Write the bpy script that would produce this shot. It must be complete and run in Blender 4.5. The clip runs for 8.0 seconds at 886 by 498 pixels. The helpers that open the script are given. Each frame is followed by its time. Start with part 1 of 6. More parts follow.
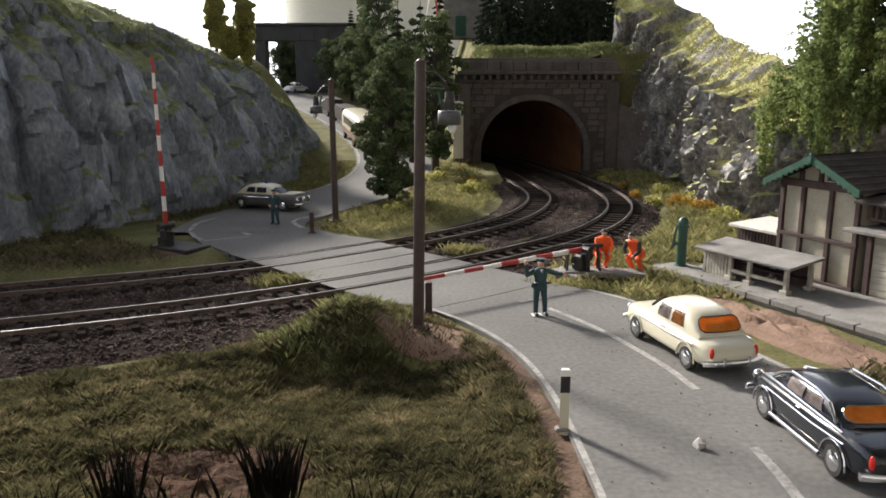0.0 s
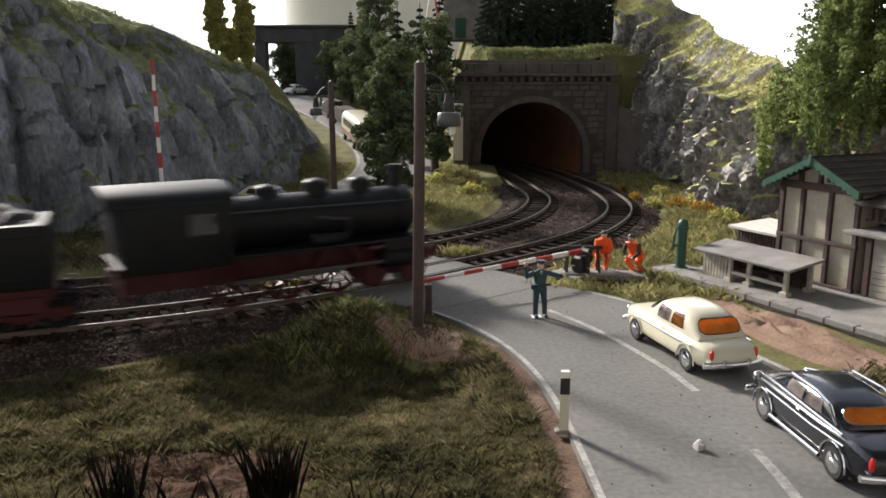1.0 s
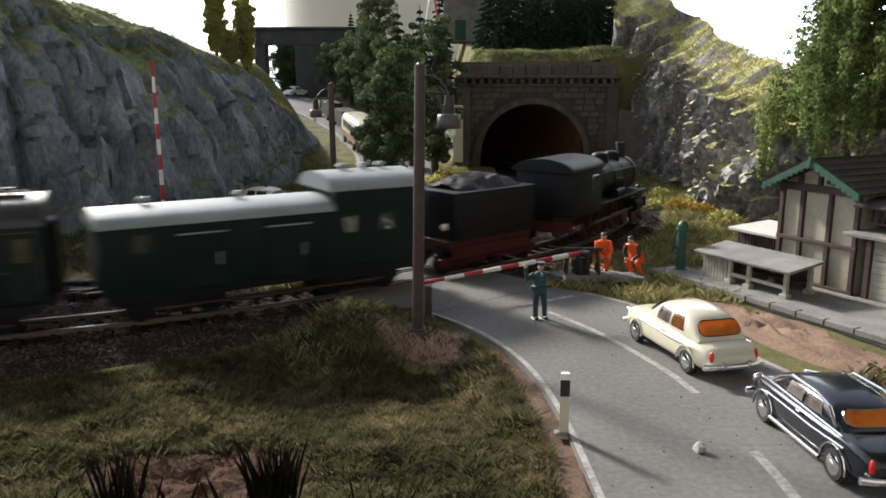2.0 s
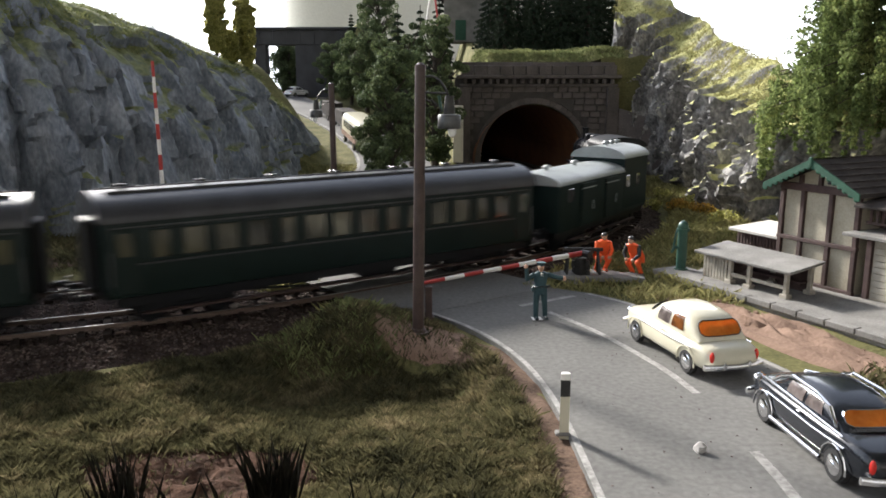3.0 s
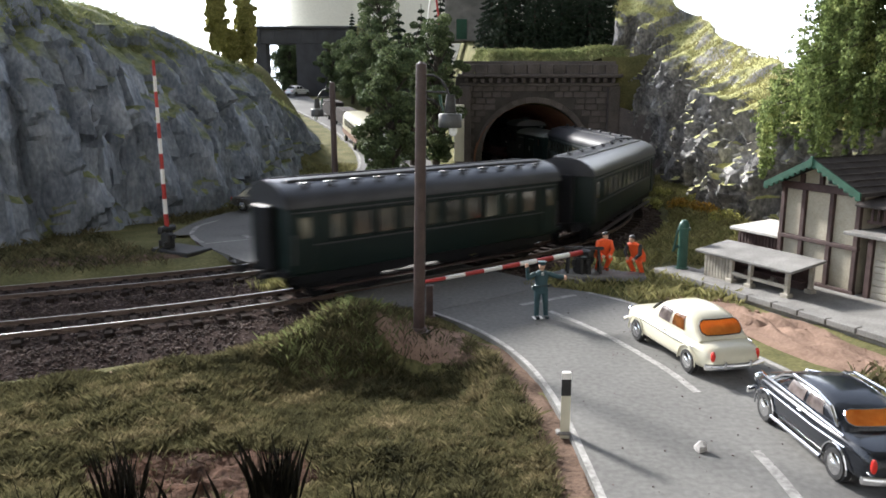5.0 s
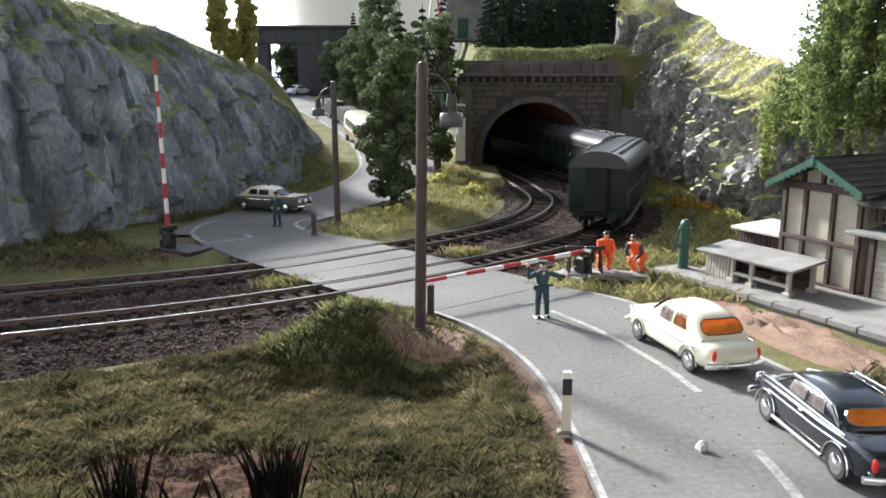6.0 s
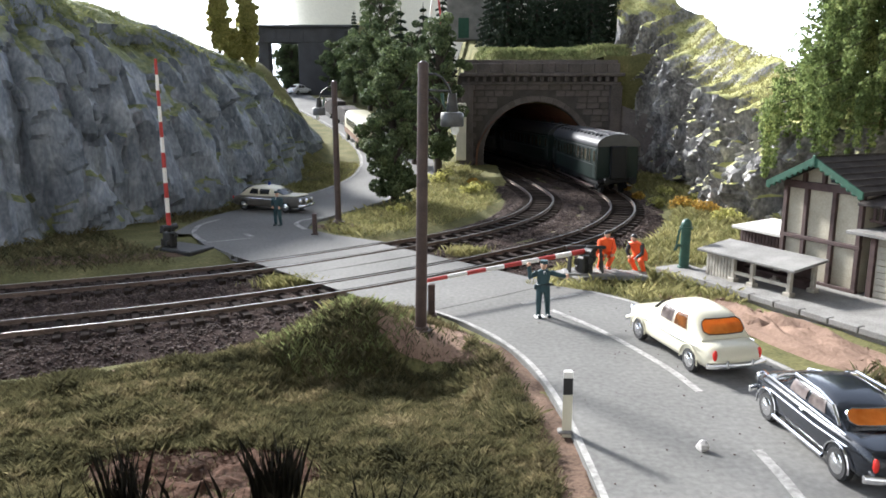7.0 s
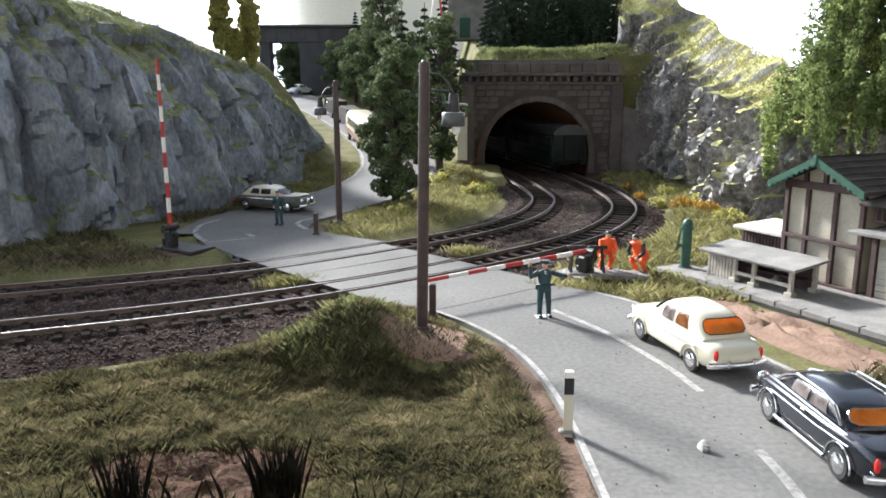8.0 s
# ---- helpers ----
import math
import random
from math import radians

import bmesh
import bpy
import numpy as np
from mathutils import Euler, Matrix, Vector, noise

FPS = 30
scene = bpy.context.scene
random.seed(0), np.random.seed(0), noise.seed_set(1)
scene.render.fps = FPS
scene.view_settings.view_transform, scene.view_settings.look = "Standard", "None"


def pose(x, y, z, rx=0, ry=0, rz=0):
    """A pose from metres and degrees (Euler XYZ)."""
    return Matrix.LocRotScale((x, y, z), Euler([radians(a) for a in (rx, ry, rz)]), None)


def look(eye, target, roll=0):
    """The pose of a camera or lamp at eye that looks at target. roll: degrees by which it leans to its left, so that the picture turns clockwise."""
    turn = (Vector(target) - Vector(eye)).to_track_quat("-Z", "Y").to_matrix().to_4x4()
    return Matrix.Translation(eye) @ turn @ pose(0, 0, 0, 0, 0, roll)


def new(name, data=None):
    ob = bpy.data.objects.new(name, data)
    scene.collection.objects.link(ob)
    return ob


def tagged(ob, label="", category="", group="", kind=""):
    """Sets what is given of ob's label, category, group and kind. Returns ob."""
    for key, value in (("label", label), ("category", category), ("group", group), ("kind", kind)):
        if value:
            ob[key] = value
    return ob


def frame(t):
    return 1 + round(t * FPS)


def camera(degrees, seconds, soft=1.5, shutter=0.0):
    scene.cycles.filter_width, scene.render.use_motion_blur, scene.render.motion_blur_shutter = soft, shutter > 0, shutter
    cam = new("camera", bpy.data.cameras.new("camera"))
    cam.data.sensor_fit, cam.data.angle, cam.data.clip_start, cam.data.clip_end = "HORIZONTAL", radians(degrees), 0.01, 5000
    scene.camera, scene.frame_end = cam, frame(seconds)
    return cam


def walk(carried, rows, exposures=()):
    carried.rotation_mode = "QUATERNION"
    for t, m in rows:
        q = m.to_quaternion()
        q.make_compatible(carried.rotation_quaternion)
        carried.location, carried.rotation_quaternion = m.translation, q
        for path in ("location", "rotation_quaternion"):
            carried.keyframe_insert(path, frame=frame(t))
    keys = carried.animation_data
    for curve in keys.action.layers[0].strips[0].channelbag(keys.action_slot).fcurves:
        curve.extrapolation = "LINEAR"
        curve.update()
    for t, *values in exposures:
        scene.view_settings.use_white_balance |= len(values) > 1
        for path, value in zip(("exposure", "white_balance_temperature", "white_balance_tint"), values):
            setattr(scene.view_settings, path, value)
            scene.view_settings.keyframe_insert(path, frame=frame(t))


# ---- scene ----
# A model railway in 1:87. Numbers below are full-size metres; K brings them to the model's size.
K = 1 / 87


def P(x, y, z, rx=0, ry=0, rz=0):
    return pose(x * K, y * K, z * K, rx, ry, rz)


# ---- camera ----
cam = camera(60.0, 8.0, soft=1.7, shutter=0.55)
CAM_ROWS = [(0.0, 0.0, 0.0), (0.5, 0.0, 0.0), (1.0, 0.02, 0.135), (1.5, 0.03, 0.245), (1.7, 0.03, 0.26), (2.8, 0.0, 0.285),
            (3.0, 0.0, 0.285), (3.5, 0.0, 0.26), (4.5, -0.01, 0.24), (4.7, -0.03, 0.23), (6.0, -0.15, 0.17), (6.5, -0.18, 0.14),
            (7.0, -0.21, 0.13), (7.5, -0.24, 0.12), (8.0, -0.3, 0.12)]
walk(cam, [(t, P(0, 0, 7.05, 90 - 11.88 + up, 0, -pan)) for t, pan, up in CAM_ROWS],
     exposures=[(0.0, 1.14, 6500, 13), (1.0, 1.07, 6500, 13), (1.7, 1.04, 6400, 12), (3.0, 1.39, 6250, 12), (4.5, 1.52, 6100, 12), (6.0, 1.79, 5950, 11), (7.0, 1.84, 5900, 11), (8.0, 1.86, 5900, 11)])

# ---- light: daylight from the windows behind and to the left ----
world = bpy.data.worlds.new("daylight")
scene.world = world
world.use_nodes = True
wn = world.node_tree.nodes
sky = wn.new("ShaderNodeTexSky")
sky.sky_type, sky.sun_disc = "NISHITA", False
SUN_EL, SUN_AZ = 28.0, -38.0     # height; turn from the view's direction, negative to the left
sky.sun_elevation, sky.sun_rotation = radians(SUN_EL), radians(SUN_AZ)
soft_sky = wn.new("ShaderNodeHueSaturation")      # hazy daylight, paler than a clear sky
soft_sky.inputs["Saturation"].default_value = 0.45
world.node_tree.links.new(sky.outputs[0], soft_sky.inputs["Color"])
world.node_tree.links.new(soft_sky.outputs[0], wn["Background"].inputs[0])
wn["Background"].inputs[1].default_value = 0.15
sun = new("sun", bpy.data.lights.new("sun", "SUN"))
sun.data.energy, sun.data.angle, sun.data.color = 4.4, radians(7), (1.0, 0.94, 0.84)
sd = Vector((math.sin(radians(SUN_AZ)) * math.cos(radians(SUN_EL)), math.cos(radians(SUN_AZ)) * math.cos(radians(SUN_EL)), math.sin(radians(SUN_EL))))
sun.matrix_world = look(sd * 2, (0, 0, 0))


# ---- materials ----
def mat(name, c1, c2, scale=3.0, rough=0.8, bump=0.3, fine=30.0, metal=0.0, c3=None, rand=0.0, spec=0.4, coat=0.0, island=0.0, depth=0.02, trans=0.0):
    """Two-scale procedural surface; scale and fine are in full-size metres."""
    m = bpy.data.materials.new(name)
    m.use_nodes = True
    n, l = m.node_tree.nodes, m.node_tree.links
    b = n["Principled BSDF"]
    co = n.new("ShaderNodeTexCoord")
    mp = n.new("ShaderNodeMapping")
    mp.inputs["Scale"].default_value = (87, 87, 87)
    l.new(co.outputs["Object"], mp.inputs[0])
    big, small = n.new("ShaderNodeTexNoise"), n.new("ShaderNodeTexNoise")
    big.inputs["Scale"].default_value, small.inputs["Scale"].default_value = scale, fine
    big.inputs["Detail"].default_value, small.inputs["Detail"].default_value = 5, 3
    l.new(mp.outputs[0], big.inputs[0])
    l.new(mp.outputs[0], small.inputs[0])
    ramp = n.new("ShaderNodeValToRGB")
    ramp.color_ramp.elements[0].position, ramp.color_ramp.elements[1].position = 0.34, 0.68
    ramp.color_ramp.elements[0].color, ramp.color_ramp.elements[1].color = (*c1, 1), (*c2, 1)
    if c3:
        e = ramp.color_ramp.elements.new(0.52)
        e.color = (*c3, 1)
    mixf = n.new("ShaderNodeMath")
    mixf.operation = "MULTIPLY_ADD"
    mixf.inputs[1].default_value = 0.45
    l.new(small.outputs["Fac"], mixf.inputs[0])
    sc = n.new("ShaderNodeMath")
    sc.operation = "MULTIPLY"
    sc.inputs[1].default_value = 0.55
    l.new(big.outputs["Fac"], sc.inputs[0])
    l.new(sc.outputs[0], mixf.inputs[2])
    l.new(mixf.outputs[0], ramp.inputs[0])
    out = ramp.outputs[0]
    if rand or island:
        src = n.new("ShaderNodeObjectInfo").outputs["Random"] if rand else n.new("ShaderNodeNewGeometry").outputs["Random Per Island"]
        k = rand or island
        mr = n.new("ShaderNodeMapRange")
        mr.inputs[3].default_value, mr.inputs[4].default_value = 1 - k, 1 + k
        l.new(src, mr.inputs[0])
        hs = n.new("ShaderNodeHueSaturation")
        l.new(mr.outputs[0], hs.inputs["Value"])
        l.new(out, hs.inputs["Color"])
        out = hs.outputs[0]
    l.new(out, b.inputs["Base Color"])
    b.inputs["Roughness"].default_value, b.inputs["Metallic"].default_value = rough, metal
    b.inputs["Specular IOR Level"].default_value, b.inputs["Coat Weight"].default_value = spec, coat
    if bump:
        bp = n.new("ShaderNodeBump")
        bp.inputs["Strength"].default_value, bp.inputs["Distance"].default_value = bump, depth * K
        l.new(mixf.outputs[0], bp.inputs["Height"])
        l.new(bp.outputs[0], b.inputs["Normal"])
    if trans:
        tr, mx = n.new("ShaderNodeBsdfTranslucent"), n.new("ShaderNodeMixShader")
        mx.inputs[0].default_value = trans
        l.new(out, tr.inputs[0])
        l.new(b.outputs[0], mx.inputs[1])
        l.new(tr.outputs[0], mx.inputs[2])
        l.new(mx.outputs[0], n["Material Output"].inputs[0])
    return m


def slope_mat(name, rock, grass, lo, hi, streak=0.55, bump=1.0):
    """Rock on the steep faces, turf where the surface lies flatter."""
    m = mat(name, rock[0], rock[1], 0.9, 0.85, bump, 5.0, c3=rock[2], depth=0.3)
    n, l = m.node_tree.nodes, m.node_tree.links
    n["Mapping"].inputs["Scale"].default_value = (87, 87, 87 * streak)
    b = n["Principled BSDF"]
    g = mat(name + "_turf", grass[0], grass[1], 0.8, 0.95, 0.0, 9.0)
    geo, sep = n.new("ShaderNodeNewGeometry"), n.new("ShaderNodeSeparateXYZ")
    l.new(geo.outputs["Normal"], sep.inputs[0])
    noi = n.new("ShaderNodeTexNoise")
    noi.inputs["Scale"].default_value, noi.inputs["Detail"].default_value = 28, 6
    co = n.new("ShaderNodeTexCoord")
    l.new(co.outputs["Object"], noi.inputs[0])
    add = n.new("ShaderNodeMath")
    add.operation = "MULTIPLY_ADD"
    add.inputs[1].default_value = 0.32
    l.new(noi.outputs["Fac"], add.inputs[0])
    l.new(sep.outputs["Z"], add.inputs[2])
    mr = n.new("ShaderNodeMapRange")
    mr.inputs[1].default_value, mr.inputs[2].default_value = lo, hi
    l.new(add.outputs[0], mr.inputs[0])
    mix = n.new("ShaderNodeMix")
    mix.data_type = "RGBA"
    ramp2 = n.new("ShaderNodeValToRGB")
    ramp2.color_ramp.elements[0].position, ramp2.color_ramp.elements[1].position = 0.3, 0.7
    ramp2.color_ramp.elements[0].color, ramp2.color_ramp.elements[1].color = (*grass[0], 1), (*grass[1], 1)
    n2 = n.new("ShaderNodeTexNoise")
    n2.inputs["Scale"].default_value, n2.inputs["Detail"].default_value = 240, 6
    l.new(co.outputs["Object"], n2.inputs[0])
    l.new(n2.outputs["Fac"], ramp2.inputs[0])
    l.new(mr.outputs[0], mix.inputs["Factor"])
    l.new(b.inputs["Base Color"].links[0].from_socket, mix.inputs["A"])
    l.new(ramp2.outputs[0], mix.inputs["B"])
    l.new(mix.outputs["Result"], b.inputs["Base Color"])
    bpy.data.materials.remove(g)
    return m


M = dict(
    asphalt=mat("asphalt", (0.10, 0.098, 0.093), (0.178, 0.174, 0.165), 0.18, 0.8, 0.35, 7, c3=(0.14, 0.137, 0.13), depth=0.03, spec=0.1),
    line=mat("road_paint", (0.13, 0.128, 0.12), (0.40, 0.39, 0.37), 1.6, 0.8, 0.2, 9, spec=0.1),
    soil=mat("soil", (0.06, 0.041, 0.03), (0.165, 0.112, 0.082), 1.2, 0.95, 0.8, 12, depth=0.1, spec=0.08),
    # much darker brown than the other soils, used only in the lawn's hollow
    hollowsoil=mat("dark_hollow_soil", (0.020, 0.011, 0.007), (0.095, 0.052, 0.034), 1.6, 0.95, 0.9, 9, depth=0.12, spec=0.08),
    sand=mat("pink_soil", (0.15, 0.10, 0.075), (0.27, 0.185, 0.14), 1.0, 0.95, 0.6, 10, depth=0.1, spec=0.08),
    turf=mat("turf", (0.07, 0.07, 0.03), (0.19, 0.165, 0.08), 0.7, 0.95, 0.8, 9, c3=(0.12, 0.115, 0.05), depth=0.1, spec=0.08),
    ballast=mat("ballast", (0.026, 0.019, 0.017), (0.08, 0.058, 0.05), 2.0, 0.95, 1.0, 14, depth=0.12, spec=0.02),
    stone=mat("ballast_stone", (0.032, 0.024, 0.021), (0.13, 0.10, 0.088), 2.0, 0.9, 0.3, 14, island=0.5, spec=0.12),
    sleeper=mat("sleeper_wood", (0.018, 0.014, 0.012), (0.045, 0.035, 0.03), 4, 0.95, 0.5, 20, rand=0.3, spec=0.05),
    rail=mat("rusty_rail", (0.10, 0.072, 0.058), (0.17, 0.125, 0.10), 6, 0.6, 0.2, 40, metal=0.3),
    railtop=mat("worn_railhead", (0.20, 0.19, 0.18), (0.42, 0.41, 0.39), 1.0, 0.36, 0.1, 40, metal=1.0),
    grass=mat("grass_blades", (0.037, 0.037, 0.02), (0.23, 0.187, 0.108), 0.42, 0.9, 0, 2.4, c3=(0.10, 0.092, 0.046), island=0.45, spec=0.15, trans=0.35),
    drygrass=mat("yellow_grass_blades", (0.125, 0.132, 0.05), (0.35, 0.315, 0.145), 0.5, 0.9, 0, 8, island=0.35, spec=0.15, trans=0.35),
    bankgrass=mat("moss_green_blades", (0.08, 0.105, 0.04), (0.27, 0.28, 0.125), 0.4, 0.9, 0, 5, island=0.35, spec=0.15, trans=0.35),
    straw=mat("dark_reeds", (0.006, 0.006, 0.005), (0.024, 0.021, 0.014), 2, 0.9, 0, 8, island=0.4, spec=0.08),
    leaf=mat("dark_leaves", (0.03, 0.05, 0.02), (0.21, 0.245, 0.115), 0.7, 0.8, 0, 6, c3=(0.082, 0.11, 0.047), island=0.45, spec=0.3, trans=0.28),
    leaf2=mat("olive_leaves", (0.24, 0.24, 0.065), (0.52, 0.49, 0.18), 0.7, 0.8, 0, 6, island=0.35, spec=0.3, trans=0.5),
    conifer=mat("conifer_needles", (0.012, 0.022, 0.014), (0.035, 0.05, 0.028), 0.7, 0.85, 0, 6, island=0.4, spec=0.2),
    hanging=mat("bright_fir_needles", (0.06, 0.09, 0.03), (0.40, 0.42, 0.15), 0.3, 0.85, 0, 3, c3=(0.17, 0.215, 0.075), island=0.5, spec=0.2, trans=0.42),
    orangeleaf=mat("orange_bush_leaves", (0.32, 0.15, 0.03), (0.42, 0.32, 0.07), 0.8, 0.9, 0, 6, island=0.35, spec=0.15, trans=0.3),
    bark=mat("bark", (0.03, 0.025, 0.02), (0.07, 0.055, 0.04), 3, 0.9, 0.6, 20),
    masonry=mat("portal_stone", (0.06, 0.051, 0.048), (0.125, 0.108, 0.10), 0.9, 0.85, 0.8, 8, rand=0.14, depth=0.06),
    lining=mat("tunnel_lining", (0.17, 0.08, 0.045), (0.30, 0.13, 0.065), 0.8, 0.9, 0.4, 8),
    mortar=mat("mortar", (0.045, 0.04, 0.038), (0.08, 0.07, 0.066), 1.5, 0.95, 0.4, 15),
    postwood=mat("brown_post", (0.035, 0.022, 0.02), (0.075, 0.048, 0.042), 3, 0.45, 0.2, 30),
    darkmetal=mat("dark_metal", (0.02, 0.02, 0.02), (0.05, 0.048, 0.045), 4, 0.5, 0.1, 30, metal=0.4),
    greymetal=mat("grey_metal", (0.06, 0.062, 0.065), (0.11, 0.112, 0.115), 4, 0.45, 0.1, 30, metal=0.5),
    white=mat("white_paint", (0.68, 0.66, 0.62), (0.82, 0.8, 0.76), 3, 0.5, 0.1, 30),
    red=mat("red_paint", (0.32, 0.03, 0.025), (0.45, 0.045, 0.035), 3, 0.5, 0.1, 30),
    concrete=mat("concrete", (0.13, 0.126, 0.118), (0.27, 0.262, 0.248), 1.2, 0.85, 0.3, 20, spec=0.15),
    black=mat("black_paint", (0.01, 0.01, 0.011), (0.03, 0.03, 0.031), 3, 0.45, 0.1, 30),
    room=mat("dim_grey_wall", (0.22, 0.22, 0.225), (0.3, 0.3, 0.305), 0.05, 0.9, 0.05, 3),
    wall=mat("cream_wall", (0.55, 0.52, 0.43), (0.66, 0.63, 0.53), 0.05, 0.9, 0.05, 3),
)
M["cliff"] = slope_mat("grey_rock", ((0.095, 0.112, 0.14), (0.32, 0.345, 0.385), (0.195, 0.218, 0.252)), ((0.085, 0.105, 0.045), (0.22, 0.235, 0.11)), 0.68, 0.88, bump=0.6)
M["cliff_r"] = slope_mat("pale_rock", ((0.045, 0.043, 0.043), (0.44, 0.42, 0.39), (0.19, 0.183, 0.175)), ((0.24, 0.25, 0.085), (0.48, 0.46, 0.18)), 0.77, 0.90, bump=0.8)


# ---- builders ----
def finish(bm, name, mats):
    bm.transform(Matrix.Scale(K, 4))
    me = bpy.data.meshes.new(name)
    bm.to_mesh(me)
    bm.free()
    for m in (mats if isinstance(mats, (list, tuple)) else [mats]):
        me.materials.append(m)
    return me


def part(name, bm, material, parent=None, label="", m=None, smooth=None):
    me = finish(bm, name, material)
    if smooth:
        me.shade_smooth()
        if smooth < 180:
            me.set_sharp_from_angle(angle=radians(smooth))
    ob = new(name, me)
    if parent:
        ob.parent = parent
    if m is not None:
        ob.matrix_basis = m
    return tagged(ob, label)


def thing(name, label, category, m=None, group="", kind=""):
    ob = new(name)
    ob.empty_display_size = 0.005
    if m is not None:
        ob.matrix_basis = m
    return tagged(ob, label, category, group, kind)


def solo(name, bm, material, label, category, m=None, group="", kind="", smooth=None):
    return tagged(part(name, bm, material, None, label, m, smooth), label, category, group, kind)


def box(bm, x, y, z, sx, sy, sz, bev=0.0, seg=1, mi=0, rz=0.0, rx=0.0, ry=0.0):
    """A box of that size round the centre x, y, z."""
    m = Matrix.Translation((x, y, z)) @ Euler((radians(rx), radians(ry), radians(rz))).to_matrix().to_4x4() @ Matrix.Diagonal((sx, sy, sz, 1))
    r = bmesh.ops.create_cube(bm, size=1, matrix=m)
    fs = {f for v in r["verts"] for f in v.link_faces}
    if bev:
        es = {e for v in r["verts"] for e in v.link_edges}
        r2 = bmesh.ops.bevel(bm, geom=list(es), offset=bev, segments=seg, affect="EDGES", profile=0.6)
        fs = set(r2["faces"]) | {f for f in fs if f.is_valid}
    for f in fs:
        f.material_index = mi
    return bm


def rod(bm, a, b, r0, r1=None, seg=8, mi=0, caps=True):
    """A round bar from a to b."""
    a, b = Vector(a), Vector(b)
    q = (b - a).to_track_quat("Z", "Y").to_matrix().to_4x4()
    m = Matrix.Translation((a + b) / 2) @ q
    r = bmesh.ops.create_cone(bm, cap_ends=caps, segments=seg, radius1=r0, radius2=r0 if r1 is None else r1, depth=(b - a).length, matrix=m)
    for f in {f for v in r["verts"] for f in v.link_faces}:
        f.material_index = mi
    return bm


def tube(bm, pts, r, seg=6):
    for a, b in zip(pts, pts[1:]):
        rod(bm, a, b, r, seg=seg)
    return bm


def ball(bm, x, y, z, sx, sy=None, sz=None, u=10, v=7, mi=0):
    m = Matrix.Translation((x, y, z)) @ Matrix.Diagonal((sx, sy or sx, sz or sx, 1))
    r = bmesh.ops.create_uvsphere(bm, u_segments=u, v_segments=v, radius=1, matrix=m)
    for f in {f for w in r["verts"] for f in w.link_faces}:
        f.material_index = mi
    return bm


def loft(bm, rings, close=True, mi=0, caps=True):
    """Skin over rings of equally many points."""
    vs = [[bm.verts.new(p) for p in ring] for ring in rings]
    n = len(rings[0])
    for a, b in zip(vs, vs[1:]):
        for i in range(n if close else n - 1):
            f = bm.faces.new((a[i], a[(i + 1) % n], b[(i + 1) % n], b[i]))
            f.material_index = mi
    if caps and close:
        for ring, flip in ((vs[0], True), (vs[-1], False)):
            f = bm.faces.new(ring[::-1] if flip else ring)
            f.material_index = mi
    return bm


def prism(bm, pts, z0, z1, mi=0):
    """A flat outline in x, y pulled up from z0 to z1."""
    return loft(bm, [[(x, y, z0) for x, y in pts], [(x, y, z1) for x, y in pts]], mi=mi)


def B():
    return bmesh.new()


def ss(t):
    t = np.clip(t, 0, 1)
    return t * t * (3 - 2 * t)


def spline(ctrl, step=0.25, smooth=0.0):
    """An even, smooth line through a few points."""
    c = np.array(ctrl, float)
    c = np.vstack([2 * c[0] - c[1], c, 2 * c[-1] - c[-2]])
    out = []
    for i in range(1, len(c) - 2):
        n = max(2, int(np.linalg.norm(c[i + 1] - c[i]) / (step / 4)))
        t = np.linspace(0, 1, n, endpoint=False)[:, None]
        p0, p1, p2, p3 = c[i - 1:i + 3]
        out.append(0.5 * (2 * p1 + (p2 - p0) * t + (2 * p0 - 5 * p1 + 4 * p2 - p3) * t ** 2 + (3 * p1 - p0 - 3 * p2 + p3) * t ** 3))
    o = np.vstack(out + [c[-2:-1]])
    for _ in range(2):
        d = np.concatenate([[0], np.cumsum(np.linalg.norm(np.diff(o, axis=0), axis=1))])
        s = np.arange(0, d[-1], step)
        o = np.stack([np.interp(s, d, o[:, k]) for k in range(o.shape[1])], 1)
        if smooth:
            w = int(smooth / step)
            k = np.hanning(2 * w + 3)[1:-1]
            k /= k.sum()
            pad = np.vstack([2 * o[0] - o[w:0:-1], o, 2 * o[-1] - o[-2:-w - 2:-1]])
            o = np.stack([np.convolve(pad[:, j], k, "valid") for j in range(o.shape[1])], 1)
            smooth = 0
    return o


def raw(name, verts, faces, mats, parent=None, smooth=False):
    """A mesh object straight from arrays in full-size metres."""
    me = bpy.data.meshes.new(name)
    me.from_pydata((np.asarray(verts) * K).tolist(), [], [tuple(f) for f in faces])
    for m in (mats if isinstance(mats, (list, tuple)) else [mats]):
        me.materials.append(m)
    if smooth:
        me.shade_smooth()
    ob = new(name, me)
    if parent:
        ob.parent = parent
    return ob


def grid_faces(nu, nv):
    i = np.arange(nu * nv).reshape(nu, nv)
    return np.stack([i[:-1, :-1], i[1:, :-1], i[1:, 1:], i[:-1, 1:]], -1).reshape(-1, 4)


def sides(line):
    """Left-hand normals along a line."""
    d = np.gradient(line[:, :2], axis=0)
    d /= np.linalg.norm(d, axis=1)[:, None]
    return np.stack([-d[:, 1], d[:, 0]], 1)


def ribbon(line, offs, zs):
    """Vertices and faces of a strip with that cross-section along a line (x, y, z)."""
    n = sides(line)
    z = line[:, 2] if line.shape[1] > 2 else np.zeros(len(line))
    v = np.stack([np.column_stack([line[:, 0] + n[:, 0] * o, line[:, 1] + n[:, 1] * o, z + h]) for o, h in zip(offs, zs)], 1)
    return v.reshape(-1, 3), grid_faces(len(line), len(offs))


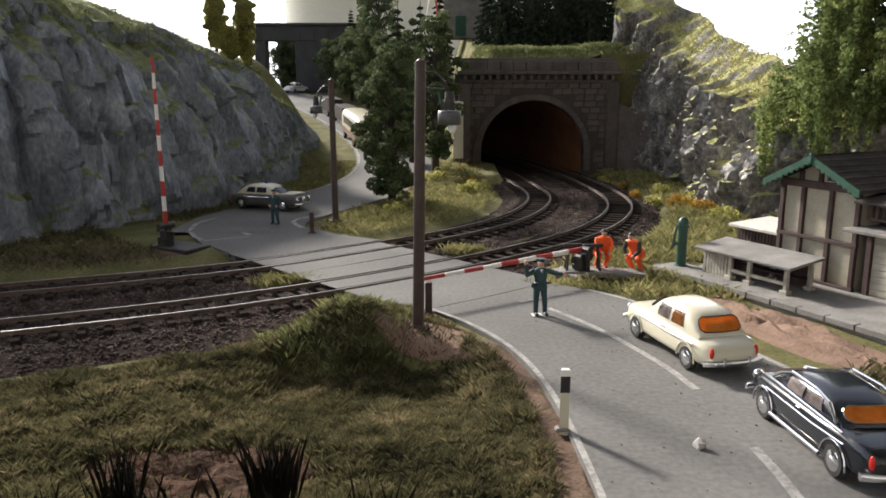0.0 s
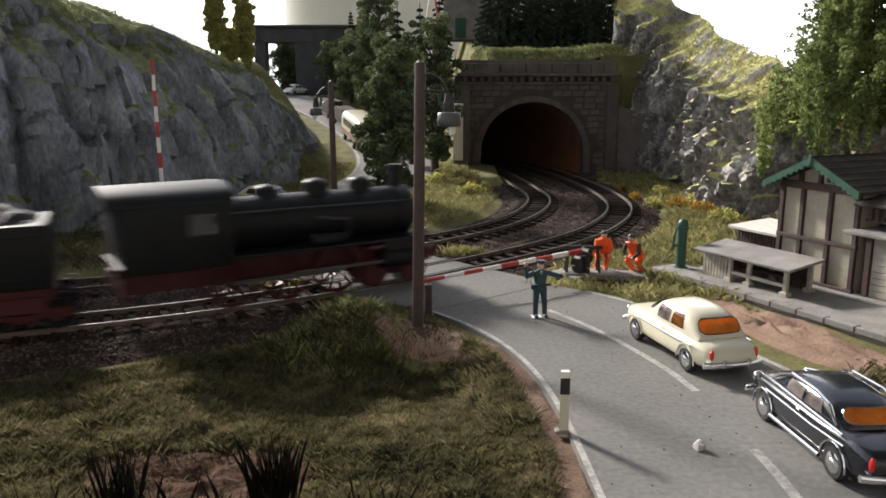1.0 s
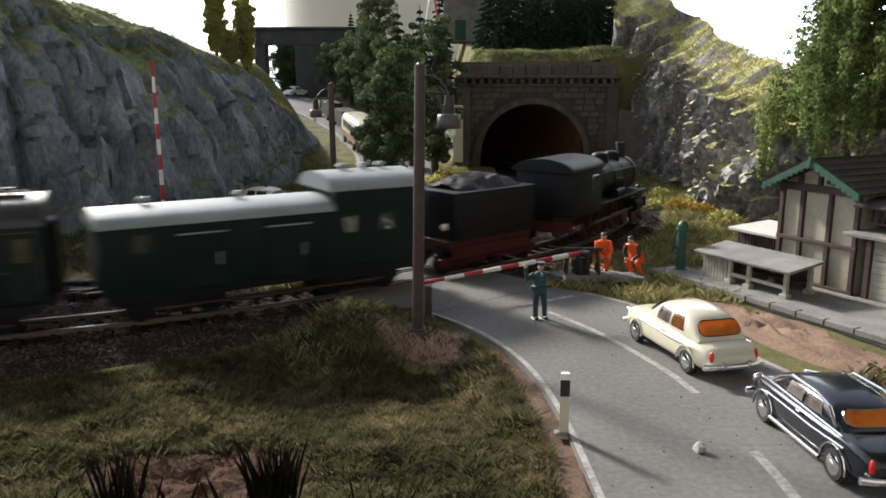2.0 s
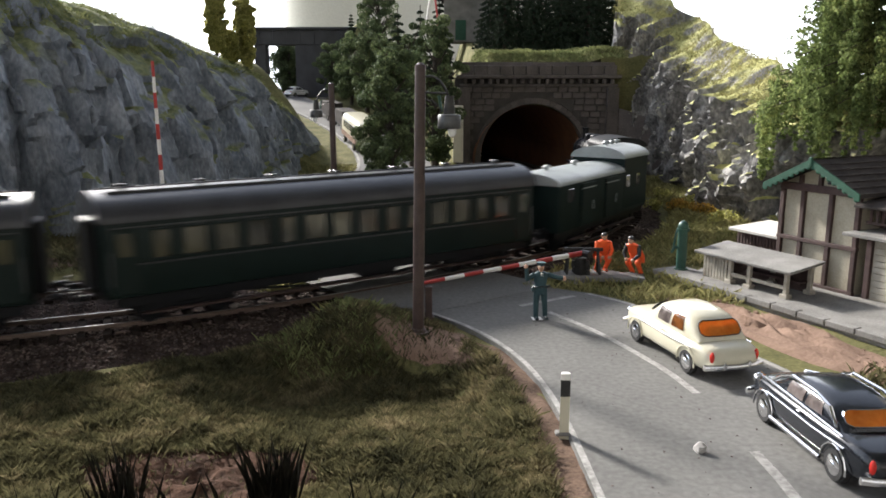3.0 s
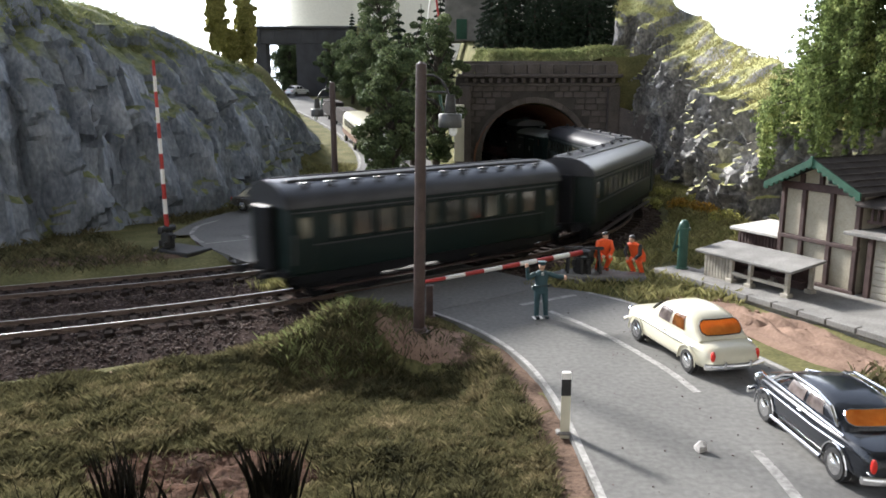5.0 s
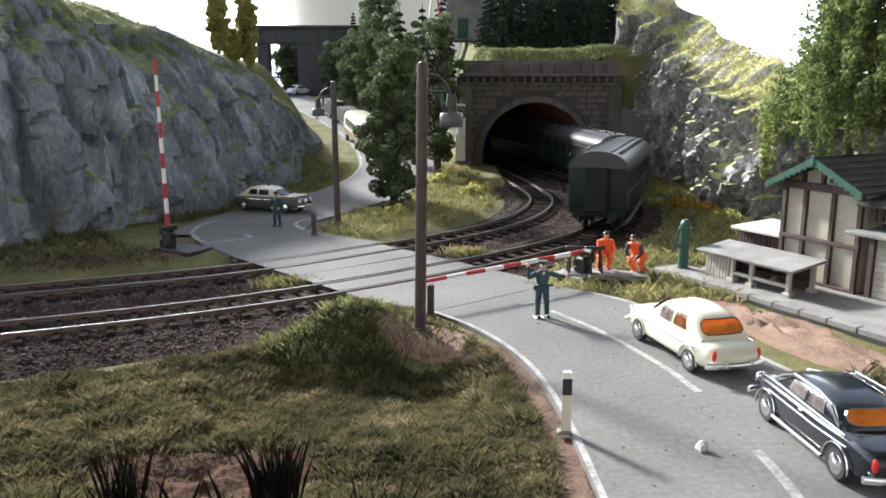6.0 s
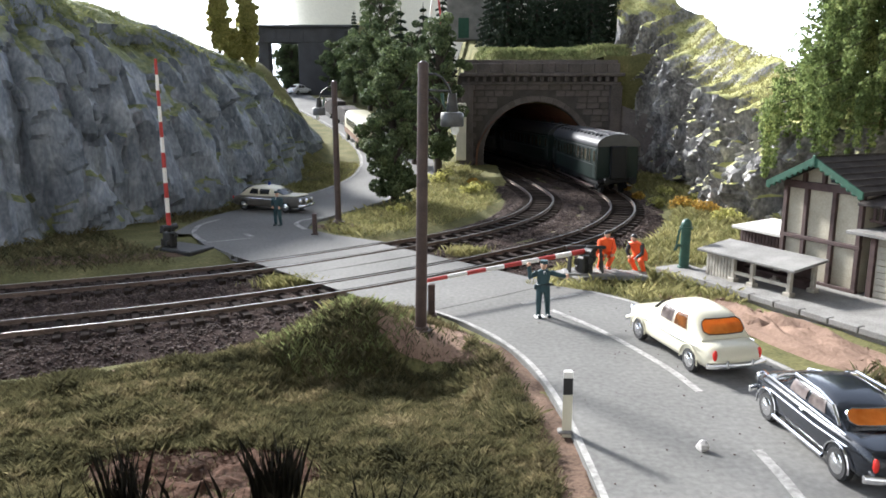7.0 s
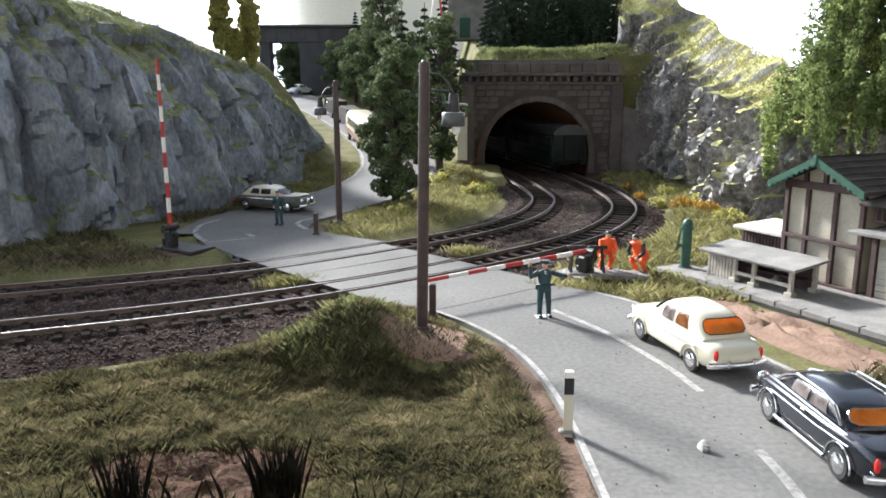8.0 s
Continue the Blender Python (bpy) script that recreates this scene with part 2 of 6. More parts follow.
# ---- lines of the place ----
NEAR = spline([(-190, -8), (-120, 0), (-60, 8.5), (-30, 15.9), (-13.5, 22.2), (-7.2, 25.1), (-1.8, 28.75), (3.4, 33.4), (7.0, 37.6), (9.5, 42.3), (10.95, 46.9),
               (11.45, 51.5), (11.2, 57.5), (10.3, 65), (8.5, 74), (5, 88), (0, 105), (-6, 125), (-12, 145), (-20, 172), (-30, 205)], 0.25, 3.0)
FAR = spline([(-190, -3), (-120, 5), (-60, 14.0), (-30, 21.3), (-16, 26.6), (-8.5, 30.0), (-4.2, 33.2), (0, 37.0), (2.8, 40.4), (5.0, 44.6), (6.4, 50.2),
              (6.35, 55), (5.8, 60.5), (4.9, 67), (3.0, 75), (-0.5, 88)], 0.25, 3.0)
FARROAD = spline([(-10.4, 37.5, 0), (-10.2, 42, 0), (-8, 47.5, 0), (-5.4, 54, 0.1), (-4.0, 62, 0.5), (-4.9, 72, 1.3), (-8.6, 84, 2.7), (-14.5, 97, 4.3),
                  (-20.5, 108, 5.6), (-23.6, 118, 6.2), (-25.2, 126, 6.6), (-26.5, 140, 6.8)], 0.5, 2.0)


def H(x, y):
    """Height of the ground."""
    x, y = np.asarray(x, float), np.asarray(y, float)
    shp = x.shape
    x, y = x.ravel(), y.ravel()

    def near_line(line, cols=2):
        best, idx = np.full(len(x), 1e9), np.zeros(len(x), int)
        for i in range(0, len(line), 4):
            d = (x - line[i, 0]) ** 2 + (y - line[i, 1]) ** 2
            k = d < best
            best[k], idx[k] = d[k], i
        return np.sqrt(best), idx
    dn, _ = near_line(NEAR[(NEAR[:, 1] < 70)])
    df, _ = near_line(FAR[(FAR[:, 1] < 70)])
    dt = np.minimum(dn, df)
    dr, ir = near_line(FARROAD)
    zr = FARROAD[ir, 2]
    right = x > FARROAD[ir, 0]
    z = np.full(len(x), -0.12)
    z -= 0.35 * ss((3.4 - dt) / 1.2)
    front = (y < 26) & (x < -1)
    z -= 0.45 * ss((5.2 - dn) / 1.2) * front * ss((-1.5 - x) / 3)
    # front lawn: mound by the lamp, hollow before it
    z += 9.0 * np.exp(-((x + 12.5) / 5.5) ** 2 - ((y - 122) / 7) ** 2)     # hill beside the viaduct
    z += 0.95 * np.exp(-((x + 2.75) / 1.75) ** 2 - ((y - 21.9) / 1.4) ** 2)
    z -= 0.5 * np.exp(-((x + 4.6) / 2.0) ** 2 - ((y - 13.4) / 1.3) ** 2)
    # the lawn drops in front of the lamp's terrace
    lx = np.interp(-y, -NEAR_ROAD_L[:, 1], NEAR_ROAD_L[:, 0])
    z -= 0.75 * ss((20.9 - y) / 1.2) * ss((y - 14.5) / 4.0) * ss((lx - x - 0.7) / 1.2) * ss((x + 6.5) / 3)
    # hill over the tunnel and behind it
    cut = np.where(y < 67.0, ss((dt - 4.6) / 4), 1.0)
    hill = 9.9 * ss((y - 58) / 9) * ss((x + 0.5) / 3.5) + 3.5 * ss((y - 72) / 35)
    hill = np.where(right, hill * cut, 0)
    away = np.where((y < 67) & (x > 5), 1 - ss((x - 8) / 2), 1 - ss((x - 18.5) / 5))
    hill = np.where(y > 67.0, np.maximum(hill, (9.85 + 0.9 * ss((y - 66.9) / 1.8)) * ss((x - 0.2) / 2.5) + 3.5 * ss((y - 72) / 35)), hill)
    bore = NEAR[(NEAR[:, 1] > 66)]
    dtun, _ = near_line(bore + sides(bore) * 2.35)
    hill = np.where(y > 67.5, np.maximum(hill, 8.4 * ss((8.4 - dtun) / 2.6)), hill)
    bank = 10.0 * ss((dr - 3.6) / 9) * ss((y - 61) / 14)
    z = z + np.where(right, hill * away * ss((dr - 3.4) / 5), bank * ss((dr - 3.4) / 3))
    onroad = ss((6.5 - dr) / 3.0) * (y > 40)
    z = np.maximum(z * (1 - onroad) + onroad * (zr - 0.12), np.where((y > 60) & (dr < 9), zr - 0.12, -2))
    z = np.where(np.abs(x) > 45, z * ss((90 - np.abs(x)) / 45), z)
    z = np.where(y > 132, z * ss((150 - y) / 18), z)
    return z.reshape(shp)


def G(x, y):
    """Ground with its small bumps."""
    x, y = np.atleast_1d(np.asarray(x, float)), np.atleast_1d(np.asarray(y, float))
    z = H(x, y)
    return z + np.array([0.10 * noise.fractal((a * 0.6, b * 0.6, 3.0), 1, 2, 4) if -60 < a < 60 and 8 < b < 140 else 0 for a, b in zip(x, y)])


# ---- ground ----
def build_ground():
    xs = np.concatenate([[-420, -260, -170, -120, -90], np.arange(-70, 70.1, 0.6), [90, 120, 170, 260, 420]])
    ys = np.concatenate([[-300, -180, -100, -60, -35, -22], np.arange(-14, 8, 2), np.arange(8, 32, 0.4), np.arange(32, 66.9, 0.7), [66.95, 67.05], np.arange(67.7, 150, 1.0), [170, 210, 280, 420]])
    X, Y = np.meshgrid(xs, ys, indexing="ij")
    Z = H(X, Y)
    for i in range(len(xs)):
        for j in range(len(ys)):
            if -60 < xs[i] < 60 and 8 < ys[j] < 140:
                Z[i, j] += 0.10 * noise.fractal((xs[i] * 0.6, ys[j] * 0.6, 3.0), 1, 2, 4)
    f = grid_faces(len(xs), len(ys))
    v = np.stack([X, Y, Z], -1).reshape(-1, 3)
    c = v[f].mean(1)
    hole = (c[:, 1] > 66.2) & (c[:, 1] < 67.2) & (c[:, 0] > 2.2) & (c[:, 0] < 13.4)
    ob = raw("ground", v, f[~hole], M["turf"], smooth=True)
    tagged(ob, "olive turf ground of the model landscape with mounds and banks", "ground", kind="structure")


def strip(name, line, offs, zs, material, label, category="road", kind="structure", parent=None):
    v, f = ribbon(line, offs, zs)
    ob = raw(name, v, f, material, parent, smooth=False)
    return tagged(ob, label, category, kind=kind) if not parent else tagged(ob, label)


NEAR_ROAD_L = spline([(-2.0, 25.0), (-0.16, 23.7), (1.45, 21.1), (2.2, 18.8), (2.55, 16.2), (2.66, 14.0), (2.7, 12), (2.5, 8), (2.0, 3), (1.2, -8)], 0.3)
NEAR_ROAD_R = spline([(4.0, 27.3), (5.9, 25.9), (7.4, 23.2), (8.45, 20.2), (9.05, 18.4), (9.6, 16), (9.9, 13), (9.9, 9), (9.5, 4), (9.0, -8)], 0.3)


def slab_between(name, left, right, z, material, label, parent=None):
    n = 60
    a = np.stack([np.interp(np.linspace(0, 1, n), np.linspace(0, 1, len(left)), left[:, k]) for k in (0, 1)], 1)
    b = np.stack([np.interp(np.linspace(0, 1, n), np.linspace(0, 1, len(right)), right[:, k]) for k in (0, 1)], 1)
    cols = []
    for t in np.linspace(0, 1, 9):
        p = a * (1 - t) + b * t
        cols.append(np.column_stack([p, np.full(n, z)]))
    low_a, low_b = cols[0].copy(), cols[-1].copy()
    low_a[:, 2] -= 0.3
    low_b[:, 2] -= 0.3
    v = np.stack([low_a] + cols + [low_b], 1).reshape(-1, 3)
    ob = raw(name, v, grid_faces(n, 11), material, parent)
    return tagged(ob, label, "road", kind="structure")


def build_roads():
    slab_between("road_near", NEAR_ROAD_L, NEAR_ROAD_R, 0.0, M["asphalt"], "grey asphalt road with white edge lines curving to the crossing")
    # far road: lower part widens to the crossing
    strip("road_far", FARROAD, [3.4, 3.3, 1.6, 0, -1.6, -3.1, -3.2], [-0.3, 0, 0.02, 0.03, 0.02, 0, -0.3], M["asphalt"], "grey asphalt road climbing away between banks")
    bm = B()
    prism(bm, [(-13.4, 40.6), (-12.6, 37.6), (-11.3, 35.0), (-9.0, 32.4), (-2.9, 35.6), (-5.6, 37.4), (-7.2, 39.2), (-7.3, 41.5), (-9.5, 43)], -0.3, -0.004)
    solo("road_apron", bm, M["asphalt"], "asphalt apron of the far road at the crossing", "road", kind="structure")
    # crossing panels between and beside the rails
    for name, line, offs in (("crossing_panel_1", NEAR, [(-4.6, -0.95), (-0.55, 0.55), (0.95, 2.5)]), ("crossing_panel_2", FAR, [(-2.35, -0.95), (-0.55, 0.55), (0.95, 2.6)])):
        for k, (o0, o1) in enumerate(offs):
            n = sides(line)
            rows = []
            for o in (o0, o1):
                p = line + n * o
                # the crossing runs between two slanting edges
                lo = -3.25 - (p[:, 1] - 26.0) * 0.93
                hi = 1.55 - (p[:, 1] - 30.3) * 0.95
                s = np.arange(len(p))
                i0 = np.interp(0, (p[:, 0] - lo), s)
                i1 = np.interp(0, (p[:, 0] - hi), s)
                q = np.linspace(i0, i1, 24)
                rows.append(np.stack([np.interp(q, s, p[:, c]) for c in (0, 1)], 1))
            z = np.full((24, 1), 0.01)
            v = np.stack([np.hstack([rows[0], z - 0.2]), np.hstack([rows[0], z]), np.hstack([rows[1], z]), np.hstack([rows[1], z - 0.2])], 1).reshape(-1, 3)
            ob = raw("crossing_panel", v, grid_faces(24, 4), M["asphalt"])
            tagged(ob, "grey crossing panel laid flush with the rails", "crossing panel", "crossing panels", kind="structure")

    def paint(name, pts, width, z=0.012, parent=None):
        line = spline(pts, 0.2)
        z0 = line[:, 2:3] if line.shape[1] > 2 else np.zeros((len(line), 1))
        v, f = ribbon(np.hstack([line[:, :2], z0]), [width / 2, -width / 2], [z, z])
        tagged(raw(name, v, f, M["line"]), "worn white road marking on grey asphalt", "road marking", "road markings", kind="structure")
    l = NEAR_ROAD_L[6:]
    paint("edge_line", [(x + 0.1, y) for x, y in l[::6]], 0.14)
    r = NEAR_ROAD_R[5:]
    paint("edge_line", [(x - 0.15, y) for x, y in r[::6]], 0.18)
    paint("centre_line", [(3.45, 24.1), (4.4, 22.4), (5.1, 20.7), (5.75, 18.7), (6.1, 16.9)], 0.2)
    paint("centre_line", [(6.22, 14.2), (6.25, 13.2), (6.22, 12.0)], 0.22)
    paint("centre_line", [(6.15, 9), (6.0, 6.5)], 0.22)
    paint("stop_line", [(2.58, 24.84), (3.7, 25.55), (4.82, 26.25)], 0.22)
    paint("edge_line", [(-12.0, 42.8), (-12.95, 40.6), (-12.85, 38.6), (-12.1, 36.6), (-11.2, 35.3)], 0.25)
    paint("stop_line", [(-11.2, 35.35), (-9.3, 36.5)], 0.2)
    paint("centre_line", [(-9.2, 43.4), (-10.3, 42), (-10.85, 40.2), (-10.4, 38.3), (-9.3, 36.6)], 0.28)
    paint("edge_line", [(-6.9, 42.6), (-7.9, 41.6), (-8.0, 40.4), (-7.1, 38.6)], 0.28)
    n = sides(FARROAD)
    for o in (3.15,):
        p = np.column_stack([FARROAD[:, :2] + n * o, FARROAD[:, 2]])[14:]
        paint("edge_line", p[::8].tolist(), 0.22, 0.03)


# ---- railway ----
def build_track(line, which):
    t = thing("track", "model railway track of brown rails on dark sleepers in ballast", "railway track", kind="structure", group="tracks")
    s = np.concatenate([line[::1]])
    out = -4.9 if which == 0 else -3.4
    v, f = ribbon(s, [3.2, 2.5, 1.75, 0.8, 0, -0.8, -1.75, -2.5, out], [-0.75, -0.5, -0.33, -0.31, -0.33, -0.31, -0.33, -0.45, -0.95])
    v = v.copy()
    for i in range(len(v)):
        if -35 < v[i, 0] < 30 and v[i, 1] < 90:
            v[i, 2] += 0.09 * noise.noise((v[i, 0] * 2.3, v[i, 1] * 2.3, which))
    raw("ballast_bed", v, f, M["ballast"], t, smooth=True)
    for side in (0.7175, -0.7175):
        # foot, web and head of the rail
        prof = [(-0.07, -0.16), (-0.07, -0.145), (-0.018, -0.12), (-0.018, -0.05), (-0.042, -0.04), (-0.042, 0.0), (0.042, 0.0), (0.042, -0.04), (0.018, -0.05), (0.018, -0.12), (0.07, -0.145), (0.07, -0.16)]
        v, f = ribbon(s, [side - a for a, b in prof], [b + 0.02 for a, b in prof])
        ob = raw("rail", v, f, [M["rail"], M["railtop"]], t)
        idx = np.zeros(len(f), dtype=np.int32)
        idx[np.arange(len(f)) % 11 == 5] = 1
        ob.data.polygons.foreach_set("material_index", idx)
    bm = B()
    box(bm, 0, 0, 0, 0.26, 2.6, 0.17, 0.02)
    for y in (-0.7175, 0.7175):
        box(bm, 0, y - 0.1, 0.1, 0.16, 0.09, 0.05)
        box(bm, 0, y + 0.1, 0.1, 0.16, 0.09, 0.05)
    me = finish(bm, "sleeper", M["sleeper"])
    n = sides(s)
    k = 0
    for i in range(0, len(s), 1):
        x, y = s[i]
        if i % 13 in (0, 3, 6, 10) and x > -26 and y < 84:
            # none under the crossing panels
            if -3.0 - (y - 26.0) * 0.93 < x < 1.4 - (y - 30.3) * 0.95:
                continue
            ob = new("sleeper", me)
            ob.parent = t
            a = math.degrees(math.atan2(-n[i, 0], n[i, 1]))
            ob.matrix_basis = P(x, y, -0.225, 0, 0, a + random.uniform(-1.5, 1.5))
            k += 1
    return t


def scatter_stones(name, pts, sizes, material, label, category, seed):
    """Many small broken stones in one mesh."""
    rng = np.random.default_rng(seed)
    base = np.array([(1, 0, -.5), (-.5, .87, -.5), (-.5, -.87, -.5), (.6, .6, .6), (-.8, 0, .5), (.4, -.7, .6)])
    fc = np.array([(0, 2, 1), (3, 4, 5), (0, 1, 3), (1, 4, 3), (1, 2, 4), (2, 5, 4), (2, 0, 5), (0, 3, 5)])
    n = len(pts)
    a = rng.uniform(0, 6.28, n)
    ca, sa = np.cos(a), np.sin(a)
    b = base[None] * (1 + rng.uniform(-.35, .35, (n, 6, 3)))
    v = np.stack([b[..., 0] * ca[:, None] - b[..., 1] * sa[:, None], b[..., 0] * sa[:, None] + b[..., 1] * ca[:, None], b[..., 2] * 0.8], -1)
    v = v * np.asarray(sizes)[:, None, None] + np.asarray(pts)[:, None]
    f = (fc[None] + (np.arange(n) * 6)[:, None, None]).reshape(-1, 3)
    return tagged(raw(name, v.reshape(-1, 3), f, material), label, category, kind="stuff")


def build_ballast_stones():
    rng = np.random.default_rng(5)
    pts = []
    for line in (NEAR, FAR):
        n = sides(line)
        k = np.where((line[:, 0] > -18) & (line[:, 1] < 62))[0]
        i = rng.choice(k, 32000)
        o = rng.uniform(-4.9 if line is NEAR else -2.9, 2.9, 32000)
        z = np.interp(np.abs(o), [0, 1.75, 2.5, 4.9], [-0.31, -0.32, -0.46, -0.95])
        p = np.column_stack([line[i] + n[i] * o[:, None] + rng.uniform(-.12, .12, (32000, 2)), z + 0.02])
        keep = ~((p[:, 0] > -3.3 - (p[:, 1] - 26.0) * 0.93) & (p[:, 0] < 1.6 - (p[:, 1] - 30.3) * 0.95))
        keep &= np.abs(np.abs(o) - 0.7175) > 0.12
        pts.append(p[keep])
    pts = np.vstack(pts)
    scatter_stones("ballast_gravel", pts, rng.uniform(0.03, 0.075, len(pts)), M["stone"], "loose dark brown ballast gravel between the tracks", "gravel", 6)


# ---- cliffs ----
def build_cliff(name, base, tops, lean, plateau, rise, material, label, seed, tilt, out, blocky, ridged, brow=(0.3, 3.4)):
    line = spline([(*b, t) for b, t in zip(base, tops)], 0.22, 1.5)
    n = sides(line) * out          # points into the hill
    nv, npl = 58, 16
    rows = []
    for k in range(nv + npl):
        if k < nv:
            v = k / (nv - 1)
            off = line[:, 2] * lean * (brow[0] * v + (1 - brow[0]) * v ** brow[1])
            z = line[:, 2] * v - 0.6 * (1 - v)
        else:
            q = (k - nv + 1) / npl
            off = line[:, 2] * lean + plateau * q
            z = line[:, 2] + rise * q - 3.0 * max(0, q - 0.75) * 4 * (1 if rise > 0 else 0)
        rows.append(np.column_stack([line[:, :2] + n * off[:, None], z]))
    V = np.stack(rows, 1)
    nu = len(line)
    ct, st = math.cos(radians(tilt)), math.sin(radians(tilt))
    for i in range(nu):
        nx, ny = n[i]
        acc = i * 0.22
        for k in range(nv + npl):
            x, y, z = V[i, k]
            a, b = acc * ct + z * st, -acc * st + z * ct
            q = (a * 0.42 + seed, b * 0.2, seed)
            d = 1.6 * noise.fractal((a * 0.16 + seed, b * 0.1, 1.7), 1, 2, 3) + 1.5 * (0.5 - abs(noise.fractal((a * 0.33 + seed, b * 0.07, 6.3), 1, 2, 2))) * (1 if k < nv - 4 else 0.3)
            c = noise.cell((q[0] + 0.5 * noise.noise((a * 0.3, b * 0.3, 5)), q[1] + 0.4 * noise.noise((a * .5, b * .3, 9)), seed))
            c2 = noise.cell((a * 1.05 + 0.35 * noise.noise((a * .7, b * .5, 2)), b * 0.42 + seed + 0.5 * noise.noise((a * .4, b * .4, 8)), 4.0 + seed))
            rid = 1 - abs(noise.fractal((a * 0.75, b * 0.2, seed), 1, 2, 3)) * 2.2
            w = min(1, k / 6) if k < nv - 4 else max(0.15, (nv - k) / 5 * 0.85 + 0.15)
            d += (blocky * c + 0.7 * blocky * c2 + ridged * rid + 0.35 * blocky * noise.fractal((a * 1.7, b * 0.8, seed + 3), 1, 2, 4)) * w
            V[i, k, 0] -= nx * d * 0.8
            V[i, k, 1] -= ny * d * 0.8
            V[i, k, 2] += (0.35 * noise.fractal((x * 0.5, y * 0.5, z * .3), 1, 2, 4) + 0.25 * c * w) * min(1, k / 8)
    ob = raw(name, V.reshape(-1, 3), grid_faces(nu, nv + npl)[:, ::(-1 if out < 0 else 1)], material, smooth=True)
    ob.data.set_sharp_from_angle(angle=radians(38))
    tagged(ob, label, "rock face", kind="structure")
    return line, V


# ---- tunnel ----
PX, PY, PR, PSP = 7.7, 66.6, 4.45, 1.55      # centre, face, radius and springing of the arch


def build_tunnel():
    t = thing("tunnel_portal", "dark sandstone double-track tunnel portal with an arch and cornice", "tunnel portal", kind="structure")
    ring = [(PX - PR, 0)] + [(PX - PR * math.cos(a), PSP + PR * math.sin(a)) for a in np.linspace(0, math.pi, 25)] + [(PX + PR, 0)]
    bm = B()
    # backing wall with a real opening, built of quads from the arch to the outline
    x0, x1, zt = 1.7, 14.5, 8.2

    def outer(i):
        x, z = ring[i]
        if i in (0, len(ring) - 1):
            return (x0 if i == 0 else x1, z - 0.6)
        a = math.pi * (i - 1) / 24
        dx, dz = -math.cos(a), math.sin(a)
        k = min((x1 - PX) / abs(dx) if abs(dx) > 1e-6 else 1e9, (zt - PSP) / dz if dz > 1e-6 else 1e9)
        return (PX + dx * k, PSP + dz * k)
    n = len(ring)
    for y, flip in ((PY + 0.06, False), (PY + 1.2, True)):
        inn = [bm.verts.new((x, y, z if 0 < i < n - 1 else -0.6)) for i, (x, z) in enumerate(ring)]
        out = [bm.verts.new((outer(i)[0], y, outer(i)[1])) for i in range(n)]
        for i in range(n - 1):
            f = (inn[i], inn[i + 1], out[i + 1], out[i])
            bm.faces.new(f[::-1] if flip else f)
    part("wall", bm, M["mortar"], t)
    # the coursed blocks
    rng = random.Random(4)
    count = 0
    zc = -0.3
    row = 0
    cache = {}
    while zc < 7.35:
        h = 0.52
        x = x0 - (0.45 if row % 2 else 0)
        while x < x1:
            w = rng.choice((0.8, 0.95, 1.1))
            a, b = max(x, x0), min(x + w, x1)
            cxm, czm = (a + b) / 2, zc + h / 2
            inside = False
            for cx_ in (a + 0.05, cxm, b - 0.05):
                for cz_ in (zc, zc + h):
                    if abs(cx_ - PX) < PR + 0.55 and cz_ < PSP or math.hypot(cx_ - PX, cz_ - PSP) < PR + 0.6:
                        inside = True
            if b - a > 0.25 and not inside:
                key = (round(b - a, 1), h)
                if key not in cache:
                    q = B()
                    box(q, 0, 0, 0, key[0] - 0.05, 0.2, h - 0.05, 0.035)
                    cache[key] = finish(q, "stone_block", M["masonry"])
                ob = new("stone_block", cache[key])
                ob.parent = t
                ob.matrix_basis = P(cxm, PY + 0.03 + rng.uniform(-0.03, 0.03), czm)
                count += 1
            x += w
        zc += h
        row += 1
    # voussoirs
    q = B()
    box(q, 0, 0, 0, 0.55, 0.42, 0.5, 0.04)
    vm = finish(q, "voussoir", M["masonry"])
    for i in range(27):
        a = math.pi * (i + 0.5) / 27
        ob = new("voussoir", vm)
        ob.parent = t
        ob.matrix_basis = P(PX - (PR + 0.26) * math.cos(a), PY - 0.06, PSP + (PR + 0.26) * math.sin(a), 0, math.degrees(a) - 90, 0)
    for sx in (-1, 1):
        for k in range(3):
            ob = new("voussoir", vm)
            ob.parent = t
            ob.matrix_basis = P(PX + sx * (PR + 0.26), PY - 0.06, 0.25 + 0.52 * k)
    # piers, frieze with brackets, cornice and parapet
    for x in (x0 + 0.1, x1 - 0.1):
        bm = B()
        box(bm, x, PY - 0.1, 3.4, 1.0, 0.8, 8.0, 0.06)
        part("pier", bm, M["masonry"], t)
    bm = B()
    box(bm, (x0 + x1) / 2, PY + 0.1, 7.55, x1 - x0 + 0.6, 0.9, 0.25, 0.04)
    part("frieze", bm, M["masonry"], t)
    q = B()
    box(q, 0, 0, 0, 0.3, 0.45, 0.42, 0.05)
    dm = finish(q, "bracket", M["masonry"])
    for k in range(19):
        ob = new("bracket", dm)
        ob.parent = t
        ob.matrix_basis = P(x0 + 0.2 + k * (x1 - x0 - 0.4) / 18, PY - 0.3, 7.9)
    bm = B()
    box(bm, (x0 + x1) / 2, PY - 0.02, 8.28, x1 - x0 + 1.1, 1.3, 0.3, 0.06)
    part("cornice", bm, M["masonry"], t)
    bm = B()
    box(bm, (x0 + x1) / 2, PY + 0.55, 9.08, x1 - x0 + 0.2, 0.5, 0.84, 0.04)
    part("coping", bm, M["masonry"], t)
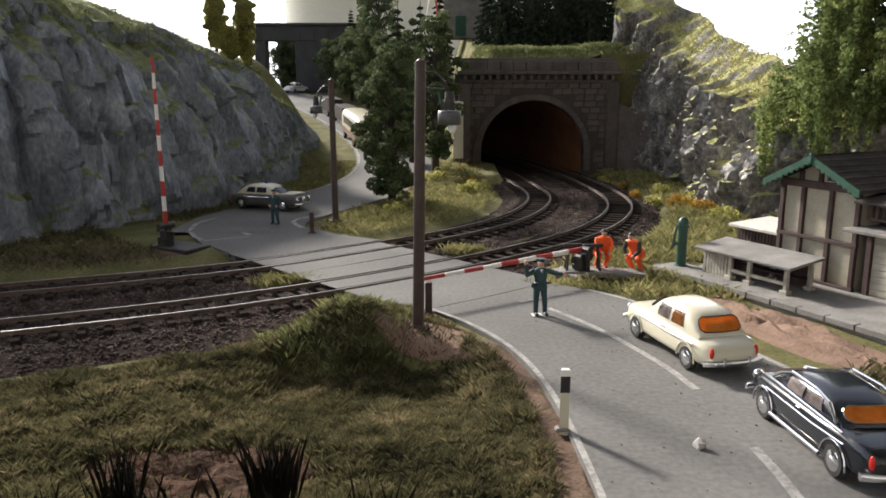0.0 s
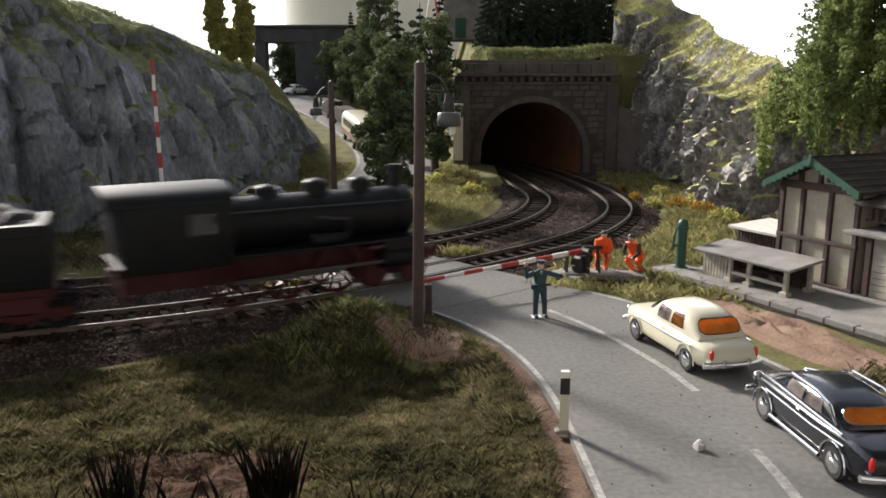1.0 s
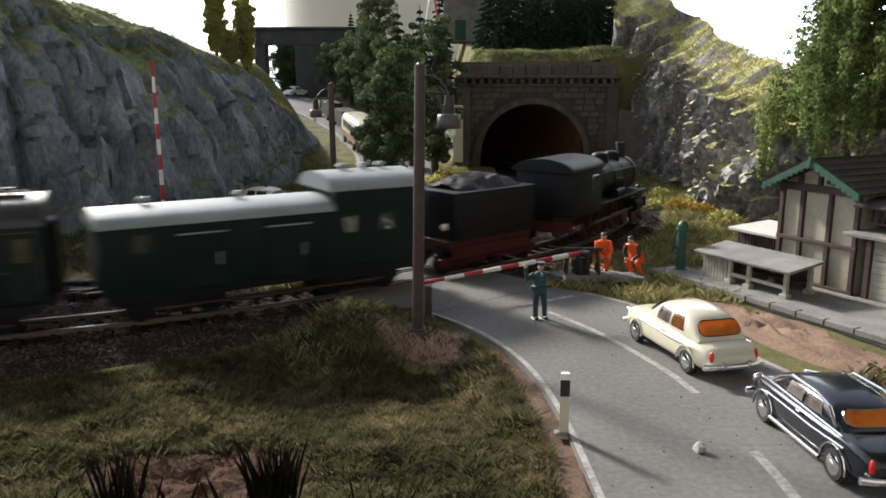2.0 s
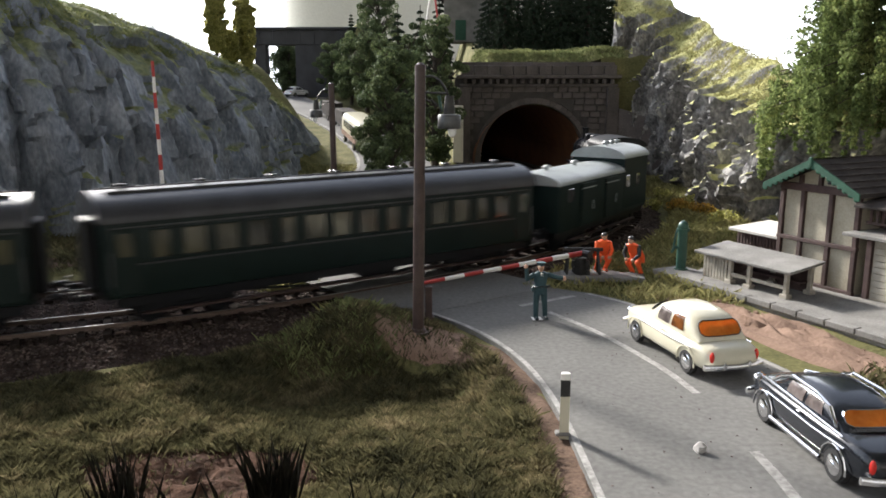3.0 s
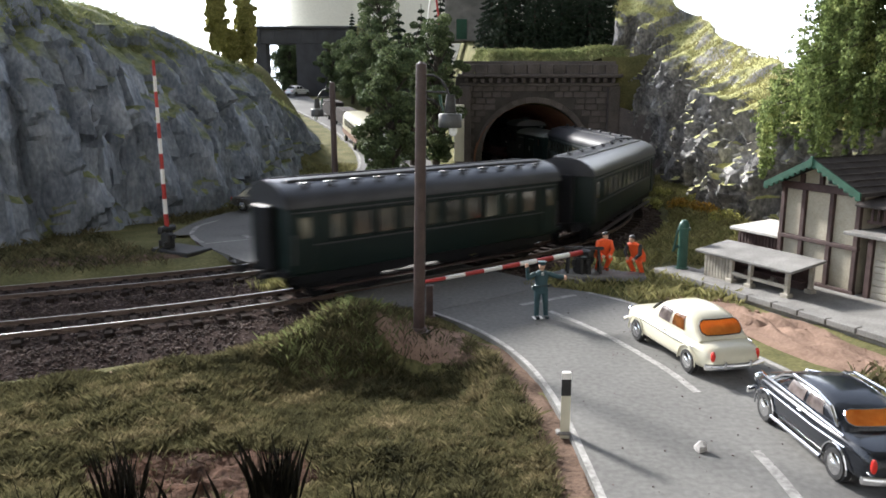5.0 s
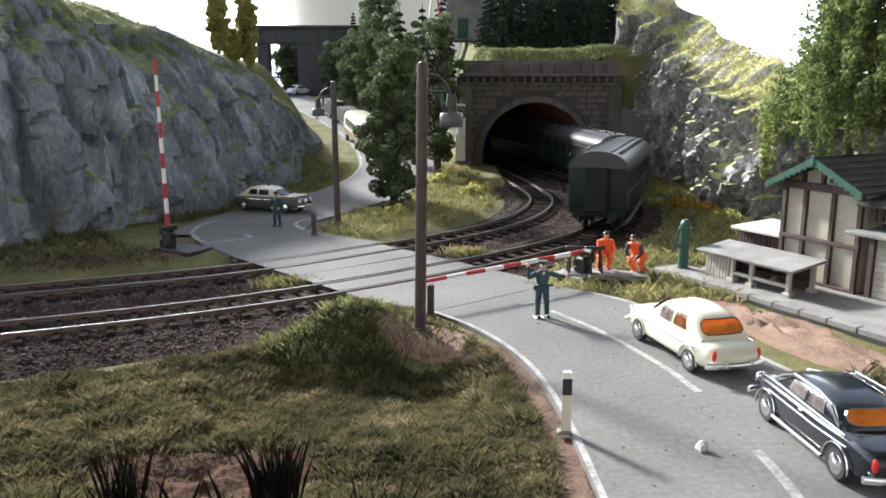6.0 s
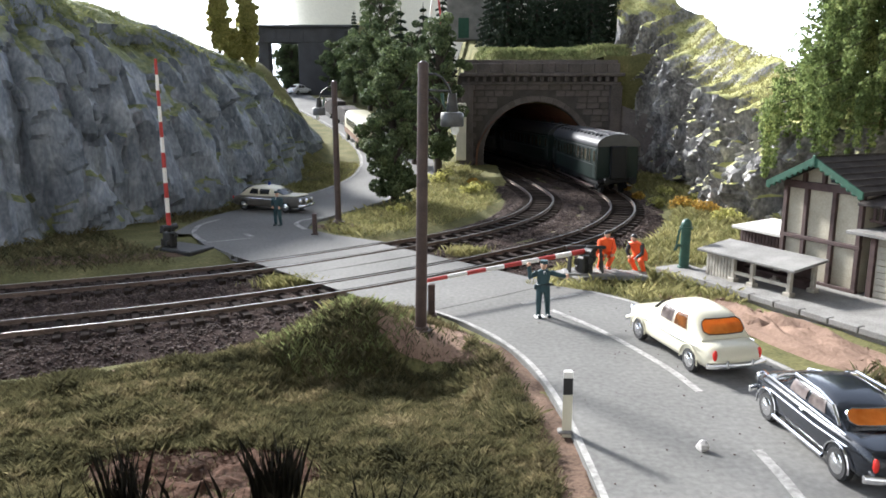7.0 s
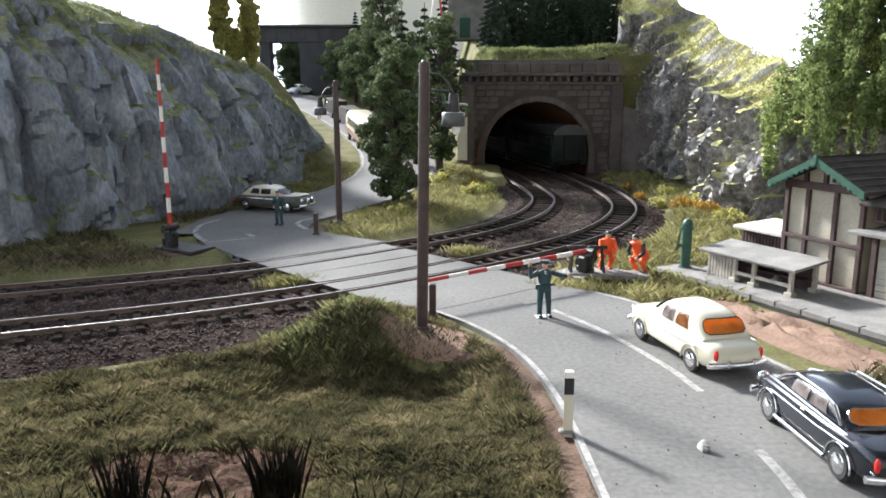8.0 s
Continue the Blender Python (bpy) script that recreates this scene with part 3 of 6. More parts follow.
    for k in range(12):
        bm = B()
        w = (x1 - x0 + 0.4) / 12
        box(bm, x0 - 0.2 + (k + 0.5) * w, PY + 0.15, 8.83, w - 0.04, 0.75, 0.8, 0.05)
        part("parapet_block", bm, M["masonry"], t)
    bm = B()
    box(bm, 1.3, PY - 0.5, 3.5, 0.85, 0.6, 4.8, 0.05)
    part("buttress", bm, M["wall"], t, "pale concrete buttress")
    # sloping wing wall beside the cut
    bm = B()
    ring1 = [(14.9, PY + 0.2, -0.5), (14.9, PY - 0.35, -0.5), (14.9, PY - 0.35, 5.7), (14.9, PY + 0.2, 5.7)]
    ring2 = [(17.0, PY - 0.9, -0.5), (17.0, PY - 1.5, -0.5), (16.9, PY - 1.5, 5.0), (16.9, PY - 0.9, 5.0)]
    ring3 = [(19.0, PY - 2.0, -0.5), (19.0, PY - 2.5, -0.5), (18.9, PY - 2.5, -0.2), (18.9, PY - 2.0, -0.2)]
    loft(bm, [ring1, ring2, ring3])
    part("wing_wall", bm, M["masonry"], t)
    # the bore
    mid = NEAR[(NEAR[:, 1] > PY + 0.5) & (NEAR[:, 1] < 200)][::8]
    nn = sides(mid)
    rings = []
    for k in range(len(mid)):
        c = mid[k] + nn[k] * 2.35
        rings.append([(c[0] + nn[k][0] * -(x - PX) * 1.12, c[1] + nn[k][1] * -(x - PX) * 1.12, z * 1.06 - 0.5) for x, z in ring])
    bm = B()
    loft(bm, rings, close=False)
    part("lining", bm, M["lining"], t)
    bm = B()
    loft(bm, [[(r[0][0], r[0][1], -0.6), (r[-1][0], r[-1][1], -0.6)] for r in rings], close=False)
    part("bore_floor", bm, M["ballast"], t)


# ---- room behind the layout ----
def build_room():
    def emission(name, c, s):
        m = bpy.data.materials.new(name)
        m.use_nodes = True
        n, l = m.node_tree.nodes, m.node_tree.links
        e = n.new("ShaderNodeEmission")
        e.inputs[0].default_value, e.inputs[1].default_value = (*c, 1), s
        l.new(e.outputs[0], n["Material Output"].inputs[0])
        return m
    glow = emission("daylight_pane", (0.95, 0.98, 1.0), 1.6)
    for k, (x0, x1, y, z0, z1) in enumerate(((-125, -30, 150, 2, 30), (24, 62, 92, 4, 48))):
        bm = B()
        box(bm, (x0 + x1) / 2, y, (z0 + z1) / 2, x1 - x0, 0.6, z1 - z0)
        solo("window_%d" % (k + 1), bm, glow, "overexposed bright window behind the layout", "window", kind="structure")
    bm = B()
    box(bm, 20, 153, 30, 100, 1.5, 70)
    solo("wall_back", bm, M["wall"], "plain cream room wall behind the layout", "wall", kind="structure")
    # unseen, added to cut front light: walls behind and beside the viewer, a ceiling
    for nm, b_ in (("wall_front", (40, -62, 55, 300, 2, 150)), ("wall_right", (151, 45, 55, 2, 216, 150))):
        bm = B()
        box(bm, *b_)
        solo(nm, bm, M["room"], "unseen dim grey wall added to cut the front light", "wall", kind="structure")
    bm = B()
    box(bm, 40, 0, 131, 300, 126, 2)
    solo("ceiling", bm, M["room"], "unseen dim grey ceiling added to cut the front light", "ceiling", kind="structure")


build_ground()
build_roads()
build_track(NEAR, 0.0)
build_track(FAR, 7.0)
build_ballast_stones()
LC, LV = build_cliff("cliff_left", [(-90, 26), (-55, 29), (-36, 31.5), (-26, 33.6), (-20.8, 35.6), (-18, 38.8), (-15.9, 42), (-14.7, 45.5), (-13.3, 49), (-12.8, 54), (-12.2, 60), (-11.8, 65), (-12.0, 69.5), (-13.2, 74)],
                     [17.0, 16.5, 16.0, 15.4, 14.8, 14.0, 13.2, 12.6, 12.0, 11.4, 10.5, 8.6, 4.6, 1.2], 0.8, 26, -0.5, M["cliff"], "grey craggy rock cutting with moss and turf on top", 3.1, 4, 1, 0.85, 0.2, (0.25, 4.0))
RC, RV = build_cliff("cliff_right", [(14.4, 68.8), (16.2, 67.8), (18.2, 64), (17.9, 54), (17.7, 45), (18.4, 41), (20, 36), (23, 31.5), (28, 27), (38, 22), (70, 12)],
                     [13.7, 13.4, 10.2, 7.6, 6.0, 5.6, 5.6, 6.2, 7.0, 8, 8], 0.2, 3.0, 2.4, M["cliff_r"], "pale grey craggy rock slope topped with yellow turf", 8.4, -28, 1, 0.5, 1.5)
build_tunnel()
build_room()


# ---- more materials ----
M.update(
    cop=mat("uniform_cloth", (0.012, 0.035, 0.04), (0.03, 0.065, 0.075), 4, 0.7, 0.1, 30),
    skin=mat("painted_face", (0.45, 0.27, 0.18), (0.55, 0.34, 0.24), 4, 0.6, 0.0, 30),
    orange=mat("safety_orange", (0.75, 0.09, 0.02), (0.9, 0.14, 0.03), 5, 0.6, 0.1, 30),
    cream=mat("cream_car_paint", (0.52, 0.49, 0.37), (0.57, 0.54, 0.42), 1.5, 0.3, 0.02, 30, coat=0.4),
    blackcar=mat("black_car_paint", (0.008, 0.010, 0.014), (0.016, 0.018, 0.022), 1.5, 0.2, 0.0, 30, coat=0.25),
    chrome=mat("chrome", (0.75, 0.76, 0.78), (0.88, 0.88, 0.9), 3, 0.12, 0.0, 30, metal=1.0),
    tyre=mat("tyre_rubber", (0.012, 0.012, 0.012), (0.03, 0.03, 0.03), 5, 0.8, 0.2, 30),
    glass=mat("car_glass", (0.02, 0.022, 0.025), (0.04, 0.043, 0.048), 3, 0.05, 0.0, 30, spec=0.8),
    amber=mat("orange_interior_pane", (0.62, 0.17, 0.02), (0.80, 0.30, 0.05), 2.5, 0.15, 0.0, 6, spec=0.6),
    interior=mat("pale_upholstery_behind_glass", (0.10, 0.08, 0.075), (0.42, 0.36, 0.34), 1.2, 0.08, 0.0, 4, spec=0.7),
    amberdim=mat("orange_seat_behind_glass", (0.05, 0.025, 0.015), (0.40, 0.15, 0.04), 1.6, 0.1, 0.0, 5, spec=0.7),
    tail=mat("red_lens", (0.45, 0.02, 0.015), (0.6, 0.03, 0.02), 3, 0.2, 0.0, 30),
    timber=mat("dark_brown_timber", (0.035, 0.02, 0.018), (0.075, 0.045, 0.04), 3, 0.7, 0.3, 25),
    plaster=mat("cream_plaster", (0.27, 0.245, 0.185), (0.42, 0.385, 0.30), 1.3, 0.85, 0.2, 20),
    greenpaint=mat("green_bargeboard_paint", (0.008, 0.045, 0.026), (0.02, 0.085, 0.05), 3, 0.6, 0.2, 25),
    darkgreen=mat("dark_green_cast_iron", (0.015, 0.055, 0.04), (0.03, 0.085, 0.06), 3, 0.45, 0.1, 25),
    slate=mat("dark_roof_felt", (0.03, 0.027, 0.026), (0.07, 0.062, 0.058), 1.5, 0.9, 0.4, 20, spec=0.08),
    plank=mat("weathered_planks", (0.24, 0.22, 0.18), (0.42, 0.39, 0.33), 2.5, 0.8, 0.3, 25),
    locoblack=mat("loco_black", (0.005, 0.0055, 0.007), (0.011, 0.012, 0.014), 1.2, 0.5, 0.1, 20, spec=0.2),
    locored=mat("loco_red", (0.035, 0.003, 0.004), (0.075, 0.007, 0.008), 1.5, 0.5, 0.1, 20),
    coal=mat("coal", (0.006, 0.006, 0.007), (0.028, 0.028, 0.031), 5, 0.7, 0.8, 14, depth=0.1, spec=0.12),
    coach=mat("dark_green_coach", (0.005, 0.011, 0.010), (0.009, 0.018, 0.016), 0.8, 0.45, 0.05, 20, spec=0.2),
    van=mat("green_van", (0.006, 0.013, 0.013), (0.010, 0.02, 0.019), 0.8, 0.5, 0.05, 20, spec=0.12),
    vanroof=mat("pale_grey_roof", (0.20, 0.22, 0.22), (0.31, 0.335, 0.335), 0.8, 0.45, 0.1, 15),
    coachroof=mat("dark_grey_coach_roof", (0.022, 0.023, 0.027), (0.05, 0.051, 0.056), 0.8, 0.35, 0.1, 15),
    lit=mat("coach_window", (0.010, 0.012, 0.012), (0.085, 0.08, 0.055), 0.35, 0.12, 0.0, 0.8, spec=0.7),
    brownpaint=mat("brown_bridge_paint", (0.03, 0.03, 0.033), (0.06, 0.06, 0.065), 0.6, 0.7, 0.2, 10),
    stonepale=mat("pale_stone", (0.4, 0.38, 0.35), (0.55, 0.53, 0.5), 3, 0.9, 0.5, 15),
    bulb=mat("lamp_glass", (0.7, 0.72, 0.72), (0.85, 0.86, 0.86), 4, 0.15, 0.0, 20),
)


# ---- street furniture ----
def lamp_post(m, h, label):
    t = thing("street_lamp", label, "street lamp", m, "street lamps")
    bm = B()
    rod(bm, (0, 0, 0.1), (0.03, 0, h), 0.17, 0.15, 12)
    rod(bm, (0.03, 0, h), (0.03, 0, h + 0.06), 0.12, 0.05, 12)
    part("pole", bm, M["postwood"], t, smooth=40)
    bm = B()
    rod(bm, (0, 0, -0.3), (0, 0, 0.13), 0.36, 0.33, 14)
    rod(bm, (0, 0, 0.13), (0, 0, 0.22), 0.24, 0.2, 14)
    part("base_plate", bm, M["postwood"], t, smooth=40)
    z = h - 0.32
    bm = B()
    tube(bm, [(0.1, 0, z), (0.35, 0, z + 0.02), (0.55, 0, z - 0.08), (0.72, 0, z - 0.3), (0.84, 0, z - 0.62)], 0.035)
    part("curved_arm", bm, M["darkmetal"], t, smooth=40)
    bm = B()
    tube(bm, [(0.1, 0, z - 0.42), (0.8, 0, z - 0.44)], 0.03)
    tube(bm, [(0.1, 0, z - 0.62), (0.35, 0, z - 0.64), (0.55, 0, z - 0.8), (0.62, 0, z - 0.95)], 0.02)
    part("stay", bm, M["darkmetal"], t)
    bm = B()
    rod(bm, (0.55, 0.05, z - 0.5), (0.62, 0.05, z - 0.95), 0.05, 0.03, 8)
    part("insulator", bm, M["darkgreen"], t, "green insulator")
    bm = B()
    rod(bm, (0.84, 0, z - 1.0), (0.84, 0, z - 0.5), 0.17, 0.12, 12)
    part("housing", bm, M["darkmetal"], t, smooth=40)
    bm = B()
    rod(bm, (0.84, 0, z - 1.4), (0.84, 0, z - 1.02), 0.33, 0.32, 16)
    bmesh.ops.bevel(bm, geom=bm.edges[:], offset=0.02, segments=1, affect="EDGES")
    part("shade", bm, M["greymetal"], t, "grey metal lamp shade", smooth=50)
    bm = B()
    ball(bm, 0.92, 0, z - 1.47, 0.13, 0.13, 0.17)
    part("bulb", bm, M["bulb"], t, smooth=180)
    return t


def barrier(m, length, angle, n, label, far=False):
    t = thing("level_crossing_barrier", label, "barrier", m, "crossing barriers")
    bm = B()
    box(bm, -0.5, -0.3, -0.05, 2.4, 1.5, 0.22, 0.04)
    part("foundation", bm, M["concrete"] if not far else M["darkmetal"], t)
    bm = B()
    box(bm, 0, 0.0, 0.4, 0.55, 0.4, 0.7, 0.06)
    for k in range(10):
        a = random.uniform(0, 6.28)
        box(bm, 0.38 * math.cos(a), 0.3 * math.sin(a), random.uniform(0.1, 0.9), 0.14, 0.14, 0.2, 0.02, rz=random.uniform(0, 90))
    rod(bm, (0, -0.4, 0.95), (0, 0.4, 0.95), 0.14, seg=10)
    part("winch", bm, M["darkmetal"], t)
    c, s = math.cos(radians(angle)), math.sin(radians(angle))
    for k in range(n):
        a, b = k * length / n, (k + 1) * length / n
        bm = B()
        r0, r1 = 0.105 - 0.04 * k / n, 0.105 - 0.04 * (k + 1) / n
        rod(bm, (a * c, 0, 0.95 + a * s), (b * c, 0, 0.95 + b * s), r0, r1, 10)
        part("arm_section", bm, M["red"] if k % 2 == 0 else M["white"], t, "red painted section" if k % 2 == 0 else "white painted section", smooth=40)
    bm = B()
    rod(bm, (0, 0, 0.95), (-0.9 * c, 0, 0.95 - 0.9 * s), 0.1, seg=8)
    box(bm, -0.9 * c, 0, 0.95 - 0.9 * s, 0.3, 0.3, 0.4, 0.04)
    part("counterweight", bm, M["darkmetal"], t)
    return t


def delineator(m):
    t = thing("delineator_post", "white roadside delineator post with a black band", "delineator post", m)
    for nm, z0, z1, mm in (("foot", -0.2, 0.86, "cream"), ("band", 0.86, 1.22, "black"), ("cap", 1.22, 1.36, "white")):
        bm = B()
        prism(bm, [(-0.1, -0.06), (0.1, -0.06), (0.07, 0.06), (-0.07, 0.06)], z0, z1)
        part(nm, bm, M[mm], t)
    bm = B()
    box(bm, -0.03, 0, 0.03, 0.3, 0.22, 0.08, 0.03)
    part("base_plate", bm, M["concrete"], t)


def stub_post(m):
    bm = B()
    prism(bm, [(-0.11, -0.11), (0.11, -0.11), (0.11, 0.11), (-0.11, 0.11)], -0.2, 1.05)
    bmesh.ops.bevel(bm, geom=bm.edges[:], offset=0.025, segments=1, affect="EDGES")
    box(bm, 0, 0, 0.02, 0.34, 0.34, 0.1, 0.02)
    solo("marker_post", bm, M["postwood"], "short dark brown wooden marker post by the road", "post", m, "marker posts")


# ---- figures: one plain mesh each ----
def limb(bm, pts, r, mi):
    for (a, b), (r0, r1) in zip(zip(pts, pts[1:]), zip(r, r[1:])):
        rod(bm, a, b, r0, r1, 10, mi)
    for p, q in zip(pts, r):
        ball(bm, *p, q * 1.02, u=8, v=6, mi=mi)


def torso(bm, secs, mi):
    rings = []
    for x, y, z, w, d in secs:
        rings.append([(x + w * math.cos(a), y + d * math.sin(a), z) for a in np.linspace(0, 2 * math.pi, 12, endpoint=False)])
    loft(bm, rings, mi=mi)


def policeman(m, arms, label, base=True):
    bm = B()
    limb(bm, [(-0.13, 0, 0.08), (-0.14, -0.02, 0.48), (-0.11, 0, 0.92)], [0.075, 0.09, 0.12], 0)
    limb(bm, [(0.17, 0.02, 0.08), (0.14, -0.02, 0.48), (0.10, 0, 0.92)], [0.075, 0.09, 0.12], 0)
    for x in (-0.13, 0.17):
        box(bm, x, -0.07, 0.05, 0.12, 0.3, 0.1, 0.03, mi=2)
    torso(bm, [(0, 0, 0.82, 0.20, 0.14), (0, 0, 0.98, 0.21, 0.145), (0, 0, 1.12, 0.185, 0.13), (0, 0, 1.35, 0.235, 0.145), (0, 0, 1.48, 0.22, 0.12), (0, 0, 1.54, 0.1, 0.08)], 0)
    box(bm, 0, -0.13, 1.46, 0.07, 0.05, 0.1, 0.015, mi=3)
    box(bm, 0.0, 0, 1.06, 0.43, 0.3, 0.05, 0.015, mi=2)
    box(bm, -0.24, 0, 0.98, 0.1, 0.12, 0.16, 0.02, mi=2)
    for pts in arms:
        limb(bm, pts, [0.085, 0.07, 0.055], 0)
        ball(bm, *pts[-1], 0.07, 0.06, 0.08, mi=1)
    rod(bm, (0, 0, 1.5), (0, 0, 1.62), 0.06, seg=8, mi=1)
    ball(bm, 0, -0.01, 1.68, 0.1, 0.115, 0.13, mi=1)
    rod(bm, (0, 0.0, 1.74), (0, 0.0, 1.83), 0.115, 0.15, 12, mi=0)
    box(bm, 0, -0.14, 1.745, 0.16, 0.1, 0.02, 0.008, mi=2)
    if base:
        box(bm, -0.1, -0.02, 0.01, 0.3, 0.3, 0.02, mi=3)
    solo("policeman_figurine", bm, [M["cop"], M["skin"], M["black"], M["white"]], label, "figurine", m, "police figurines", smooth=40)


def worker(m, vest, bend, label):
    bm = B()
    limb(bm, [(-0.17, 0.1, 0.08), (-0.2, -0.25, 0.5), (-0.13, 0.1, 0.62)], [0.08, 0.11, 0.13], 0)
    limb(bm, [(0.2, 0.1, 0.08), (0.22, -0.22, 0.52), (0.13, 0.1, 0.62)], [0.08, 0.11, 0.13], 0)
    for x in (-0.17, 0.2):
        box(bm, x, 0.02, 0.05, 0.13, 0.3, 0.1, 0.03, mi=2)
    torso(bm, [(0, 0.12, 0.5, 0.30, 0.22), (0, 0.08, 0.75, 0.31, 0.22), (0, -0.02 - bend * 0.3, 1.0, 0.30, 0.2), (0, -0.08 - bend * 0.6, 1.22, 0.28, 0.16), (0, -0.1 - bend * 0.7, 1.3, 0.1, 0.08)], 0)
    hy = -0.14 - bend * 0.8
    limb(bm, [(-0.26, -0.08 - bend * 0.5, 1.16), (-0.32, -0.2 - bend * 0.4, 0.85), (-0.16, -0.42, 0.68)], [0.085, 0.075, 0.06], 3 if vest else 0)
    limb(bm, [(0.26, -0.08 - bend * 0.5, 1.16), (0.32, -0.18 - bend * 0.4, 0.86), (0.14, -0.42, 0.66)], [0.085, 0.075, 0.06], 3 if vest else 0)
    ball(bm, -0.14, -0.46, 0.66, 0.07, mi=1)
    ball(bm, 0.13, -0.46, 0.64, 0.07, mi=1)
    if vest:
        torso(bm, [(0, 0.0, 0.9, 0.265, 0.19), (0, -0.06 - bend * 0.5, 1.18, 0.262, 0.16)], 3)
    ball(bm, 0, hy, 1.42, 0.11, 0.12, 0.14, mi=1)
    ball(bm, 0, hy + 0.015, 1.47, 0.122, 0.13, 0.11, mi=3)
    solo("worker_figurine", bm, [M["orange"], M["skin"], M["black"], M["black"]], label, "figurine", m, "worker figurines", smooth=40)


# ---- cars ----
def wheel(t, x, y, r=0.33, w=0.2):
    s = 1 if y > 0 else -1
    bm = B()
    rod(bm, (x, y - s * w / 2, r), (x, y + s * w / 2, r), r, seg=20)
    bmesh.ops.bevel(bm, geom=[e for e in bm.edges if len(e.link_faces) == 2 and any(len(f.verts) > 4 for f in e.link_faces)], offset=0.04, segments=2, affect="EDGES")
    o = part("wheel", bm, M["tyre"], t, smooth=50)
    bm = B()
    rod(bm, (x, y + s * w / 2 - 0.01, r), (x, y + s * (w / 2 + 0.025), r), r * 0.66, r * 0.5, 16)
    ball(bm, x, y + s * (w / 2 + 0.02), r, 0.09, 0.035, 0.09)
    part("hubcap", bm, M["chrome"], o, "shiny chrome hubcap", smooth=40)


def sedan(m, paint, label, L=4.4, W=1.7, Hh=1.48, rear="amber", chrome=False, fins=False, two=None, ahead=0.0):
    """A rounded sedan of the fifties, nose towards +x."""
    t = thing("car", label, "car", m)
    k = L / 4.4
    st = [(-2.2, 0.52, 0.60, 0.40), (-2.14, 0.66, 0.76, 0.32), (-1.95, 0.76, 0.87, 0.27), (-1.5, 0.82, 0.93, 0.24), (-0.8, 0.845, 0.97, 0.22), (0.2, 0.85, 0.98, 0.22), (1.0, 0.83, 0.97, 0.22),
          (1.6, 0.79, 0.94, 0.25), (1.95, 0.73, 0.88, 0.28), (2.12, 0.62, 0.78, 0.34), (2.2, 0.5, 0.62, 0.42)]
    rings = []
    for x, w, zt, zb in st:
        ring = []
        for a in np.linspace(0, 2 * math.pi, 24, endpoint=False):
            cx, cz = math.cos(a), math.sin(a)
            ex = 0.42 if cz > 0 else 0.3
            yy = math.copysign(abs(cx) ** ex, cx) * w * W / 1.7
            zz = (zt + zb) / 2 + math.copysign(abs(cz) ** 0.5, cz) * (zt - zb) / 2
            if fins and cz > 0.3 and x < -1.2:
                zz += 0.12 * abs(cx) * min(1, (-x - 1.2) * 2)
            ring.append((x * k, yy, zz))
        rings.append(ring)
    bm = B()
    loft(bm, rings)
    body = part("body", bm, paint, t, smooth=60)
    # cabin with its windows
    cs = [(-1.62, 0.56, 0.90), (-1.46, 0.58, 1.10), (-1.25, 0.60, Hh - 0.17), (-1.0, 0.61, Hh - 0.06), (-0.65, 0.62, Hh - 0.01), (-0.1, 0.62, Hh), (0.25, 0.61, Hh - 0.04), (0.45, 0.595, Hh - 0.12), (0.68, 0.575, Hh - 0.3), (0.98, 0.55, 0.93)]

    cs = [(x + ahead, w, z) for x, w, z in cs]

    def sect(x):
        xs = [c[0] for c in cs]
        return float(np.interp(x, xs, [c[1] for c in cs])) * W / 1.7, float(np.interp(x, xs, [c[2] for c in cs]))

    def side_y(x, z):
        w, zt = sect(x)
        q = min(0.995, max(0.0, (z - 0.88) / max(0.05, zt - 0.84))) ** 1.25
        return (w + 0.13) * math.cos(math.asin(q)) ** 0.5 + 0.012
    rings = []
    for x, w, zt in cs:
        w *= W / 1.7
        y0 = w + 0.13
        zt = max(zt, 0.94)
        rings.append([(x * k, -math.copysign(abs(math.cos(a)) ** 0.5, math.cos(a)) * y0, 0.88 + (zt - 0.84) * math.sin(a) ** 0.8) for a in np.linspace(0, math.pi, 19)])
    bm = B()
    loft(bm, rings)
    part("cabin", bm, two or paint, t, smooth=50)
    for s in (-1, 1):
        for x0, x1 in ((-1.02 + ahead, -0.42 + ahead), (-0.34 + ahead, 0.28 + ahead)):
            bm = B()
            q = [(x0 + 0.02, 1.02), (x1, 1.02), (x1 - 0.02, Hh - 0.13), (x0 + 0.14 if x0 - ahead < -0.5 else x0 + 0.02, Hh - 0.13)]
            n_ = 5
            rows = []
            for u in np.linspace(0, 1, n_):
                lo_ = [q[0][0] + (q[1][0] - q[0][0]) * u, q[0][1]]
                hi_ = [q[3][0] + (q[2][0] - q[3][0]) * u, q[3][1]]
                rows.append([((lo_[0] + (hi_[0] - lo_[0]) * t_) * k, s * (side_y(lo_[0] + (hi_[0] - lo_[0]) * t_, lo_[1] + (hi_[1] - lo_[1]) * t_) + 0.004), lo_[1] + (hi_[1] - lo_[1]) * t_) for t_ in np.linspace(0, 1, 6)])
            loft(bm, rows, close=False)
            bmesh.ops.solidify(bm, geom=bm.faces[:], thickness=0.02)
            part("side_window", bm, M["glass" if rear != "amber" else "amberdim" if x0 - ahead < -0.5 and not chrome else "interior"], t)
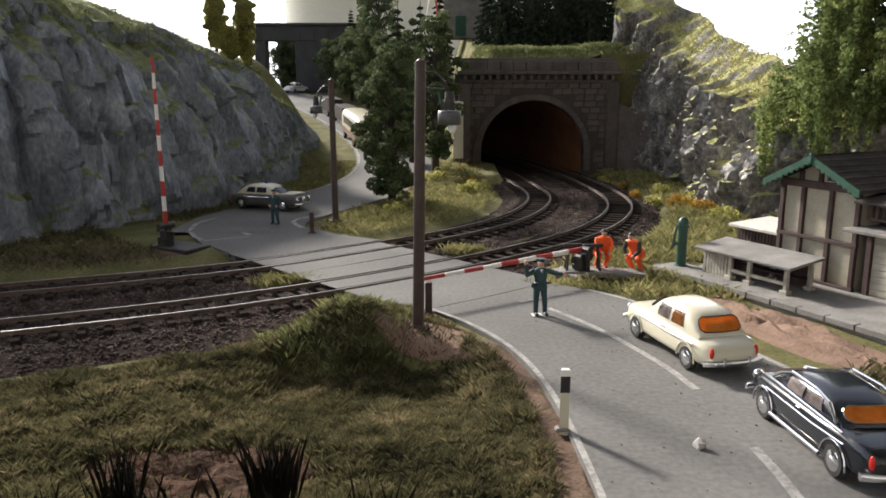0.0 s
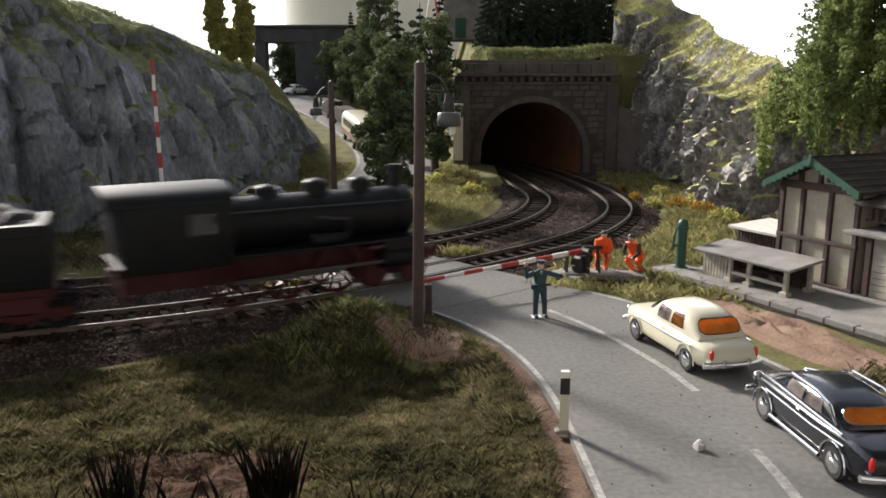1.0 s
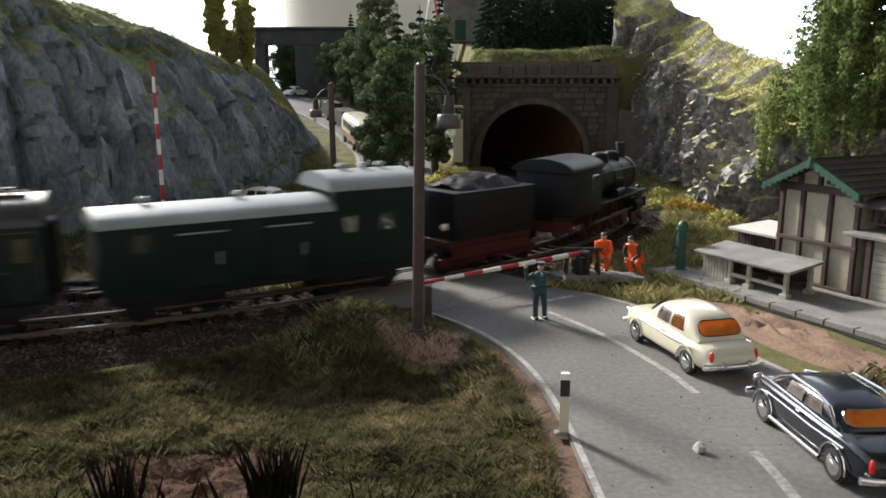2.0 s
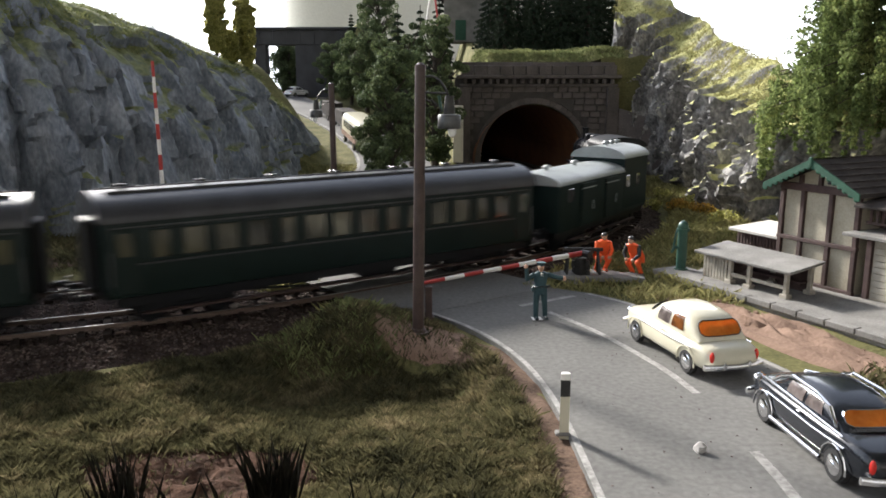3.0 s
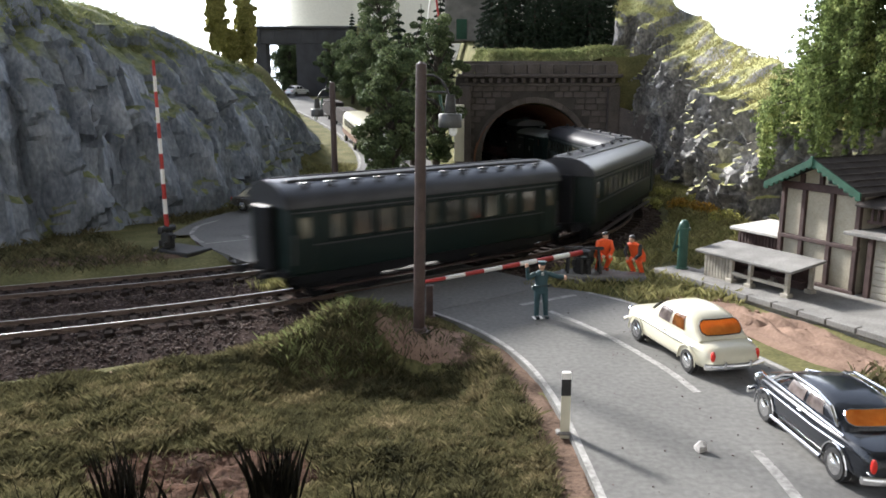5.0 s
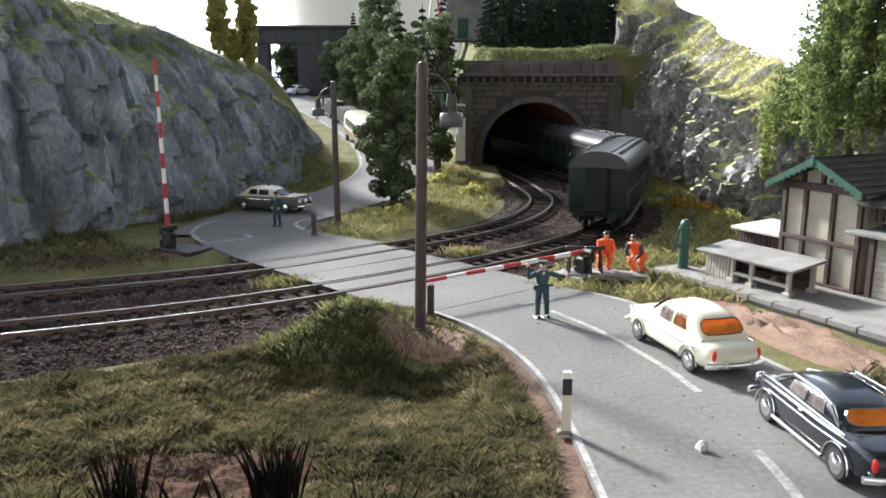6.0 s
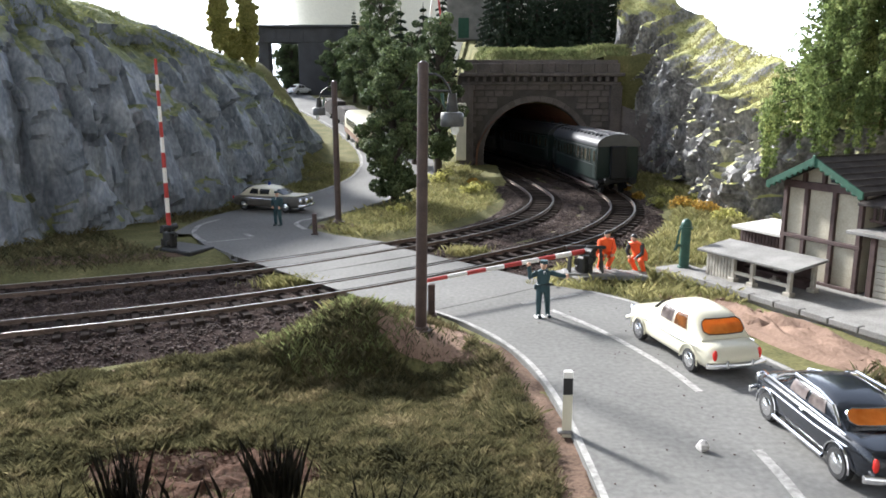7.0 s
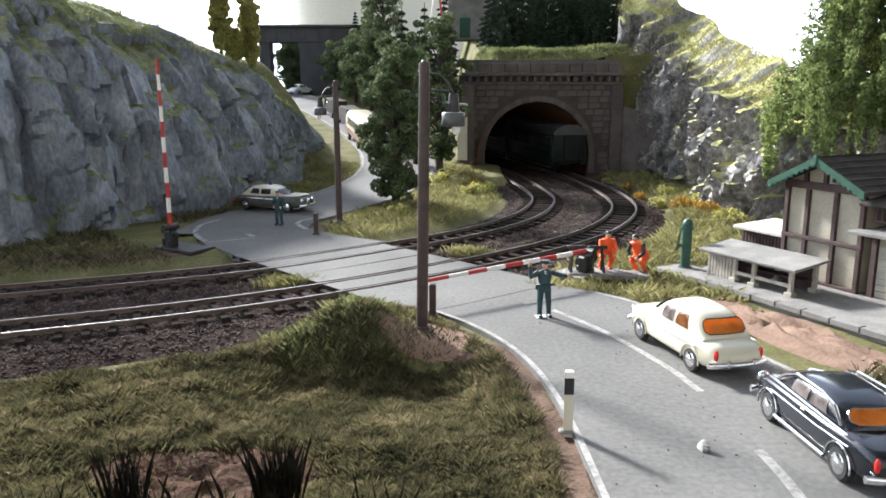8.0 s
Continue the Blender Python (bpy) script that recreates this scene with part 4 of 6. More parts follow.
    for nm, lo, hi, mm in (("rear_window", (-1.56, 0.99), (-1.27, Hh - 0.17), rear), ("windscreen", (0.96, 0.98), (0.56, Hh - 0.19), "glass")):
        bm = B()
        rows = []
        for z_t in np.linspace(0, 1, 7):
            x = ahead + lo[0] + (hi[0] - lo[0]) * z_t
            z = lo[1] + (hi[1] - lo[1]) * z_t
            sgn = -1 if nm == "rear_window" else 1
            rows.append([((x + sgn * (0.075 - 0.2 * abs(y) ** 2)) * k, y * W / 1.7, z + 0.045) for y in np.linspace(-0.6, 0.6, 11) * (1 - 0.08 * z_t) * (1 - 0.22 * abs(2 * z_t - 1) ** 4)])
        loft(bm, rows, close=False)
        g = bmesh.ops.solidify(bm, geom=bm.faces[:], thickness=0.03)
        o = part(nm, bm, M[mm], t, "orange-tinted rear window" if mm == "amber" else "", smooth=40)
        bm = B()
        edge = [rows[0][0]] + rows[0][1:] + [r[-1] for r in rows[1:]] + rows[-1][::-1][1:] + [r[0] for r in rows[::-1][1:]]
        tube(bm, edge, 0.014, 5)
        part("seal", bm, M["chrome"] if chrome else M["black"], o)
    for x in (-1.32, 1.3):
        for y in (-0.74, 0.74):
            wheel(t, x * k, y * W / 1.7)
            bm = B()
            s = 1 if y > 0 else -1
            arch = [(x * k + 0.4 * math.cos(a), s * 0.853 * W / 1.7, 0.33 + 0.4 * math.sin(a)) for a in np.linspace(-0.1, math.pi + 0.1, 12)]
            tube(bm, arch, 0.02, 5)
            part("wheel_arch", bm, M["chrome"] if chrome else paint, t)
    for x, nm in ((-2.25, "rear_bumper"), (2.26, "front_bumper")):
        bm = B()
        sg = -1 if x < 0 else 1
        pts = [((x - sg * 0.25 * abs(y) ** 3) * k, y * W / 1.7, 0.42) for y in np.linspace(-0.82, 0.82, 9)]
        rings = [[(p[0] + 0.05 * math.cos(a), p[1], p[2] + 0.08 * math.sin(a)) for a in np.linspace(0, 2 * math.pi, 8, endpoint=False)] for p in pts]
        loft(bm, rings)
        bmesh.ops.recalc_face_normals(bm, faces=bm.faces[:])
        o = part(nm, bm, M["chrome"], t, "chrome bumper", smooth=50)
        for y in (-0.35, 0.35):
            bm = B()
            box(bm, x * k, y, 0.46, 0.1, 0.07, 0.22, 0.02)
            part("overrider", bm, M["chrome"], o)
    for s in (-1, 1):
        bm = B()
        ball(bm, -2.12 * k, s * 0.62 * W / 1.7, 0.66, 0.06, 0.06, 0.15)
        part("tail_light", bm, M["tail"], t, "red tail light", smooth=180)
        bm = B()
        ball(bm, 2.1 * k, s * 0.56 * W / 1.7, 0.70, 0.09, 0.13, 0.13)
        part("headlight", bm, M["chrome"], t, "bright round headlight", smooth=180)
        bm = B()
        tube(bm, [(-1.6 * k, s * 0.85 * W / 1.7, 0.78), (-0.6 * k, s * 0.885 * W / 1.7, 0.76), (1.2 * k, s * 0.85 * W / 1.7, 0.76)], 0.018, 5)
        part("side_trim", bm, M["chrome"], t)
        bm = B()
        box(bm, -0.1 * k, s * 0.87 * W / 1.7, 0.86, 0.12, 0.04, 0.03, 0.008)
        part("door_handle", bm, M["chrome"], t)
        if chrome:
            bm = B()
            pts = [((x_ + ahead) * k, s * y_, z_) for x_, y_, z_ in ((1.0, 0.70, 0.95), (0.62, 0.655, Hh - 0.17), (0.25, 0.65, Hh - 0.03), (-0.7, 0.67, Hh - 0.03), (-1.12, 0.66, Hh - 0.13), (-1.48, 0.72, 0.98))]
            tube(bm, pts, 0.035, 6)
            part("window_frame", bm, M["chrome"], t)
            bm = B()
            tube(bm, [(2.05 * k, s * 0.52, 0.86), (1.5 * k, s * 0.7, 0.95), (0.9 * k, s * 0.76, 0.985), (-1.5 * k, s * 0.8, 0.95)], 0.03, 6)
            tube(bm, [(-0.95 * k, s * 0.87, 0.3), (0.9 * k, s * 0.87, 0.3)], 0.04, 6)
            part("chrome_strip", bm, M["chrome"], t)
    bm = B()
    rod(bm, (2.12 * k, 0, 0.56), (2.24 * k, 0, 0.56), 0.26, 0.2, 14)
    part("grille", bm, M["chrome"], t)
    return t


def bus(m):
    t = thing("bus", "cream and brown vintage coach bus on the far road", "bus", m)
    rings = []
    for x, w, z0, z1 in ((-4.2, 1.0, 0.7, 2.3), (-4.05, 1.16, 0.5, 2.75), (-3.4, 1.22, 0.42, 2.95), (3.2, 1.22, 0.42, 2.95), (3.9, 1.18, 0.45, 2.7), (4.15, 1.0, 0.6, 2.0)):
        rings.append([(x, math.copysign(abs(math.cos(a)) ** 0.4, math.cos(a)) * w, (z0 + z1) / 2 + math.copysign(abs(math.sin(a)) ** 0.4, math.sin(a)) * (z1 - z0) / 2) for a in np.linspace(0, 2 * math.pi, 20, endpoint=False)])
    bm = B()
    loft(bm, rings)
    part("body", bm, M["cream"], t, smooth=50)
    for s in (-1, 1):
        for k in range(6):
            bm = B()
            box(bm, -3.0 + k * 1.05, s * 1.2, 2.0, 0.85, 0.08, 0.7, 0.02)
            part("window", bm, M["glass"], t)
        bm = B()
        box(bm, 0, s * 1.215, 1.0, 7.4, 0.05, 0.5, 0.02)
        part("stripe", bm, M["sand"], t, "brown waist stripe")
        for x in (-2.4, 2.5):
            wheel(t, x, s * 1.1, 0.48, 0.26)
    for x in (-4.12, 4.02):
        bm = B()
        box(bm, x, 0, 1.95, 0.12, 1.7, 0.7, 0.05)
        part("end_window", bm, M["glass"], t)
    return t


def truck(m, label):
    t = thing("lorry", label, "lorry", m, "lorries")
    bm = B()
    box(bm, -1.0, 0, 1.75, 5.0, 2.3, 2.1, 0.08)
    part("tarpaulin", bm, M["slate"], t)
    bm = B()
    box(bm, 2.6, 0, 1.4, 1.7, 2.1, 1.8, 0.25, 2)
    part("cab", bm, M["brownpaint"], t, smooth=50)
    bm = B()
    box(bm, 3.3, 0, 1.75, 0.35, 1.6, 0.6, 0.05)
    part("windscreen", bm, M["glass"], t)
    bm = B()
    box(bm, 0, 0, 0.6, 6.8, 1.0, 0.25)
    part("chassis", bm, M["black"], t)
    for x in (-2.2, 2.4):
        for s in (-1, 1):
            wheel(t, x, s * 0.95, 0.48, 0.3)
    return t


# ---- station ----
HOUSE = P(12.62, 28.4, 0.12, 0, 0, -64.25)


def build_house():
    t = thing("station_house", "half-timbered cream station house with green bargeboards and a dark roof", "house", HOUSE)
    W_, D_, ZB, ZE, ZP = 3.2, 6.5, 1.65, 3.65, 4.5
    bm = B()
    prof = [(0, 0), (W_, 0), (W_, ZE), (W_ / 2, ZP - 0.12), (0, ZE)]
    loft(bm, [[(x, 0.08, z) for x, z in prof], [(x, D_, z) for x, z in prof]])
    part("wall", bm, M["plaster"], t)
    xs = [0.06, 0.95, 2.1, 3.14]
    for x in xs:
        bm = B()
        box(bm, x, 0.03, ZE / 2, 0.17, 0.16, ZE, 0.015)
        part("timber_post", bm, M["timber"], t)
    for z in (0.1, ZB, ZE - 0.1):
        bm = B()
        box(bm, W_ / 2, 0.025, z, W_ + 0.1, 0.17, 0.15 if z < 3 else 0.26, 0.015)
        part("timber_beam", bm, M["timber"], t)
    for x, z1 in ((0.8, 4.0), (1.6, 4.4), (2.4, 4.0)):
        bm = B()
        box(bm, x, 0.03, (ZE + z1) / 2, 0.15, 0.15, z1 - ZE, 0.01)
        part("gable_post", bm, M["timber"], t)
    for y in (1.2, 2.6, 4.0, 5.4):
        for sx in (-0.02, W_ + 0.02):
            bm = B()
            box(bm, sx, y, ZE / 2, 0.12, 0.16, ZE, 0.01)
            part("timber_post", bm, M["timber"], t)
    # window in the gable
    bm = B()
    box(bm, 2.0, 0.05, 3.92, 0.3, 0.1, 0.34, 0.01)
    part("gable_window", bm, M["glass"], t)
    # roof slopes with bargeboards
    o = 0.55
    for s in (-1, 1):
        bm = B()
        xe = W_ / 2 + s * (W_ / 2 + 0.36)
        ze = ZE - (ZP - ZE) * 0.3 / (W_ / 2)
        a, b = (W_ / 2, ZP), (xe, ze)
        pr = [(a[0], a[1]), (b[0], b[1]), (b[0], b[1] + 0.12), (a[0], a[1] + 0.12)]
        loft(bm, [[(x, -o, z) for x, z in pr], [(x, D_ + 0.4, z) for x, z in pr]])
        bmesh.ops.recalc_face_normals(bm, faces=bm.faces[:])
        part("roof_slope", bm, M["slate"], t)
        bm = B()
        pr = [(a[0], a[1] - 0.1), (b[0], b[1] - 0.1), (b[0], b[1] + 0.14), (a[0], a[1] + 0.14)]
        loft(bm, [[(x, -o - 0.08, z) for x, z in pr], [(x, -o - 0.005, z) for x, z in pr]])
        bmesh.ops.recalc_face_normals(bm, faces=bm.faces[:])
        for k in range(9):
            q = (k + 0.5) / 9
            ball(bm, a[0] + (b[0] - a[0]) * q, -o - 0.05, a[1] + (b[1] - a[1]) * q - 0.1, 0.11, 0.035, 0.09, 8, 5)
        part("bargeboard", bm, M["greenpaint"], t, "scalloped green bargeboard")
        for k in range(7):
            bm = B()
            q = k / 6
            box(bm, a[0] + (b[0] - a[0]) * q, D_ / 2 - 0.1, a[1] + (b[1] - a[1]) * q + 0.14, 0.06, D_ + 0.9, 0.025)
            part("roof_batten", bm, M["slate"], t)
    bm = B()
    box(bm, W_ / 2, -o - 0.06, ZP + 0.02, 0.12, 0.1, 0.36, 0.02)
    part("finial", bm, M["greenpaint"], t)
    # porch wing with a balcony
    bm = B()
    box(bm, 5.1, 1.6, 1.1, 3.1, 2.9, 2.2, 0.02)
    part("wing_wall", bm, M["plaster"], t)
    for x in (3.66, 5.1, 6.6):
        bm = B()
        box(bm, x, 0.12, 1.1, 0.2, 0.2, 2.2, 0.015)
        part("timber_post", bm, M["timber"], t)
    for k in range(9):
        bm = B()
        box(bm, 4.4, 0.14, 0.2 + k * 0.22, 1.2, 0.05, 0.19, 0.01)
        part("cladding_board", bm, M["plank"], t)
    bm = B()
    box(bm, 5.0, 1.3, 2.27, 3.8, 3.9, 0.12, 0.02)
    part("balcony_slab", bm, M["concrete"], t, "pale grey balcony slab")
    bm = B()
    box(bm, 5.1, 2.2, 3.1, 3.0, 1.6, 1.6, 0.02)
    part("upper_wall", bm, M["timber"], t)
    for z in (2.62, 3.12):
        bm = B()
        box(bm, 5.0, 0.2, z, 3.3, 0.08, 0.09, 0.01)
        part("balcony_rail", bm, M["timber"], t)
    for k in range(15):
        bm = B()
        box(bm, 3.5 + k * 0.22, 0.2, 2.86, 0.1, 0.05, 0.42, 0.01)
        part("baluster", bm, M["timber"], t)
    bm = B()
    box(bm, 5.1, 1.2, 3.45, 3.6, 3.4, 0.1, 0.02, rx=8)
    part("porch_roof", bm, M["slate"], t)
    # low lean-to against the gable
    t2 = thing("lean_to", "low brown plank lean-to with a flat pale roof", "shed", HOUSE @ P(0, 0.5, 0))
    for k in range(15):
        bm = B()
        box(bm, -2.35 + k * 0.16, 0, 0.72, 0.12, 0.06, 1.45, 0.01)
        part("plank", bm, M["timber"], t2)
    bm = B()
    box(bm, -1.2, 0.9, 0.72, 2.4, 1.7, 1.4)
    part("body", bm, M["timber"], t2)
    bm = B()
    box(bm, -1.2, 0.75, 1.55, 2.7, 2.3, 0.12, 0.02, rx=3)
    part("roof", bm, M["stonepale"], t2, "pale flat roof")


def build_shelter():
    t = thing("platform_shelter", "low open timber shelter with a grey slab roof on the platform", "shelter", P(9.85, 28.5, 0.16, 0, 0, -62.5))
    bm = B()
    box(bm, 1.95, 0.62, 1.06, 4.3, 1.75, 0.1, 0.02, rx=7)
    part("roof", bm, M["concrete"], t, "grey slab roof")
    for k in range(8):
        bm = B()
        box(bm, 0.12 + k * 0.145, 0.05, 0.46, 0.12, 0.06, 0.92, 0.01)
        part("board", bm, M["plank"], t)
    for k in range(7):
        bm = B()
        box(bm, 0.05, 0.2 + k * 0.17, 0.46, 0.06, 0.14, 0.95, 0.01)
        part("board", bm, M["plank"], t)
    for x, y in ((1.35, 0.05), (2.2, 0.05), (3.75, 0.05), (3.75, 1.25), (2.2, 1.25)):
        bm = B()
        box(bm, x, y, 0.47, 0.15, 0.15, 0.95, 0.015)
        part("post", bm, M["plank"], t)
        bm = B()
        box(bm, x, y, 0.08, 0.3, 0.3, 0.16, 0.02)
        part("footing", bm, M["plank"], t)
    for y0, x0, x1 in ((0.05, 1.35, 3.75),):
        bm = B()
        box(bm, (x0 + x1) / 2, y0, 0.36, x1 - x0, 0.09, 0.12, 0.01)
        part("rail", bm, M["plank"], t)
    bm = B()
    box(bm, 1.9, 1.35, 0.47, 3.7, 0.06, 0.95)
    part("back_wall", bm, M["timber"], t)
    bm = B()
    box(bm, 2.4, 1.0, 0.42, 2.6, 0.4, 0.07, 0.01)
    part("bench", bm, M["timber"], t)


def build_platform():
    bm = B()
    e0, e1 = (9.1, 28.1), (16.6, 12.4)
    prism(bm, [e0, e1, (24, 16), (16.5, 31.5), (10.5, 30.0)], -0.4, 0.18)
    solo("platform", bm, M["concrete"], "grey concrete station platform beside the pink soil strip", "platform", kind="structure")
    d = Vector((e1[0] - e0[0], e1[1] - e0[1], 0))
    n = 17
    for k in range(n):
        bm = B()
        q = (k + 0.5) / n
        box(bm, e0[0] + d.x * q + 0.05, e0[1] + d.y * q + 0.02, 0.13, d.length / n - 0.04, 0.34, 0.2, 0.02, rz=math.degrees(math.atan2(d.y, d.x)))
        solo("kerb_stone", bm, M["concrete"], "weathered concrete platform edge stone", "kerb", group="platform edge stones", kind="structure")


def build_pump():
    t = thing("water_pump", "dark green cast-iron water pump on a grey slab", "pump", P(9.41, 29.6, 0.1, 0, 0, 10))
    bm = B()
    rod(bm, (0, 0, 0), (0, 0, 1.6), 0.2, 0.19, 14)
    rod(bm, (0, 0, 1.6), (0, 0, 1.7), 0.25, 0.25, 14)
    ball(bm, 0, 0, 1.75, 0.21, 0.21, 0.27)
    rod(bm, (0, 0, 0.0), (0, 0, 0.12), 0.3, 0.26, 14)
    part("column", bm, M["darkgreen"], t, smooth=40)
    bm = B()
    tube(bm, [(-0.1, 0, 1.85), (-0.28, 0, 1.55), (-0.36, 0, 1.0), (-0.42, 0, 0.75)], 0.05)
    part("handle", bm, M["darkgreen"], t, smooth=40)
    bm = B()
    tube(bm, [(-0.1, 0, 0.95), (-0.34, 0, 0.95), (-0.38, 0, 0.8)], 0.06)
    part("spout", bm, M["darkgreen"], t, smooth=40)
    bm = B()
    box(bm, 0, 0, 0, 2.3, 1.5, 0.3, 0.04, rz=-64)
    solo("pump_slab", bm, M["concrete"], "weathered grey stone slab under the pump", "slab", P(9.45, 28.95, 0.02))


# ---- train ----
def rail_wheel(bm, x, y, r):
    s = 1 if y > 0 else -1
    rod(bm, (x, y - s * 0.06, r), (x, y + s * 0.06, r), r, seg=20)
    rod(bm, (x, y - s * 0.1, r), (x, y - s * 0.05, r), r + 0.05, seg=20)


def bogie(t, x, wb=2.2, mm="locoblack"):
    bm = B()
    for s in (-1, 1):
        box(bm, x, s * 0.98, 0.55, wb + 0.9, 0.1, 0.32, 0.03)
        for q in (-wb / 2, wb / 2):
            box(bm, x + q, s * 1.02, 0.5, 0.34, 0.12, 0.42, 0.03)
        box(bm, x, s * 1.03, 0.42, 0.7, 0.1, 0.3, 0.04)
    box(bm, x, 0, 0.6, 0.5, 1.9, 0.25)
    o = part("bogie", bm, M[mm], t)
    for q in (-wb / 2, wb / 2):
        for s in (-1, 1):
            bm = B()
            rail_wheel(bm, x + q, s * 0.75, 0.48)
            part("wheel", bm, M["locoblack"], o, smooth=40)


def buffers(t, L, mm="locoblack"):
    for e in (-1, 1):
        for s in (-1, 1):
            bm = B()
            rod(bm, (e * (L / 2 - 0.45), s * 0.87, 1.05), (e * (L / 2 - 0.08), s * 0.87, 1.05), 0.1, seg=10)
            rod(bm, (e * (L / 2 - 0.08), s * 0.87, 1.05), (e * L / 2, s * 0.87, 1.05), 0.24, seg=14)
            part("buffer", bm, M[mm], t)


def roof_ring(w, z0, z1, n=11):
    return [(w * math.cos(a), z0 + (z1 - z0) * math.sin(a)) for a in np.linspace(0, math.pi, n)]


def coach(L, label, vents, seed):
    """A passenger coach with a row of windows under an arched roof."""
    t = thing("passenger_coach", label, "railway coach", group="passenger coaches")
    B_ = L - 1.7
    w = 1.42
    bm = B()
    box(bm, 0, 0, 2.15, B_, 2 * w, 2.3, 0.06, 2)
    body = part("body", bm, M["coach"], t, smooth=40)
    bm = B()
    prof = [(-w - 0.06, 3.26)] + [(-x * 1.045, z) for x, z in roof_ring(w, 3.28, 4.1)[0:]] + [(w + 0.06, 3.26)]
    loft(bm, [[(-B_ / 2 - 0.12, y, z) for y, z in prof], [(B_ / 2 + 0.12, y, z) for y, z in prof]])
    part("roof", bm, M["coachroof"], t, smooth=50)
    for s in (-0.55, 0.55):
        bm = B()
        box(bm, 0, s, 4.06, B_ - 0.6, 0.09, 0.09, 0.02)
        part("roof_walkway", bm, M["coachroof"], t)
    n = int((B_ - 2.2) / 1.02)
    x0 = -(n - 1) * 1.02 / 2
    for k in range(n):
        for s in (-1, 1):
            bm = B()
            ww = 0.72 if k % 4 else 0.5
            box(bm, x0 + k * 1.02, s * (w + 0.002), 2.55, ww, 0.05, 0.85, 0.02)
            o = part("window", bm, M["lit"], t)
            bm = B()
            for dx in (-1, 1):
                box(bm, x0 + k * 1.02 + dx * (ww / 2 + 0.02), s * (w + 0.015), 2.55, 0.05, 0.06, 0.95)
            for dz in (-1, 1):
                box(bm, x0 + k * 1.02, s * (w + 0.015), 2.55 + dz * 0.45, ww + 0.09, 0.06, 0.05)
            part("window_frame", bm, M["coach"], o)
    for e in (-1, 1):
        for s in (-1, 1):
            bm = B()
            box(bm, e * (B_ / 2 - 0.55), s * (w + 0.01), 2.1, 0.75, 0.06, 2.0, 0.02)
            o = part("door", bm, M["coach"], t)
            bm = B()
            box(bm, e * (B_ / 2 - 0.55), s * (w + 0.05), 2.6, 0.42, 0.03, 0.7, 0.01)
            part("door_window", bm, M["lit"], o)
            bm = B()
            tube(bm, [(e * (B_ / 2 - 0.1), s * (w + 0.07), 1.4), (e * (B_ / 2 - 0.1), s * (w + 0.07), 2.4)], 0.03)
            part("handrail", bm, M["greymetal"], t)
        bm = B()
        box(bm, e * (B_ / 2 + 0.18), 0, 2.2, 0.36, 1.1, 2.2, 0.06)
        part("gangway", bm, M["locoblack"], t)
        for zz in (1.15,):
            bm = B()
            box(bm, e * (B_ / 2 + 0.02), 0, 1.0, 0.14, 2.5, 0.3, 0.02)
            part("end_beam", bm, M["locoblack"], t)
    for s in (-1, 1):
        bm = B()
        box(bm, 0, s * (w + 0.012), 1.98, B_ - 0.3, 0.03, 0.05)
        box(bm, 0, s * (w + 0.012), 3.1, B_ - 0.3, 0.03, 0.05)
        part("waist_line", bm, M["coachroof"], t, "thin grey lining")
        bm = B()
        box(bm, 0, s * 1.2, 0.82, B_ - 0.4, 0.12, 0.28)
        tube(bm, [(-B_ / 2 + 4, s * 1.1, 0.7), (-1.5, s * 1.1, 0.42), (1.5, s * 1.1, 0.42), (B_ / 2 - 4, s * 1.1, 0.7)], 0.05)
        part("sole_bar", bm, M["locoblack"], t)
        bm = B()
        box(bm, 0, s * 1.35, 0.45, B_ - 2, 0.22, 0.05)
        part("footboard", bm, M["postwood"], t)
    bm = B()
    box(bm, 1.2, 0, 0.65, 1.6, 1.8, 0.5, 0.05)
    box(bm, -1.5, 0.2, 0.6, 1.2, 1.2, 0.45, 0.05)
    part("battery_box", bm, M["locoblack"], t)
    for k in range(vents):
        for s in ((-0.95, 0.95) if vents > 10 else (0,)):
            bm = B()
            xx = -B_ / 2 + 0.9 + k * (B_ - 1.8) / (vents - 1)
            z = 4.07 if s == 0 else 3.86
            rod(bm, (xx, s, z), (xx, s, z + 0.12), 0.1, 0.08, 8)
            box(bm, xx, s, z + 0.15, 0.32, 0.2, 0.08, 0.02)
            part("roof_vent", bm, M["coachroof"], t)
    bogie(t, B_ / 2 - 2.4)
    bogie(t, -B_ / 2 + 2.4)
    buffers(t, L)
    return t


